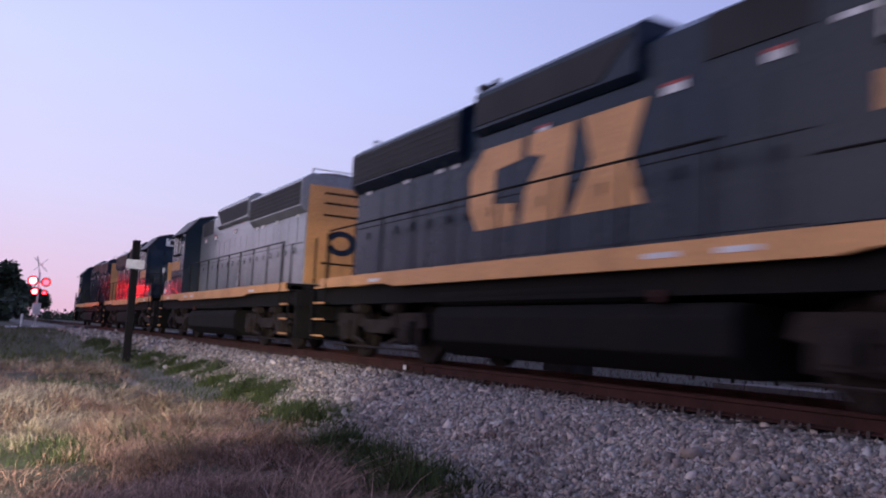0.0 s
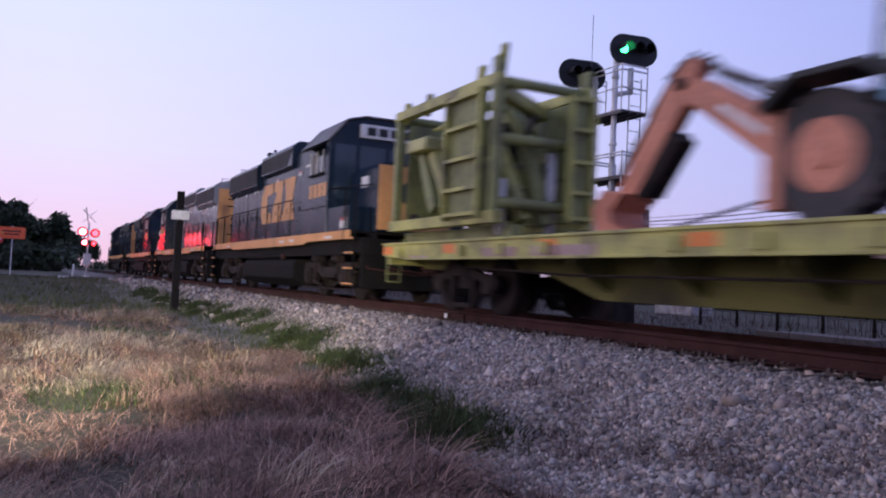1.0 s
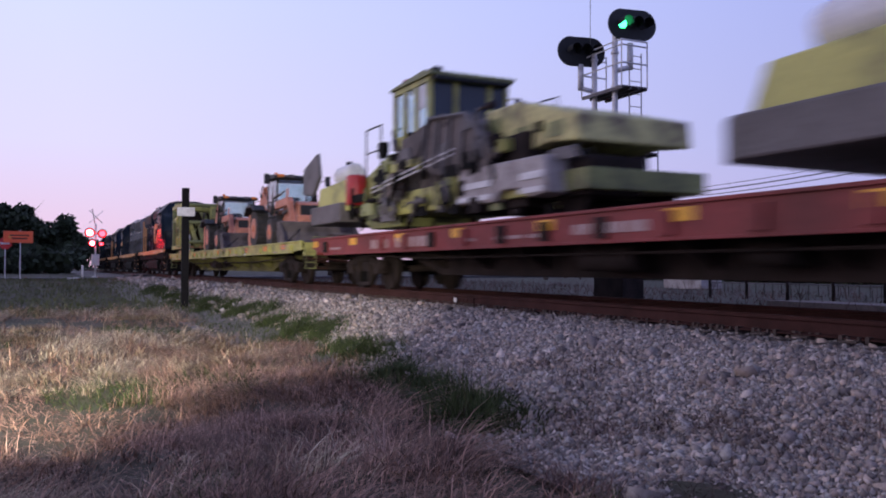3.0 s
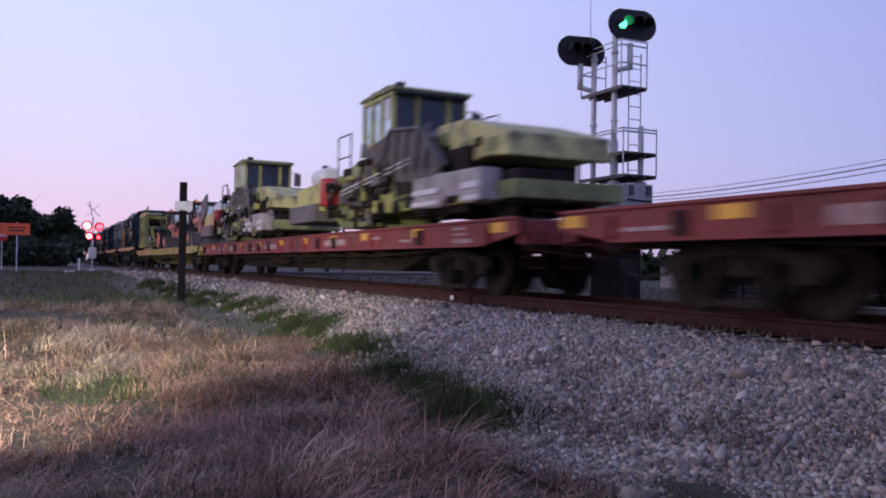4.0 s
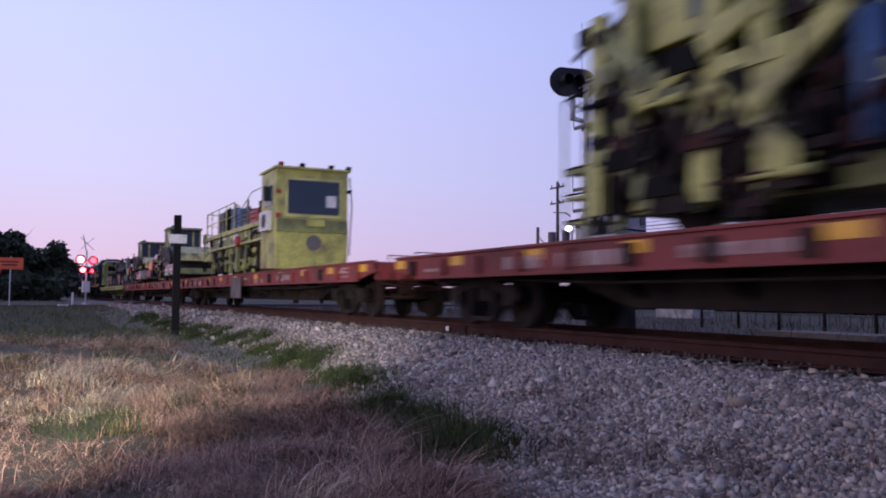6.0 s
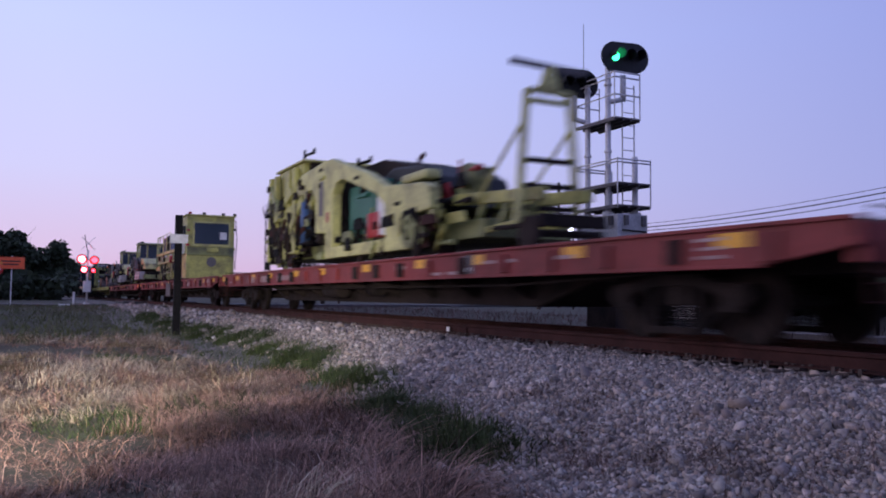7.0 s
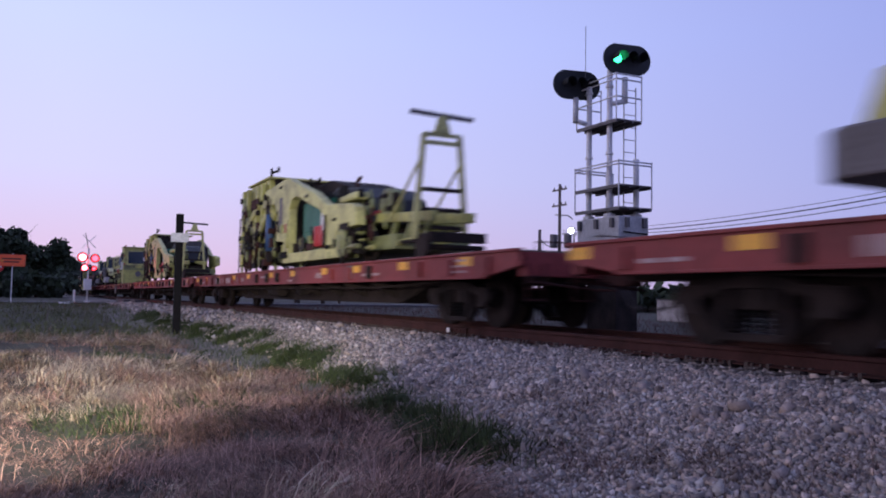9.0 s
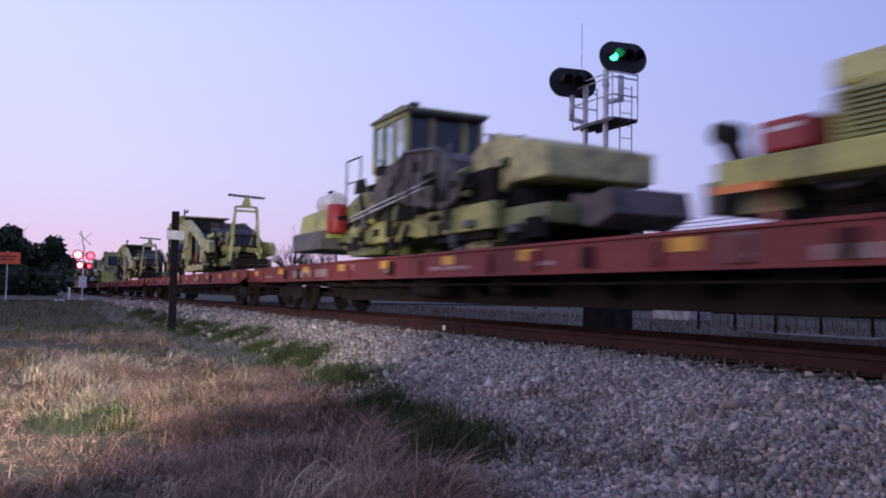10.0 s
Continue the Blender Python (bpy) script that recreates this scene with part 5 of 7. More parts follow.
def hoses(parent, seed, y0, y1, z0, z1, n, x=-1.2):
    g = random.Random(seed)
    for _ in range(n):
        y, z = g.uniform(y0, y1), g.uniform(z0, z1)
        xx = x + g.uniform(-0.08, 0.35)
        d = g.uniform(-0.9, 0.9)
        pts = [(xx, y + d * k / 5, z - 0.35 * math.sin(math.pi * k / 5) + g.uniform(-0.04, 0.04)) for k in range(6)]
        part("hose", tube(B(), pts, 0.018, 5), RUBBER, parent)


def fittings(parent, seed, y0, y1, z0, z1, n, mats, x=-1.25, deep=0.5):
    """Valve blocks, brackets, cylinders and guards bolted along a machine's side."""
    g = random.Random(seed)
    for _ in range(n):
        y, z = g.uniform(y0, y1), g.uniform(z0, z1)
        m = g.choice(mats)
        xx = x + g.uniform(0, deep)
        k = g.random()
        b = B()
        if k < 0.35:
            w, h, d = g.uniform(0.08, 0.32), g.uniform(0.08, 0.30), g.uniform(0.06, 0.25)
            box(b, xx, xx + d, y - w / 2, y + w / 2, z - h / 2, min(z + h / 2, z1))
            part("valve_block", b, m, parent, bevel=0.015)
        elif k < 0.75:
            l = g.uniform(0.3, 0.8)
            a = g.choice((0, 0, 1.2, -0.9, 1.57))
            p, q = (xx, y - math.cos(a) * l / 2, z - math.sin(a) * l / 2), (xx, y + math.cos(a) * l / 2, z + math.sin(a) * l / 2)
            mid = tuple((i + j) / 2 for i, j in zip(p, q))
            cyl(b, p, mid, 0.055, 10)
            cyl(b, mid, q, 0.028, 8)
            part("hydraulic_cylinder", b, m, parent)
        else:
            w, h = g.uniform(0.3, 0.8), g.uniform(0.08, 0.16)
            prism(b, [(y - w / 2, z - h), (y + w / 2, z - h), (y + w / 2 - 0.08, z + h), (y - w / 2 + 0.12, z + h)], xx, xx + 0.05)
            part("bracket", b, m, parent, bevel=0.008)


def handrail(parent, pts, z0, m, r=0.02):
    """Posts from z0 up to the rail that runs along pts."""
    rail = part("guard_rail", tube(B(), pts, r, 6), m, parent)
    part("mid_rail", tube(B(), [(p[0], p[1], (p[2] + z0) / 2) for p in pts], r * 0.8, 6), m, rail)
    for p in pts:
        part("rail_post", cyl(B(), (p[0], p[1], z0), p, r, 6), m, rail)


def regulator(y, label, seed, wing, tail):
    R = on_train("ballast_regulator", y, DECK, label, "track machine", "ballast regulators")
    # front blade box with a white tank on it
    b = B()
    prism(b, [(-0.05, 0.62), (-0.35, 1.30), (-2.3, 1.36), (-2.5, 0.62)], -1.28, 1.28)
    front = part("front_box", b, LIME, R, bevel=0.03)
    b = B()
    prism(b, [(-1.42, 0.0), (-1.25, 0.22), (1.25, 0.22), (1.42, 0.0), (1.42, -2.35), (-1.42, -2.35)], 0.36, 0.82, "z")
    part("bumper", b, GREY, R, "dark grey bumper", bevel=0.03)
    b = B()
    cyl(b, (-0.75, -0.6, 1.61), (-0.75, -1.65, 1.61), 0.26, 18)
    part("tank", b, WHITE, front, "round white tank", bevel=0.08)
    part("tank_cap", cyl(B(), (-0.75, -1.1, 1.85), (-0.75, -1.1, 1.95), 0.08, 10), DARK, front)
    part("red_canister", cyl(B(), (-1.15, -2.75, 0.72), (-1.15, -2.75, 1.42), 0.24, 16), REDP, R, "bright red canister", bevel=0.04)
    b = B()
    prism(b, [(-2.3, 0.55), (-2.6, 1.30), (-4.3, 1.75), (-4.9, 1.5), (-4.9, 0.15), (-3.2, 0.15)], -0.95, 0.95)
    part("neck", b, LIME_DARK, R, bevel=0.03)
    # chassis and wheels
    part("chassis", box(B(), -1.05, 1.05, -11.6, -3.2, 0.36, 0.66), LIME_DARK, R, bevel=0.02)
    part("side_member", box(B(), -1.25, -1.06, -10.4, -4.7, 0.34, 0.78), LIME, R, bevel=0.02)
    rail_wheels(R, (-4.6, -10.9))
    # side wing folded up beside the cab: dark worn plates and arms
    b = B()
    prism(b, [(-4.5, 0.62), (-6.0, 1.78), (-7.6, 2.02), (-8.0, 1.60), (-7.4, 1.35), (-6.4, 1.40), (-5.2, 0.70)], -1.34, -1.22)
    part("wing_arm", b, MUD, R, "grimy folded wing arm", bevel=0.015)
    b = B()
    prism(b, [(-6.6, 1.25), (-7.2, 2.0), (-8.7, 1.85), (-9.7, 1.05), (-8.9, 0.75), (-7.4, 0.95)], -1.36, -1.24)
    part("wing_plate", b, MUD, R, "worn dark wing plate", bevel=0.02)
    for k in range(5):
        yy = -7.0 - k * 0.5
        part("plate_rib", beam(B(), (-1.39, yy, 1.05), (-1.39, yy - 0.15, 1.85), 0.05, 0.06), GREY, R)
    part("plate_edge", tube(B(), [(-1.39, -6.7, 1.25), (-1.39, -7.25, 1.98), (-1.39, -8.7, 1.83), (-1.39, -9.6, 1.08)], 0.035), GREY, R)
    for k in (0.0, 0.09):
        part("slide_rail", tube(B(), [(-1.37, -4.3, 0.88 + k), (-1.37, -8.2, 1.22 + k)], 0.02), SILVER, R)
    b = B()
    prism(b, [(-8.1, 0.2), (-8.3, 1.3), (-10.2, 1.35), (-10.2, 0.2)], -1.15, 1.15)
    part("engine_block", b, GRIME, R, bevel=0.03)
    part("deck_floor", box(B(), -1.2, 1.2, -8.2, -4.9, 1.50, 1.62), DARK, R)
    fittings(R, seed, -9.8, -3.0, 0.25, 1.35, 46, (GRIME, DARK, LIME, LIME_DARK, GREY, DARK), -1.40, 0.12)
    fittings(R, seed + 2, -9.6, -4.6, 0.3, 1.9, 26, (GRIME, DARK, GRIME, GREY), -1.42, 0.15)
    fittings(R, seed + 5, -5.0, -2.4, 0.4, 1.5, 12, (DARK, LIME_DARK, GREY, GRIME), -1.2, 0.5)
    hoses(R, seed, -9.0, -4.8, 0.7, 1.35, 12, -1.3)
    handrail(R, [(-1.15, -3.4, 2.35), (-1.15, -4.3, 2.35)], 1.3, DARK)
    # cab: posts and panes between a low body and a flat roof with visors
    w, ya, yb, z0, zt = 0.85, -4.4, -6.15, 1.95, 3.06
    cab = part("cab_body", box(B(), -w, w, yb, ya, 1.63, z0 + 0.12), LIME, R, bevel=0.02)
    for x in (-w, w):
        sgn = -1 if x < 0 else 1
        cuts = [ya, ya - 0.55, ya - 1.12, yb]
        for yy in cuts:
            part("cab_post", box(B(), x - 0.045, x + 0.045, yy - 0.055, yy + 0.055, z0, zt), LIME, cab, bevel=0.008)
        for k, (p, q) in enumerate(zip(cuts, cuts[1:])):
            part("side_pane", box(B(), x + sgn * 0.01, x + sgn * 0.022, q + 0.06, p - 0.06, z0 + 0.13, zt - 0.12), WINDOW_L, cab)
        part("side_header", box(B(), x - 0.05, x + 0.05, yb, ya, zt - 0.11, zt), LIME, cab)
    part("paper_blind", box(B(), -w - 0.035, -w - 0.025, ya - 1.6, ya - 1.3, z0 + 0.5, zt - 0.14), WHITE, cab)
    for x in (-0.30, 0.46):
        part("cab_post", box(B(), x - 0.06, x + 0.06, yb - 0.05, yb + 0.04, z0, zt), LIME, cab, bevel=0.008)
    for x0, x1 in ((-0.79, -0.37), (-0.23, 0.39), (0.53, 0.80)):
        part("rear_pane", box(B(), x0, x1, yb - 0.015, yb - 0.003, z0 + 0.06, zt - 0.10), WINDOW, cab)
        part("front_pane", box(B(), x0, x1, ya + 0.003, ya + 0.015, z0 + 0.13, zt - 0.10), WINDOW_L, cab)
    b = B()
    prism(b, [(ya + 0.12, zt), (ya + 0.12, zt + 0.06), (yb + 0.1, zt + 0.13), (yb - 0.22, zt + 0.06), (yb - 0.22, zt - 0.02)], -w - 0.1, w + 0.1)
    part("cab_roof", b, LIME_DARK, cab, bevel=0.02)
    part("visor", box(B(), -w, w, yb - 0.24, yb - 0.10, zt - 0.10, zt - 0.02), BLACK, cab, bevel=0.02)
    part("beacon", cyl(B(), (-0.7, ya - 0.2, zt + 0.06), (-0.7, ya - 0.2, zt + 0.24), 0.07, 10), REDP, cab)
    part("roof_lamp", box(B(), -0.75, -0.55, yb + 0.05, yb + 0.2, zt + 0.10, zt + 0.22), BLACK, cab, bevel=0.02)
    seat = part("seat", box(B(), -0.28, 0.28, ya - 1.15, ya - 0.65, z0 + 0.1, z0 + 0.22), BLACK, cab, bevel=0.04)
    part("seat_back", box(B(), -0.26, 0.26, ya - 1.22, ya - 1.12, z0 + 0.2, z0 + 0.72), BLACK, seat, bevel=0.04)
    part("console", box(B(), -0.7, 0.5, yb + 0.1, yb + 0.4, z0 + 0.1, z0 + 0.34), DARK, cab, bevel=0.03)
    b = B()
    tube(b, [(w, yb, 2.75), (w + 0.32, yb - 0.1, 2.75)], 0.015)
    box(b, w + 0.15, w + 0.40, yb - 0.13, yb - 0.09, 2.25, 2.72)
    part("mirror", b, GREY, cab)
    # bulky grimy folded gear under and behind the cab
    b = B()
    prism(b, [(-4.9, 1.0), (-5.3, 1.9), (-7.6, 2.0), (-8.6, 1.7), (-8.8, 0.6), (-5.2, 0.5)], -1.1, 1.1)
    part("gear_casing", b, MUD, R, bevel=0.04)
    # rear hood
    b = B()
    if tail == "wedge":
        prism(b, [(-8.7, 1.88), (-9.8, 1.86), (-11.3, 1.45), (-11.35, 1.05), (-10.6, 1.12), (-9.6, 1.0), (-8.7, 1.1)], -1.02, 1.02)
        hood = part("rear_hood", b, BATTERED, R, "battered pale lime hood", bevel=0.035)
        for yy, zz in ((-9.0, 1.6), (-9.9, 1.35), (-10.8, 1.3)):
            part("hood_plate", box(B(), -1.036, -1.022, yy - 0.2, yy + 0.2, zz - 0.12, zz + 0.1), LIME_DARK, hood)
        b = B()
        prism(b, [(-8.3, 0.34), (-8.4, 0.92), (-11.0, 0.88), (-11.1, 0.34), (-10.6, 0.30), (-10.3, 0.46), (-9.8, 0.46), (-9.6, 0.30)], -1.36, -0.95)
        side = part("side_wing", b, wing, R, "worn dull metal side wing", bevel=0.03)
        for p, q in ((-8.4, -9.5), (-10.4, -11.0)):
            part("wear_edge", box(B(), -1.385, -1.362, q, p, 0.36, 0.44), WHITE, side)
            part("wear_strip", box(B(), -1.383, -1.362, q, p, 0.56, 0.66), WHITE, side)
        part("rear_box", box(B(), -0.94, 0.0, -11.5, -10.4, 0.30, 0.84), GRIME, R, bevel=0.03)
    else:
        prism(b, [(-9.3, 1.75), (-10.0, 1.92), (-11.5, 1.52), (-11.5, 1.05), (-10.4, 1.05), (-9.9, 0.8), (-9.85, 0.05), (-9.1, 0.05), (-9.1, 1.2)], -1.0, 1.0)
        hood = part("rear_hood", b, BATTERED, R, "lime arched rear hood", bevel=0.04)
        part("drum", cyl(B(), (-0.9, -10.6, 0.55), (0.9, -10.6, 0.55), 0.42, 20), DARK, R)
        b = B()
        prism(b, [(-11.4, 0.40), (-11.4, 0.84), (-11.8, 0.76), (-12.3, 0.84), (-12.4, 0.46), (-11.9, 0.28)], -0.5, 0.95)
        part("broom_box", b, MUD, R, "grey-brown broom box", bevel=0.03)
    part("hood_handle", tube(B(), [(-0.4, -9.4, 1.86), (-0.4, -9.4, 1.98), (-0.4, -9.9, 1.96), (-0.4, -9.9, 1.84)], 0.015), DARK, hood)
    for k in (-9.2, -10.4):
        part("lifting_eye", box(B(), -1.08, -1.022, k - 0.06, k + 0.06, 1.3, 1.45), DARK, hood)
    fittings(R, seed + 9, -11.4, -8.4, 0.12, 0.95, 14, (DARK, GREY, LIME_DARK, GRIME), -1.2, 0.6)
    return R


LREG = "lime green ballast regulator with glazed cab chained on a flat car"
R1 = regulator(61.5, LREG, 3, WORN, "wedge")
b = B()
prism(b, [(1.5, 1.3), (1.45, 2.0), (0.2, 2.3), (0.0, 1.65), (0.6, 1.2)], -1.2, -1.1)
part("raised_blade", b, GREY, R1, "raised dark grey blade", bevel=0.03)
regulator(47.0, LREG, 7, WORN, "wedge")
regulator(-52.8, "lime green ballast regulator with arched rear hood on a flat car", 11, GREY, "arch")


def inserter(y):
    """High deck with engine boxes and rails, and a tall cab at its rear end."""
    M = on_train("spike_machine", y, DECK, "lime green track machine with high railed deck and tall cab", "track machine")
    b = B()
    prism(b, [(-0.85, 1.50), (-0.85, 1.66), (-10.6, 1.68), (-10.6, 1.52)], -1.30, 1.30)
    part("upper_deck", b, LIME, M, bevel=0.015)
    b = B()
    prism(b, [(-1.6, 1.10), (-1.1, 1.49), (-10.6, 1.5), (-10.6, 1.02), (-6.0, 1.02), (-5.4, 1.08)], -1.22, 1.22)
    part("body", b, LIME_DARK, M, bevel=0.02)
    part("side_channel", box(B(), -1.32, -1.222, -10.5, -1.6, 1.03, 1.11), LIME_PALE, M, bevel=0.01)
    part("chassis", box(B(), -0.55, 0.55, -10.6, -0.6, 0.45, 1.0), GRIME, M, bevel=0.02)
    for yy, w, z0, m in ((-1.75, 0.20, 0.15, LIME), (-3.25, 0.28, 0.35, LIME), (-3.9, 0.12, 0.2, LIME_DARK), (-4.5, 0.32, 0.5, LIME), (-5.2, 0.14, 0.08, LIME), (-6.35, 0.34, 0.12, LIME), (-7.1, 0.14, 0.3, LIME_DARK), (-7.7, 0.22, 0.2, LIME), (-9.5, 0.26, 0.15, LIME_DARK), (-10.2, 0.2, 0.1, LIME)):
        part("hanger", prism(B(), [(yy - w * 0.8, 1.02), (yy + w * 0.8, 1.02), (yy + w * 0.45, z0), (yy - w * 0.45, z0)], -1.20, -1.08), LIME_DARK if m is LIME else GRIME, M, bevel=0.012)
    # added dark blocks stand in for the shade in the gaps below the deck
    for y0, y1, z0 in ((-4.5, -1.7, 0.14), (-8.0, -4.9, 0.06), (-10.6, -9.0, 0.06)):
        part("dark_backing", box(B(), -0.98, -0.6, y0, y1, z0, 1.0), DARK, M, bevel=0.03)
    for p, q in ((-3.2, -4.6), (-4.6, -6.3), (-7.1, -7.8)):
        part("tie_bar", beam(B(), (-1.17, p, 0.52), (-1.17, q, 0.46), 0.08, 0.08), LIME_DARK, M)
    b = B()
    prism(b, [(0.0, 0.68), (0.0, 0.78), (-1.6, 1.08), (-1.6, 0.7)], -1.2, 1.2)
    part("front_step", b, LIME, M, bevel=0.015)
    handrail(M, [(-1.2, -0.05, 1.85), (-1.2, -0.8, 1.85)], 0.76, LIME_DARK)
    handrail(M, [(-1.15, -0.03, 1.85), (0.0, -0.03, 1.85), (1.15, -0.03, 1.85)], 0.76, LIME_DARK)
    part("step_loop", tube(B(), [(-1.2, 0.0, 0.7), (-1.2, 0.05, 0.30), (-1.2, -0.4, 0.27), (-1.2, -0.5, 0.72)], 0.03), DARK, M)
    rail_wheels(M, (-2.4, -8.6), 0.40)
    for k in (-2.4, -8.6):
        b = B()
        prism(b, [(k - 0.75, 0.88), (k - 0.6, 0.3), (k - 0.45, 0.3), (k - 0.35, 0.72), (k + 0.35, 0.72), (k + 0.45, 0.3), (k + 0.6, 0.3), (k + 0.75, 0.88)], -1.15, -1.0)
        part("axle_guard", b, LIME, M, bevel=0.015)
    fittings(M, 41, -9.9, -1.7, 0.15, 1.0, 70, (LIME_DARK, LIME_DARK, DARK, GRIME, LIME, DARK, GRIME), -1.28, 0.35)
    fittings(M, 44, -10.4, -1.9, 1.14, 1.46, 22, (LIME_DARK, LIME_PALE, GRIME, WHITE), -1.31, 0.04)
    hoses(M, 42, -10, -1, 0.7, 1.2, 14, -1.32)
    part("red_drum", cyl(B(), (-1.44, -7.35, 1.16), (-1.2, -7.35, 1.16), 0.19, 16), REDP, M, "bright red drum", bevel=0.03)
    # deck load
    for yy, w, h, d, m in ((-3.2, 1.1, 0.84, 0.9, GREY), (-4.35, 0.8, 0.88, 0.8, DARK), (-5.5, 0.75, 0.82, 0.7, BLUEP), (-6.4, 0.6, 0.72, 0.8, BLUEP), (-7.4, 0.7, 0.55, 0.9, GREY), (-8.7, 1.0, 0.50, 0.8, REDP), (-9.9, 0.8, 0.66, 0.9, DARK)):
        q = part("equipment_box", box(B(), -1.15, -1.15 + d, yy - w / 2, yy + w / 2, 1.683, 1.68 + h), m, M, bevel=0.03)
        for k in range(3):
            part("louvre", box(B(), -1.165, -1.151, yy - w * 0.35, yy + w * 0.35, 1.85 + k * 0.15, 1.88 + k * 0.15), DARK, q)
    for yy in (-4.95, -6.0, -7.95):
        part("stack", cyl(B(), (-0.7, yy, 1.68), (-0.7, yy, 2.55), 0.09, 10), DARK, M)
        part("valve_stem", cyl(B(), (-1.1, yy + 0.3, 1.68), (-1.1, yy + 0.3, 2.62), 0.04, 8), LIME_DARK, M)
    handrail(M, [(-1.26, -0.92, 2.64), (-1.26, -2.0, 2.64), (-1.26, -3.4, 2.64), (-1.26, -4.8, 2.64), (-1.26, -6.2, 2.64)], 1.67, LIME_PALE)
    handrail(M, [(1.26, -0.92, 2.64), (1.26, -3.4, 2.64), (1.26, -6.2, 2.64), (1.26, -9.0, 2.64)], 1.67, LIME_PALE)
    handrail(M, [(-1.24, -0.90, 2.64), (1.24, -0.90, 2.64)], 1.66, LIME_PALE)
    part("top_rail", tube(B(), [(-1.26, -6.2, 2.64), (-1.26, -7.4, 2.3), (-1.26, -8.9, 2.72), (-1.26, -10.4, 2.72)], 0.02), LIME_PALE, M)
    # cab
    b = B()
    prism(b, [(-10.62, 0.10), (-10.62, 3.02), (-12.36, 3.06), (-12.36, 1.55), (-12.42, 1.2), (-12.36, 0.06)], -1.36, 0.88)
    cab = part("cab", b, LIME, M, bevel=0.03)
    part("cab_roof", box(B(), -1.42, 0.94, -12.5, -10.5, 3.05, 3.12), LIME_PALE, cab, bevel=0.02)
    part("rear_window", box(B(), -1.0, 0.60, -12.385, -12.363, 1.72, 2.72), WINDOW, cab, "large dark rear window")
    for x0, x1, z0, z1 in ((-1.08, -1.003, 1.66, 2.78), (0.603, 0.68, 1.66, 2.78), (-1.08, 0.68, 1.62, 1.70), (-1.08, 0.68, 2.73, 2.80)):
        part("window_surround", box(B(), x0, x1, -12.40, -12.364, z0, z1), LIME_PALE, cab)
    part("paper", box(B(), 0.18, 0.50, -12.395, -12.387, 1.95, 2.30), WHITE, cab)
    part("lower_band", box(B(), -1.34, 0.86, -12.46, -12.40, 1.16, 1.56), LIME_DARK, cab, bevel=0.02)
    part("lamp_box", box(B(), -0.45, 0.10, -12.56, -12.465, 1.34, 1.54), LIME, cab, bevel=0.02)
    part("badge", cyl(B(), (-0.2, -12.43, 0.86), (-0.2, -12.38, 0.86), 0.23, 22), GREY, cab, "round grey badge")
    part("side_window", box(B(), -1.385, -1.362, -12.0, -11.1, 1.98, 2.60), WINDOW, cab)
    part("mirror", box(B(), -1.5, -1.4, -11.55, -11.35, 2.15, 2.6), BLACK, cab)
    ac = part("air_conditioner", box(B(), -1.52, -1.362, -12.0, -11.0, 1.22, 1.82), WHITE, cab, "white air conditioner with dark fan", bevel=0.02)
    part("fan", cyl(B(), (-1.535, -11.6, 1.52), (-1.52, -11.6, 1.52), 0.22, 20), BLACK, ac)
    for x, z in ((-1.25, 3.12), (0.85, 3.12), (-1.32, 1.6), (-0.6, 3.12), (0.3, 3.12), (-1.32, 2.3), (0.88, 2.4)):
        part("marker_lamp", box(B(), x - 0.07, x + 0.07, -12.52, -12.42, z, z + 0.10), REDP if abs(x) > 1 else DARK, cab)
    b = B()
    tube(b, [(0.92, -12.4, 2.9), (0.98, -12.45, 2.0), (0.92, -12.4, 0.5)], 0.02)
    part("grab_rail", b, RUST, cab)
    return M


inserter(27.8)


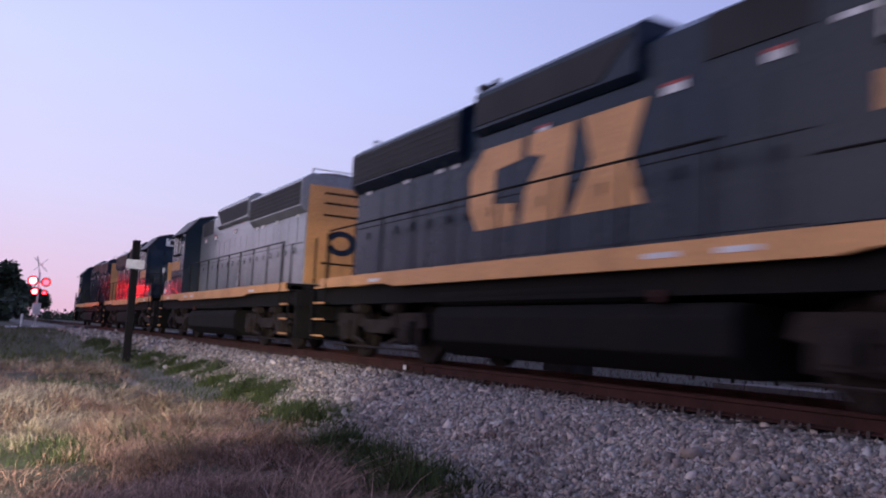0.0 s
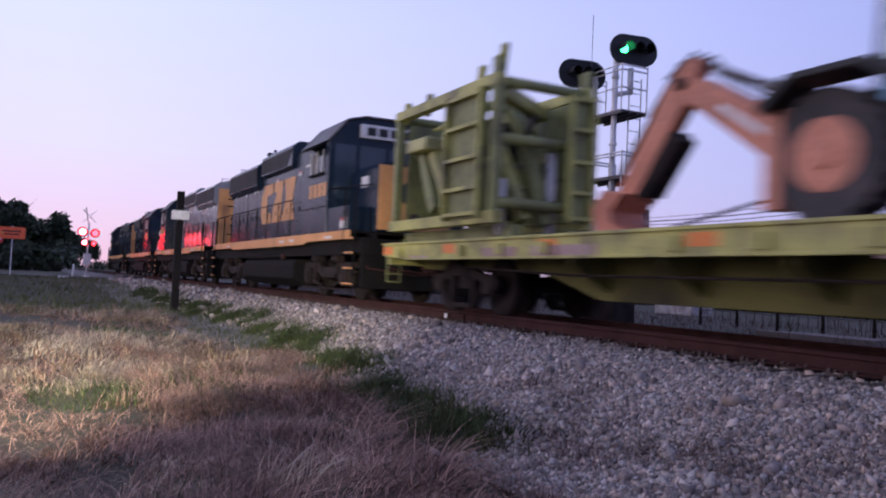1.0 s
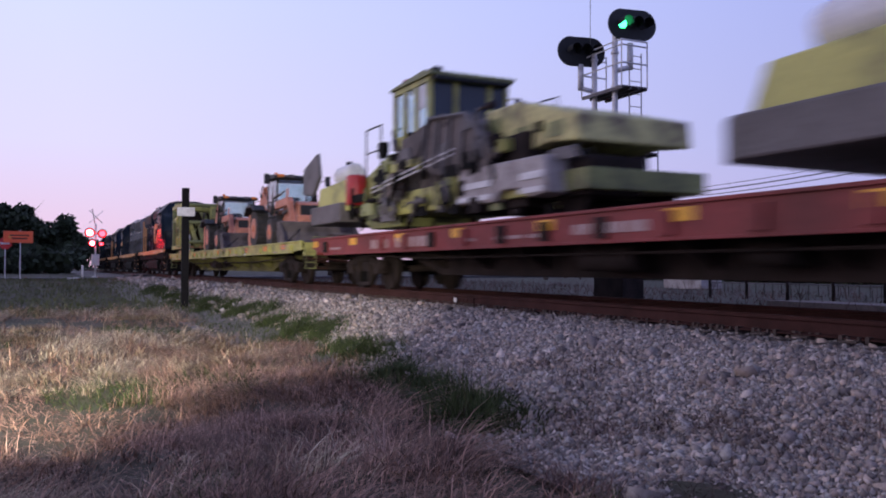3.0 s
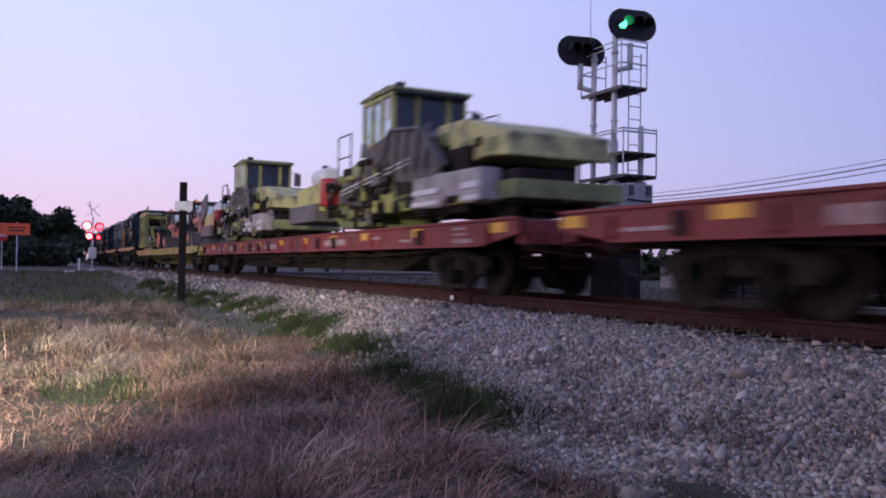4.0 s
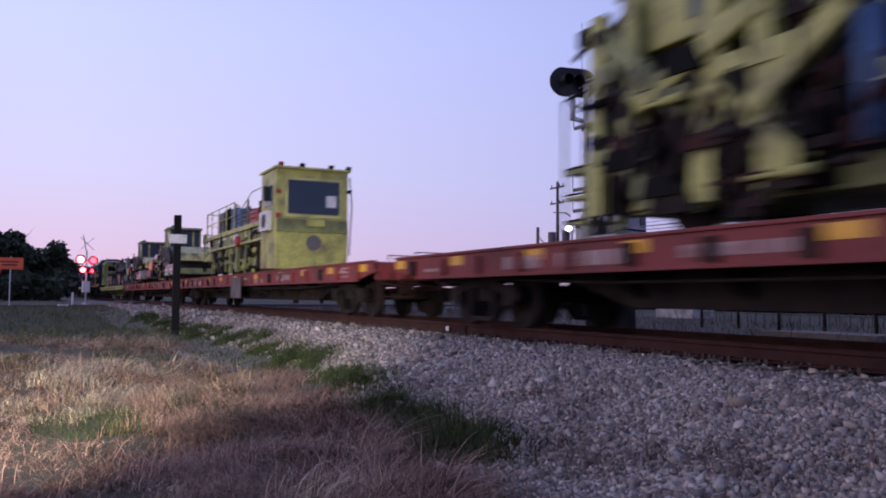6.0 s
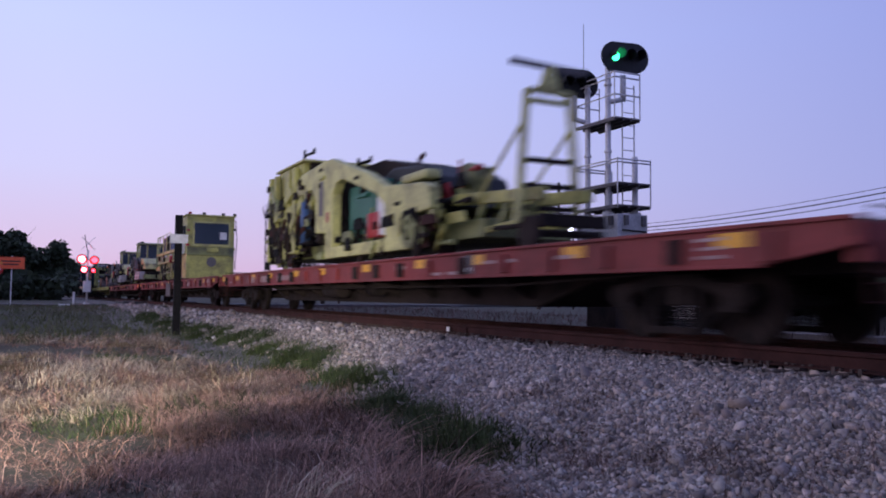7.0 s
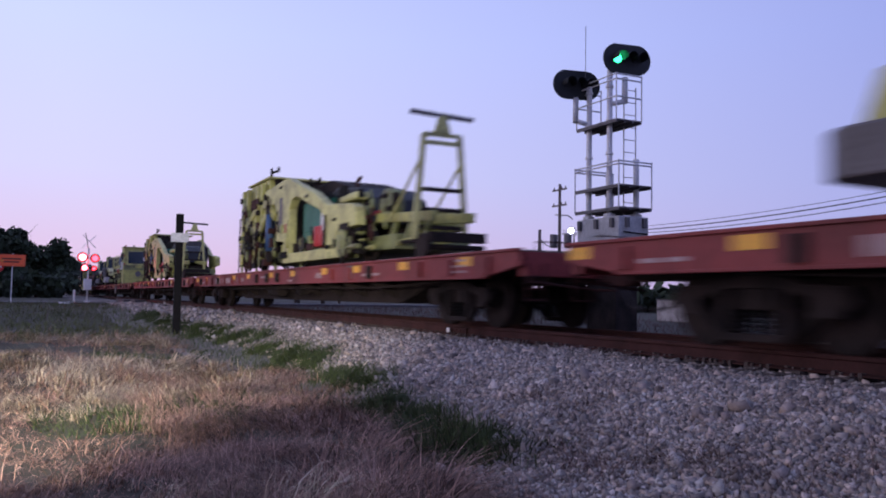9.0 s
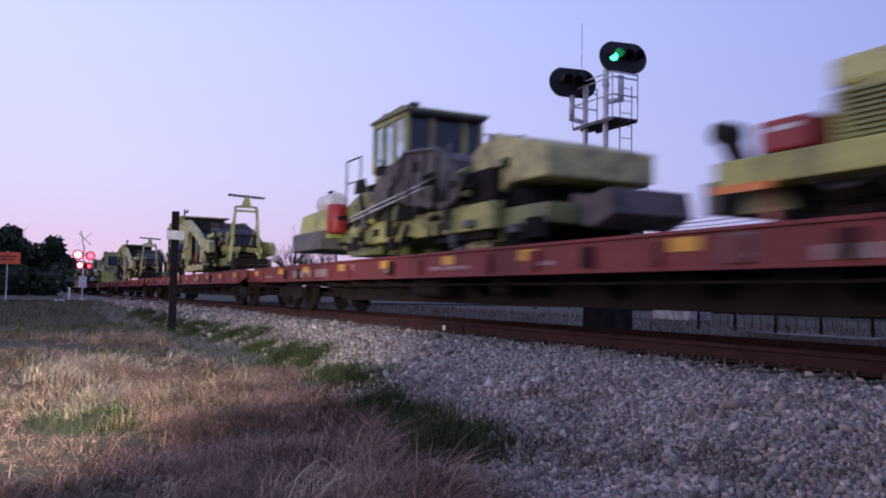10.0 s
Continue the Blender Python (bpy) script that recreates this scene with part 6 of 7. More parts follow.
def tamper(y, seed, mast=-14.9):
    T = on_train("tamping_machine", y, DECK, "lime green tamping machine with sloping beam and tall rear mast", "track machine", "tamping machines")
    # front ladder rail
    for x in (-1.2, 1.2):
        part("front_rail", tube(B(), [(x, 0.02, 0.05), (x, 0.02, 1.95), (x, -0.45, 1.98), (x, -0.45, 0.1)], 0.02), DARK, T)
    step = part("front_step", box(B(), -1.22, 1.22, -0.5, 0.0, 0.92, 0.98), LIME_DARK, T)
    for x in (-1.22, -0.7, 0.7, 1.16):
        part("step_hanger", box(B(), x, x + 0.06, -0.5, -0.42, 0.05, 0.919), LIME_DARK, step)
    for z in (0.25, 0.58):
        part("step_tread", box(B(), -1.2, -0.7, -0.45, 0.0, z, z + 0.04), LIME, step)
    part("head_lamp_arm", tube(B(), [(-0.9, -0.7, 2.6), (-1.0, -0.3, 2.72), (-1.0, 0.05, 2.55)], 0.04), DARK, T)
    part("head_lamp", box(B(), -1.15, -0.85, -0.45, -0.2, 2.62, 2.86), DARK, T, bevel=0.03)
    for z in (0.3, 0.65, 1.0):
        part("ladder_rung", tube(B(), [(-1.2, 0.0, z), (-1.2, -0.55, z)], 0.016), DARK, T)
    # front cab block: panels between uprights
    b = B()
    prism(b, [(-0.55, 0.35), (-0.55, 2.75), (-0.95, 2.96), (-3.9, 2.96), (-4.0, 0.35)], -0.95, 0.95)
    blk = part("front_cab", b, GRIME, T, bevel=0.03)
    part("cab_top", box(B(), -1.12, 1.0, -3.75, -1.25, 2.20, 2.96), LIME, blk, bevel=0.03)
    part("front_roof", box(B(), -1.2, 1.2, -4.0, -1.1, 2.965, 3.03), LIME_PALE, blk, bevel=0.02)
    for k, (yy, w, lean) in enumerate(((-0.75, 0.26, -0.1), (-1.6, 0.22, 0.15), (-2.6, 0.34, -0.25), (-3.5, 0.26, 0.1))):
        b = B()
        beam(b, (-1.24, yy, 0.3), (-1.24, yy + lean, 2.85), 0.14, w)
        part("upright", b, LIME, T, bevel=0.015)
    part("side_window", box(B(), -1.14, -1.122, -3.3, -2.3, 2.4, 2.85), WINDOW, blk)
    for k, (p, q) in enumerate((((-1.0, 2.5), (-2.4, 1.3)), ((-1.5, 1.5), (-3.4, 2.2)), ((-2.6, 1.6), (-3.9, 0.5)), ((-0.9, 1.2), (-1.9, 0.35)), ((-3.2, 1.1), (-4.4, 1.9)), ((-4.3, 2.3), (-5.3, 1.6)))):
        b = B()
        beam(b, (-1.28, *p), (-1.28, *q), 0.16, 0.26)
        part("work_arm", b, LIME if k % 3 else LIME_DARK, T, bevel=0.03)
        part("arm_pin", cyl(B(), (-1.42, *p), (-1.36, *p), 0.10, 12), GRIME, T)
    part("front_window", box(B(), -0.8, 0.8, -0.545, -0.53, 1.7, 2.6), WINDOW, blk)
    for yy in (-1.5, -2.2, -3.1):
        part("work_head", tube(B(), [(-1.3, yy, 1.6), (-1.3, yy - 0.15, 0.9), (-1.3, yy + 0.1, 0.25)], 0.09, 10), GRIME, T)
    part("blue_cylinder", cyl(cyl(B(), (-1.30, -4.65, 0.62), (-1.30, -4.65, 1.75), 0.13, 14), (-1.30, -4.65, 1.75), (-1.30, -4.65, 2.15), 0.05, 8), BLUEP, T, "blue hydraulic cylinder")
    part("roof_lamp_bar", tube(B(), [(-0.9, -3.1, 3.03), (-0.9, -3.1, 3.38), (-0.9, -3.15, 3.26), (-0.9, -4.0, 3.22), (-0.9, -4.0, 3.34)], 0.04), DARK, T)
    part("roof_lamp_bar", tube(B(), [(-0.9, -7.5, 2.22), (-0.9, -7.5, 2.5), (-0.9, -7.6, 2.40), (-0.9, -8.3, 2.36), (-0.9, -8.3, 2.46)], 0.04), DARK, T)
    # sloping main beams, one each side
    for x0, x1 in ((-1.36, -1.12), (1.12, 1.36)):
        b = B()
        prism(b, [(-3.9, 2.30), (-4.3, 2.50), (-6.3, 2.60), (-6.9, 2.58), (-7.3, 2.46), (-9.3, 1.92), (-10.3, 1.52), (-12.1, 1.38), (-12.4, 1.28), (-12.45, 0.86), (-11.1, 0.80), (-10.95, 0.20), (-10.35, 0.20), (-10.25, 1.14), (-9.8, 1.42), (-7.7, 1.98), (-7.25, 1.95), (-7.0, 1.7), (-6.95, 0.2), (-6.5, 0.2), (-6.45, 0.8), (-5.7, 0.85), (-5.6, 1.7), (-5.3, 2.0), (-3.9, 1.95)], x0, x1)
        beam_ob = part("main_beam", b, LIME_PALE if x0 < 0 else LIME, T, "stained lime sloping beam", bevel=0.03)
        if x0 < 0:
            part("grey_notice", box(B(), -1.366, -1.362, -6.3, -5.95, 1.25, 2.1), GREY, beam_ob)
            part("red_notice", box(B(), -1.366, -1.362, -6.75, -6.55, 1.05, 1.3), REDP, beam_ob)
            for yy, zz in ((-6.0, 2.42), (-8.6, 1.9), (-10.9, 1.1)):
                part("dark_plate", box(B(), -1.366, -1.362, yy - 0.22, yy + 0.1, zz - 0.05, zz + 0.03), DARK, beam_ob)
            part("hub_ring", cyl(cyl(B(), (-1.40, -11.55, 0.50), (-1.13, -11.55, 0.50), 0.32, 20), (-1.43, -11.55, 0.50), (-1.39, -11.55, 0.50), 0.14, 14), LIME_DARK, beam_ob)
    part("white_panel", box(B(), -1.30, -1.16, -10.2, -9.72, 0.55, 1.36), WHITE, T, "grubby white panel", bevel=0.02)
    part("side_tank", box(B(), -1.1, -0.76, -11.7, -10.5, 1.53, 1.72), LIME_PALE, T, bevel=0.06)
    b = B()
    prism(b, [(-4.6, 2.40), (-8.4, 2.40), (-10.6, 1.9), (-10.6, 0.6), (-4.6, 0.6)], -0.6, 1.0)
    part("machine_room", b, GRIME, T, bevel=0.02)
    part("engine", box(B(), -1.05, -0.3, -9.3, -7.3, 0.75, 1.85), TEAL, T, "dark green engine", bevel=0.08)
    part("engine_cover", box(B(), -1.08, -1.03, -9.0, -7.6, 1.0, 1.6), TEAL, T, bevel=0.03)
    for yy, m, z1 in ((-9.35, REDP, 1.05), (-9.75, REDP, 1.05), (-10.2, WHITE, 1.45), (-10.7, WHITE, 1.25)):
        part("canister", cyl(B(), (-1.2, yy, 0.52), (-1.2, yy, z1), 0.15, 14), m, T, bevel=0.03)
    part("lower_beam", box(B(), -1.37, -1.13, -11.6, -6.5, 0.18, 0.44), LIME_PALE, T, bevel=0.02)
    b = B()
    prism(b, [(-11.2, 0.30), (-11.25, 0.78), (-11.9, 0.78), (-12.0, 0.30)], -1.26, -1.14)
    part("axle_guard", b, LIME_DARK, T, bevel=0.03)
    part("axle_hub", cyl(B(), (-1.36, -11.9, 0.45), (-1.3, -11.9, 0.45), 0.22, 16), LIME_DARK, T)
    rail_wheels(T, (-2.0, -11.9), 0.40)
    part("chassis", box(B(), -0.9, 0.9, -13.6, -1.0, 0.30, 0.62), LIME_DARK, T, bevel=0.02)
    fittings(T, seed, -6.4, -0.8, 0.2, 2.3, 66, (LIME, LIME_DARK, RUST, DARK, GRIME, GRIME), -1.44, 0.4)
    fittings(T, seed + 1, -5.4, -0.9, 0.15, 1.3, 30, (DARK, GRIME, RUST, DARK), -1.46, 0.15)
    fittings(T, seed + 3, -13.0, -6.6, 0.15, 1.0, 40, (LIME, LIME_DARK, DARK, GRIME, DARK, RUST), -1.42, 0.4)
    fittings(T, seed + 7, -12.6, -10.4, 0.15, 0.8, 14, (DARK, GRIME, DARK), -1.40, 0.1)
    fittings(T, seed + 4, -11.8, -7.2, 0.5, 1.9, 12, (TEAL, DARK, GRIME, DARK), -1.1, 0.15)
    hoses(T, seed, -5.6, -1.0, 0.8, 2.2, 20, -1.42)
    hoses(T, seed + 8, -11.5, -7.5, 0.5, 1.0, 10, -1.25)
    # engine hood and fan at the rear
    b = B()
    prism(b, [(-8.3, 1.85), (-9.3, 2.08), (-10.9, 1.92), (-11.6, 1.6), (-11.9, 1.0), (-9.6, 1.0)], -0.75, 0.75)
    part("engine_hood", b, BLACK, T, "black engine hood", bevel=0.05)
    part("exhaust", tube(B(), [(-0.4, -9.9, 2.0), (-0.4, -9.9, 2.2), (-0.4, -10.1, 2.28)], 0.05, 8), RUST, T)
    part("cable_reel", cyl(cyl(B(), (-0.75, -12.65, 1.32), (-0.45, -12.65, 1.32), 0.38, 22), (-0.8, -12.65, 1.32), (-0.4, -12.65, 1.32), 0.12, 10), LIME_DARK, T, "round cable reel", bevel=0.03)
    fittings(T, seed + 6, -13.2, -10.6, 0.9, 1.55, 18, (DARK, GRIME, LIME_DARK, REDP), -0.98, 0.3)
    # tail beams
    for x in (-0.80, 0.05):
        b = B()
        beam(b, (x, -12.4, 1.04), (x, -15.25, 0.86), 0.14, 0.20)
        part("tail_beam", b, LIME, T, bevel=0.015)
        b = B()
        beam(b, (x, -12.4, 0.35), (x, -15.0, 0.50), 0.10, 0.10)
        part("tail_strut", b, LIME, T, bevel=0.01)
    for k in range(3):
        b = B()
        beam(b, (-0.80, -13.1 - k * 0.85, 0.45), (-0.80, -13.5 - k * 0.85, 0.95), 0.08, 0.10)
        part("tail_brace", b, LIME_DARK, T)
    part("tail_axle", cyl(cyl(B(), (-1.0, -15.1, 0.27), (0.4, -15.1, 0.27), 0.06, 8), (-1.0, -15.1, 0.27), (-0.89, -15.1, 0.27), 0.26, 16), GRIME, T)
    part("tail_cross_bar", tube(B(), [(-0.9, -13.9, 0.42), (-0.9, -15.3, 0.38)], 0.04, 8), GRIME, T)
    part("tail_end", box(B(), -0.95, 0.3, -15.4, -15.28, 0.35, 0.55), GRIME, T, bevel=0.02)
    # goal-post mast with a T on top
    MA = pose(-0.48, mast, -0.08)
    for x in (-0.46, 0.46):
        b = B()
        beam(b, (x * 1.22, 0, 0.5), (x * 0.86, 0, 2.60), 0.10, 0.10)
        part("mast_leg", b, LIME_PALE, T, bevel=0.008, at=MA)
        part("mast_stay", tube(B(), [(x, 0, 2.1), (x, 1.5, 1.0)], 0.03), LIME_PALE, T, at=MA)
    for z in (0.75, 1.10, 1.50, 2.44, 2.60):
        b = B()
        beam(b, (-0.58 + 0.07 * z, 0, z), (0.58 - 0.07 * z, 0, z), 0.08, 0.07)
        part("mast_bar", b, LIME_PALE if z > 2 else GRIME, T, at=MA)
    b = B()
    beam(b, (0, 0, 2.60), (0, 0, 2.98), 0.10, 0.16)
    prism(b, [(-0.18, 2.64), (0.18, 2.64), (0.08, 2.96), (-0.08, 2.96)], -0.06, 0.02, "y")
    part("mast_head", b, LIME_PALE, T, at=MA)
    b = B()
    beam(b, (-0.70, 0, 3.02), (0.70, 0, 2.97), 0.09, 0.05)
    part("mast_t_bar", b, GREY, T, at=MA)
    return T


tamper(0.9, 5)
tamper(-28.2, 55)


def gantry(y):
    """A welded frame of olive-lime beams and ribbed panels."""
    G = on_train("track_frame", y, DECK, "olive-lime welded steel frame with ribbed panels on the flat car", "track machine")
    for yy in (-0.1, -3.95):
        for x in (-1.25, 0.45):
            part("post", box(B(), x - 0.08, x + 0.08, yy - 0.08, yy + 0.08, 0.25, 2.62 if yy > -1 else 2.9), LIME_DARK, G, bevel=0.012)
    for x in (-1.25, 0.45):
        part("top_beam", box(B(), x - 0.09, x + 0.09, -4.05, 0.0, 2.45, 2.63), LIME, G, bevel=0.012)
        part("bottom_beam", box(B(), x - 0.10, x + 0.10, -4.1, 0.1, 0.26, 0.46), LIME, G, bevel=0.012)
    for yy, z in ((-0.1, 2.50), (-2.3, 2.50), (-3.95, 2.52), (-3.95, 1.62), (-3.95, 0.6)):
        part("cross_tube", cyl(B(), (-1.25, yy, z), (0.45, yy, z), 0.09, 12), LIME_DARK, G)
    part("back_panel", box(B(), -1.1, 0.4, -0.22, -0.16, 0.5, 2.4), LIME_DARK, G)
    part("far_panel", box(B(), 0.30, 0.36, -3.8, -0.3, 0.4, 2.4), LIME_DARK, G)
    part("inner_panel", box(B(), -0.9, 0.3, -2.05, -2.0, 0.5, 2.3), GRIME, G)
    p = part("ribbed_panel", box(B(), -1.36, -1.31, -3.75, -2.5, 0.35, 2.45), LIME_DARK, G, bevel=0.008)
    for z in (0.4, 0.82, 1.32, 1.85, 2.35):
        part("rib", box(B(), -1.46, -1.363, -3.69, -2.56, z, z + 0.06), LIME, p)
    for yy in (-3.75, -2.56):
        part("flange", box(B(), -1.47, -1.363, yy, yy + 0.057, 0.35, 2.45), LIME, p)
    p = part("ribbed_panel", box(B(), 0.0, 0.48, -4.10, -4.05, 0.35, 2.45), LIME_DARK, G, bevel=0.008)
    for z in (0.4, 0.82, 1.32, 1.85, 2.35):
        part("rib", box(B(), 0.06, 0.42, -4.20, -4.103, z, z + 0.06), LIME, p)
    for x in (0.0, 0.425):
        part("flange", box(B(), x, x + 0.055, -4.21, -4.103, 0.35, 2.45), LIME, p)
    for a, e, m in (((-1.0, -0.7, 1.9), (-1.1, -1.6, 0.6), LIME_DARK), ((-1.0, -1.2, 1.75), (-1.05, -2.1, 0.7), LIME), ((-0.9, -3.4, 1.55), (-0.6, -3.8, 0.35), LIME), ((-0.5, -3.6, 1.7), (-0.2, -3.8, 0.3), LIME_DARK), ((-1.1, -3.8, 2.4), (0.2, -3.0, 2.3), LIME), ((-0.2, -2.6, 2.4), (0.1, -3.4, 1.2), LIME_DARK)):
        b = B()
        beam(b, a, e, 0.22, 0.24)
        part("strut", b, m, G, bevel=0.015)
    part("hook_block", box(B(), -1.3, -0.7, -1.4, -0.5, 1.75, 2.0), LIME_PALE, G, bevel=0.04)
    part("cylinder", cyl(B(), (-1.0, -3.75, 0.1), (-1.0, -3.75, 1.0), 0.07, 12), SILVER, G)
    part("cylinder", cyl(B(), (-0.1, -3.8, 0.1), (-0.1, -3.8, 1.5), 0.07, 12), SILVER, G)
    for yy, z in ((-3.9, 3.1), (-3.2, 2.9), (-1.2, 2.8), (-0.2, 2.8)):
        b = B()
        beam(b, (-1.2, yy, 2.4), (-1.2, yy - 0.12, z), 0.10, 0.12)
        part("lug", b, LIME, G)
    for x in (-0.9, 0.2):
        part("skid", box(B(), x - 0.1, x + 0.1, -4.1, 0.0, 0.005, 0.25), LIME_DARK, G, bevel=0.01)
    fittings(G, 15, -2.2, -0.4, 0.5, 2.3, 12, (LIME, LIME_DARK, GRIME), -1.1, 0.8)
    fittings(G, 16, -3.9, -2.2, 0.3, 2.2, 14, (LIME, LIME_DARK, GRIME, GREY), -1.0, 1.0)
    return G


gantry(88.5)


def backhoe(y, reach=1.0):
    """Tractor with loader bucket towards the rear of the train and folded digging arm ahead."""
    H = on_train("backhoe_loader", y, DECK, "orange backhoe loader with dark cab and large tyres", "backhoe", "backhoe loaders")
    for yy, r, w in ((4.50, 0.64, 0.42), (2.42, 0.44, 0.34)):
        for s in (-1, 1):
            x = s * 0.92
            ring = []
            for k in range(22):
                for q, rr in ((-0.34, 0.955), (-0.22, 1.0), (0.22, 1.0), (0.34, 0.955)):
                    a = 2 * math.pi * (k + q) / 22
                    ring.append((yy + math.cos(a) * r * rr, r + math.sin(a) * r * rr))
            b = prism(B(), ring, x - w / 2, x + w / 2)
            tyre = part("tyre", b, RUBBER, H)
            b = B()
            cyl(b, (x + s * (w / 2 - 0.02), yy, r), (x + s * (w / 2 + 0.012), yy, r), r * 0.56, 22)
            cyl(b, (x + s * (w / 2), yy, r), (x + s * (w / 2 + 0.05), yy, r), r * 0.22, 12)
            part("wheel_rim", b, ORANGE, tyre, "orange wheel rim", bevel=0.01)
    part("chassis", box(B(), -0.5, 0.5, 1.05, 5.0, 0.50, 0.95), ORANGE, H, bevel=0.04)
    b = B()
    prism(b, [(1.15, 0.85), (1.15, 1.30), (1.5, 1.40), (2.97, 1.46), (2.97, 0.85)], -0.48, 0.48)
    bonnet = part("bonnet", b, ORANGE, H, bevel=0.05)
    for x in (-0.487, 0.481):
        part("bonnet_vent", box(B(), x, x + 0.006, 1.5, 2.2, 1.05, 1.30), BLACK, bonnet)
        part("bonnet_stripe", box(B(), x, x + 0.006, 1.5, 2.4, 1.30, 1.36), WHITE, bonnet)
    part("front_grille", box(B(), -0.42, 0.42, 1.12, 1.148, 0.90, 1.26), BLACK, H)
    for s in (-1, 1):
        b = B()
        prism(b, [(3.60, 1.22), (3.95, 1.42), (4.8, 1.42), (5.18, 1.16), (5.10, 1.08), (4.75, 1.34), (4.0, 1.34), (3.68, 1.15)], s * 1.1 - 0.24, s * 1.1 + 0.2)
        part("mudguard", b, BLACK, H, bevel=0.02)
        b = B()
        prism(b, [(2.95, 1.22), (2.95, 1.48), (1.38, 1.52), (1.15, 1.38), (0.78, 0.50), (0.96, 0.40), (1.34, 1.16), (1.52, 1.27)], s * 0.70 - 0.07, s * 0.70 + 0.07)
        part("loader_arm", b, ORANGE, H, bevel=0.02)
        b = B()
        prism(b, [(1.46, 1.44), (1.42, 1.74), (1.32, 1.80), (1.22, 1.72), (1.26, 1.42)], s * 0.70 - 0.10, s * 0.70 - 0.075)
        prism(b, [(1.30, 1.70), (1.22, 1.64), (0.74, 0.68), (0.84, 0.62)], s * 0.70 - 0.13, s * 0.70 - 0.105)
        part("loader_linkage", b, ORANGE, H, bevel=0.012)
        part("loader_cylinder", cyl(cyl(B(), (s * 0.58, 2.6, 1.05), (s * 0.58, 1.8, 1.20), 0.06, 10), (s * 0.58, 1.8, 1.20), (s * 0.58, 1.25, 1.35), 0.035, 8), GREY, H)
        part("tilt_cylinder", cyl(cyl(B(), (s * 0.86, 2.7, 1.58), (s * 0.86, 1.9, 1.64), 0.045, 10), (s * 0.86, 1.9, 1.64), (s * 0.86, 1.34, 1.70), 0.025, 8), GREY, H)
        part("foot_step", box(B(), min(s * 0.6, s * 1.05), max(s * 0.6, s * 1.05), 2.4, 3.1, 0.55, 0.62), BLACK, H)
        part("stabiliser", box(B(), s * 1.05 - 0.1, s * 1.05 + 0.1, 5.0, 5.2, 0.15, 1.35), ORANGE, H, bevel=0.02)
    # bucket: curved shell
    b = B()
    prism(b, [(0.86, 0.66), (0.78, 0.72), (0.70, 0.70), (0.78, 0.40), (0.70, 0.14), (0.02, 0.06), (0.02, 0.02), (0.84, 0.03), (0.92, 0.30)], -1.18, 1.18)
    part("loader_bucket", b, MUD, H, "mud-caked loader bucket", bevel=0.015)
    for s in (-1, 1):
        b = B()
        prism(b, [(0.86, 0.66), (0.70, 0.70), (0.30, 0.42), (0.02, 0.06), (0.02, 0.02), (0.84, 0.03), (0.92, 0.30)], s * 1.2 - 0.02, s * 1.2 + 0.02)
        part("bucket_side", b, MUD, H)
    # cab: posts, panes, dark roof
    cab = part("cab_floor", box(B(), -0.72, 0.72, 2.98, 4.35, 0.85, 1.05), BLACK, H, bevel=0.02)
    for x in (-0.70, 0.70):
        for yy in (3.03, 3.62, 4.28):
            b = B()
            beam(b, (x, yy, 1.03), (x * 0.94, yy + (0.08 if yy < 3.5 else -0.06), 2.28), 0.06, 0.07)
            part("cab_post", b, BLACK, cab)
        part("side_pane", box(B(), x * 0.985 - 0.006, x * 0.985 + 0.006, 3.10, 4.22, 1.08, 2.23), WINDOW_L, cab)
        part("door_bar", box(B(), x * 0.985 - 0.02, x * 0.985 + 0.02, 3.08, 4.25, 1.50, 1.54), BLACK, cab)
    part("rear_pane", box(B(), -0.62, 0.62, 3.01, 3.025, 1.52, 2.23), WINDOW_L, cab)
    part("front_pane", box(B(), -0.62, 0.62, 4.26, 4.275, 1.08, 2.23), WINDOW_L, cab)
    b = B()
    prism(b, [(2.84, 2.26), (2.88, 2.37), (3.3, 2.43), (4.1, 2.43), (4.42, 2.36), (4.47, 2.26)], -0.80, 0.80)
    part("cab_roof", b, BLACK, cab, bevel=0.03)
    for x in (-0.6, -0.25, 0.25, 0.6):
        part("work_lamp", box(B(), x - 0.1, x + 0.1, 2.79, 2.88, 2.30, 2.40), GREY if abs(x) < 0.5 else REFL_O, cab, bevel=0.015)
    part("beacon", cyl(B(), (-0.5, 3.9, 2.43), (-0.5, 3.9, 2.56), 0.06, 10), REFL_O, cab)
    for s in (-1, 1):
        b = B()
        tube(b, [(s * 0.72, 3.05, 2.18), (s * 1.05, 2.95, 2.28)], 0.015)
        box(b, s * 1.05 - 0.09, s * 1.05 + 0.09, 2.92, 2.96, 2.06, 2.40)
        part("mirror", b, BLACK, cab)
    part("seat", box(B(), -0.25, 0.25, 3.5, 3.95, 1.055, 1.70), BLACK, cab, bevel=0.05)
    part("steering_post", tube(B(), [(0, 3.15, 1.05), (0, 3.3, 1.6)], 0.05), BLACK, cab)
    part("exhaust", cyl(B(), (0.36, 2.3, 1.4), (0.36, 2.3, 2.05), 0.05, 10), BLACK, H)
    # digging arm
    part("swing_post", box(B(), -0.25, 0.25, 4.95, 5.3, 0.55, 1.35), ORANGE, H, bevel=0.03)
    b = B()
    def far(u):
        return 5.1 + (u - 5.1) * reach
    prism(b, [(far(u), w) for u, w in ((5.05, 0.60), (5.05, 0.95), (5.55, 1.20), (6.75, 1.98), (7.15, 2.16), (7.38, 2.06), (7.30, 1.85), (6.95, 1.66), (6.0, 0.92), (5.45, 0.56))], -0.15, 0.15)
    boom = part("boom", b, ORANGE, H, bevel=0.025)
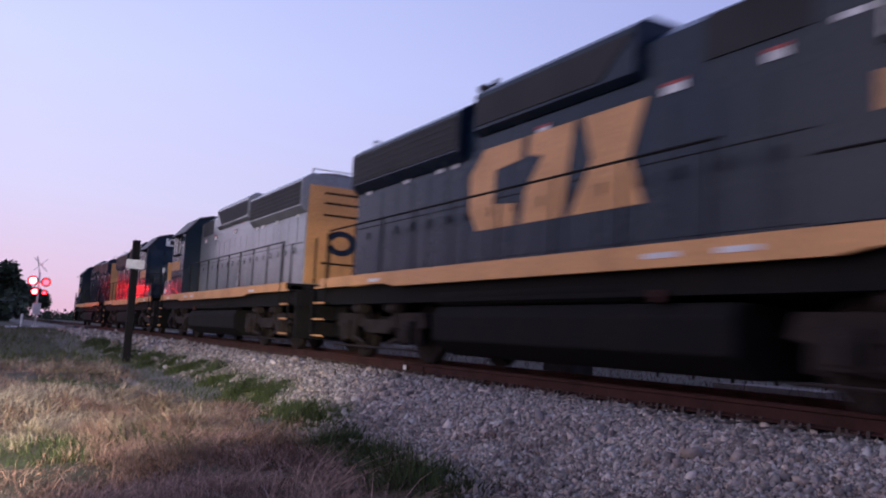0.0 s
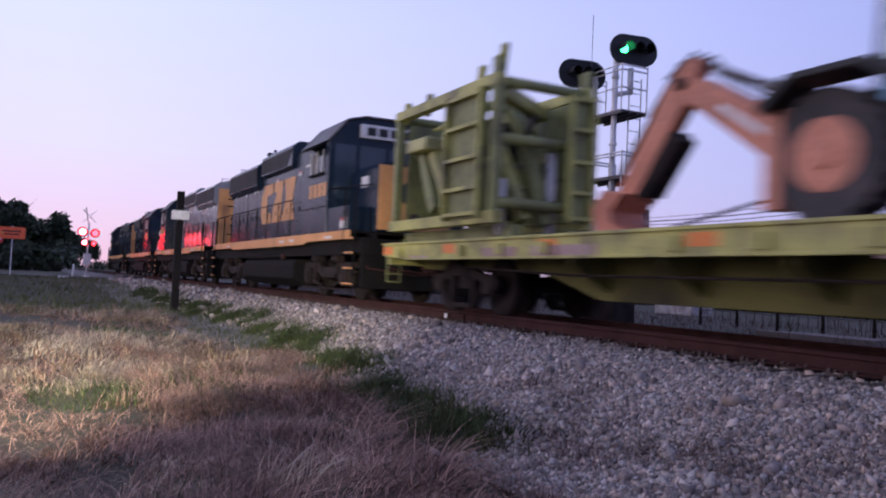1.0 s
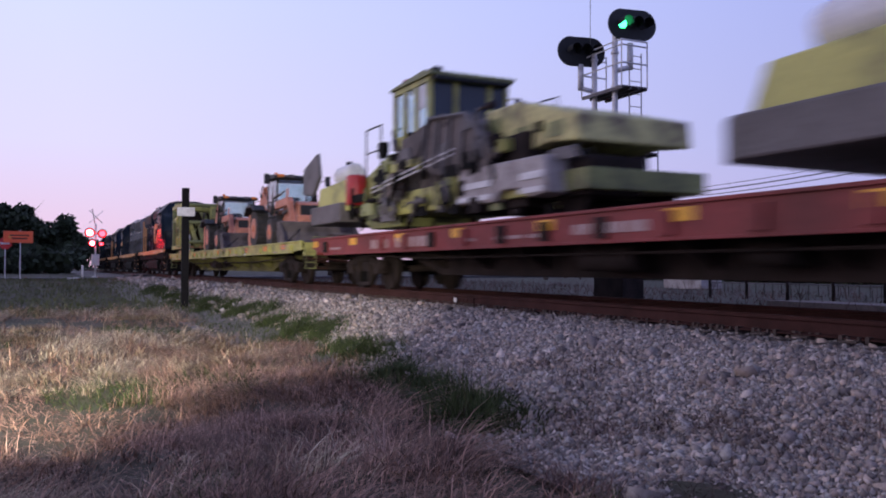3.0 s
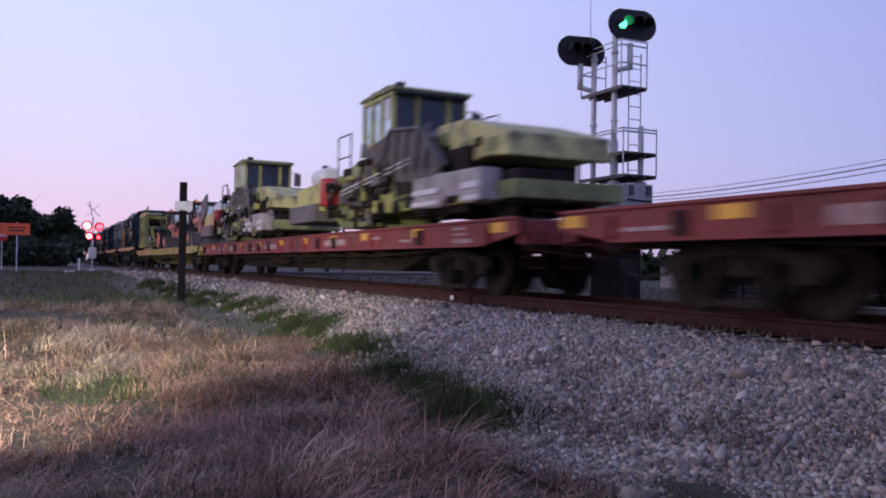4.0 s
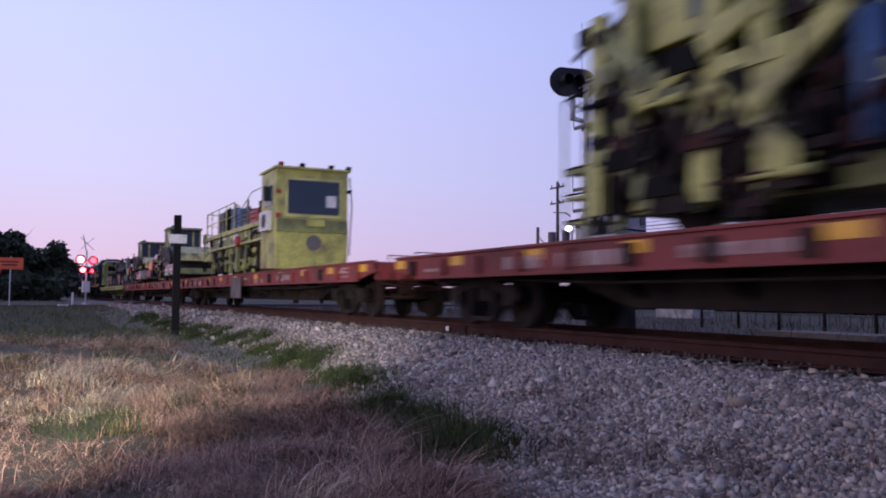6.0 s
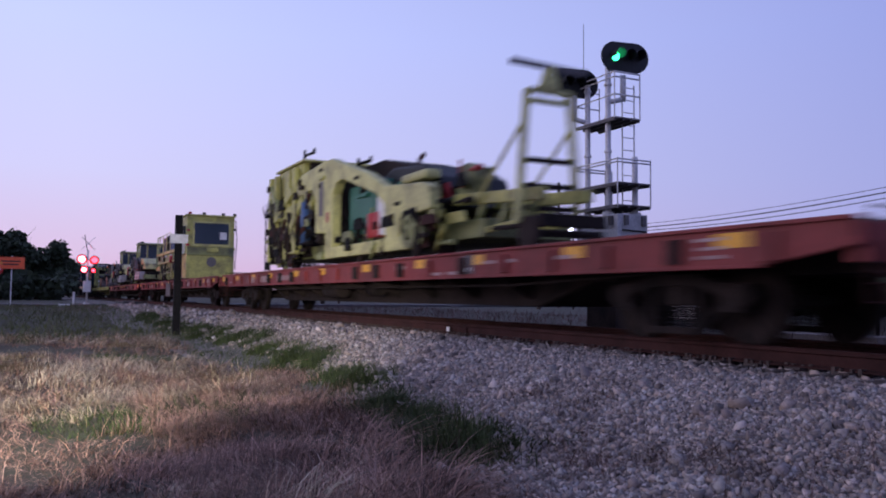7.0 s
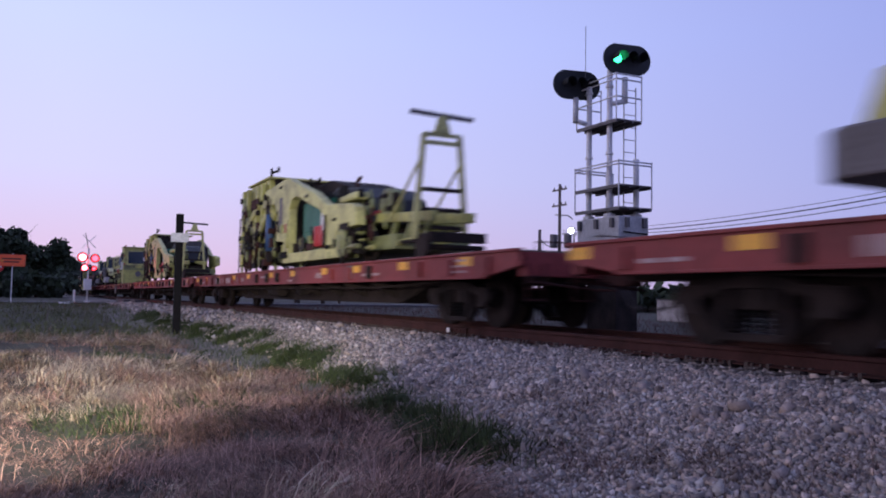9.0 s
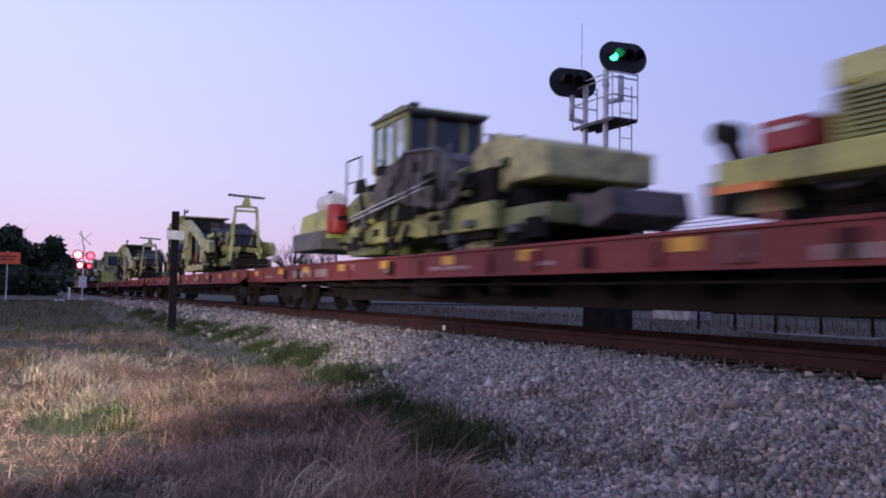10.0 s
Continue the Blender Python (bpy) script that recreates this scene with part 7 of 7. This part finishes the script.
    part("boom_cylinder", cyl(cyl(B(), (0, far(5.3), 1.30), (0, far(6.1), 1.82), 0.07, 10), (0, far(6.1), 1.82), (0, far(6.9), 2.25), 0.04, 8), GREY, boom)
    part("boom_plate", prism(B(), [(far(5.5), 0.92), (far(6.6), 1.68), (far(6.62), 1.60), (far(5.6), 0.88)], -0.156, -0.151), WHITE, boom)
    part("pivot", cyl(B(), (-0.20, far(7.2), 2.04), (0.20, far(7.2), 2.04), 0.09, 12), GRIME, boom)
    b = B()
    prism(b, [(far(u), w) for u, w in ((6.95, 2.34), (7.20, 2.40), (7.50, 2.06), (8.34, 0.72), (8.28, 0.50), (8.06, 0.52), (7.45, 1.42), (7.08, 1.93))], -0.12, 0.12)
    dipper = part("dipper", b, ORANGE, boom, "orange dipper arm", bevel=0.02)
    part("dipper_cylinder", cyl(cyl(B(), (0, far(7.32), 2.36), (0, far(7.85), 1.72), 0.07, 10), (0, far(7.85), 1.72), (0, far(8.40), 1.00), 0.04, 8), BLACK, dipper)
    part("dipper_guard", prism(B(), [(far(7.35), 1.45), (far(7.22), 1.30), (far(7.75), 0.60), (far(7.95), 0.62)], -0.16, 0.16), GRIME, dipper)
    b = B()
    prism(b, [(far(u), w) for u, w in ((8.00, 0.66), (8.40, 0.74), (8.62, 0.46), (8.52, 0.14), (8.10, 0.04), (7.86, 0.10), (8.18, 0.24), (8.24, 0.42))], -0.33, 0.33)
    part("digging_bucket", b, ORANGE, boom, "rusty orange digging bucket", bevel=0.02)
    for k in range(4):
        part("bucket_tooth", box(B(), -0.30 + k * 0.18, -0.24 + k * 0.18, far(7.74), far(7.86) + 0.02, 0.05, 0.11), GREY, boom)
    for k in (-0.17, 0.0, 0.17):
        part("hose", tube(B(), [(k, far(5.2), 1.2), (k, far(5.9), 1.62 + k * 0.3), (k, far(6.7), 2.08), (k, far(7.0), 2.42), (k, far(7.45), 2.16)], 0.016, 5), RUBBER, boom)
    # stay chain to the deck
    for a, e in (((-0.5, 4.9, 0.5), (-1.3, 6.3, 0.02)), ((-0.5, 0.8, 0.5), (-1.3, -0.6, 0.02))):
        part("tie_chain", tube(B(), [a, e], 0.018, 5), DARK, H)
    return H


backhoe(74.15, 1.14)
backhoe(64.85, 1.12)


def tie_machine(y):
    """The last machine in view: long lime body with louvred hood, red box and front arm."""
    M = on_train("tie_machine", y, DECK, "lime green track machine with louvred hood and red box", "track machine")
    part("main_beam", box(B(), -1.30, 1.30, -7.0, -0.45, 0.42, 0.70), LIME, M, bevel=0.02)
    part("orange_edge", box(B(), -1.34, -1.302, -1.2, -0.45, 0.36, 0.44), REFL_O, M)
    b = B()
    prism(b, [(-1.75, 0.71), (-1.70, 1.18), (-2.1, 1.24), (-6.8, 1.26), (-6.8, 0.71)], -1.15, 1.15)
    hood = part("engine_hood", b, LIME, M, bevel=0.03)
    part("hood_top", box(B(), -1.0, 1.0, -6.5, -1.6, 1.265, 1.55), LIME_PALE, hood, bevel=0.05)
    for k in range(9):
        part("louvre", box(B(), -1.19, -1.152, -4.4, -1.85, 0.74 + k * 0.05, 0.76 + k * 0.05), LIME_DARK, hood)
    part("red_box", box(B(), -1.3, -0.6, -1.62, -1.0, 0.705, 1.02), REDP, M, "bright red tool box", bevel=0.03)
    part("red_box_mark", box(B(), -1.306, -1.302, -1.5, -1.15, 0.9, 0.95), WHITE, M)
    b = B()
    beam(b, (-0.9, -0.5, 0.6), (-0.9, -0.25, 1.08), 0.16, 0.2)
    cyl(b, (-1.05, -0.25, 1.08), (-0.75, -0.25, 1.08), 0.13, 12)
    part("front_arm", b, GRIME, M, bevel=0.02)
    part("front_plate", box(B(), -1.1, 1.1, -0.3, -0.1, 0.2, 0.55), GREY, M, bevel=0.02)
    rail_wheels(M, (-1.7, -5.8), 0.34)
    part("chassis", box(B(), -0.9, 0.9, -6.8, -0.6, 0.25, 0.545), DARK, M)
    fittings(M, 91, -6.5, -0.5, 0.12, 0.55, 16, (DARK, GRIME, LIME_DARK, ORANGE), -1.2, 0.4)
    hoses(M, 92, -6, -0.5, 0.5, 0.9, 6, -1.3)


tie_machine(-67.4)


# ---- what moves ----
def travel(t):
    return SPEED * (t - 5.5) + 0.0159 * (t - 5.5) ** 2


def motions():
    for ob, y, z, *turn in MOVING:
        walk(ob, [(t, pose(CX, y + travel(t), z, 0, 0, turn[0] if turn else 0)) for t in range(11)])
    for w, y, r in WHEELS:
        back = 1 if abs(w.parent.rotation_quaternion.z) > 0.5 else -1
        walk(w, [(k / FPS, pose(0, y, r, back * math.degrees(travel(k / FPS) / r) % 360, 0, 0)) for k in range(301)])


motions()
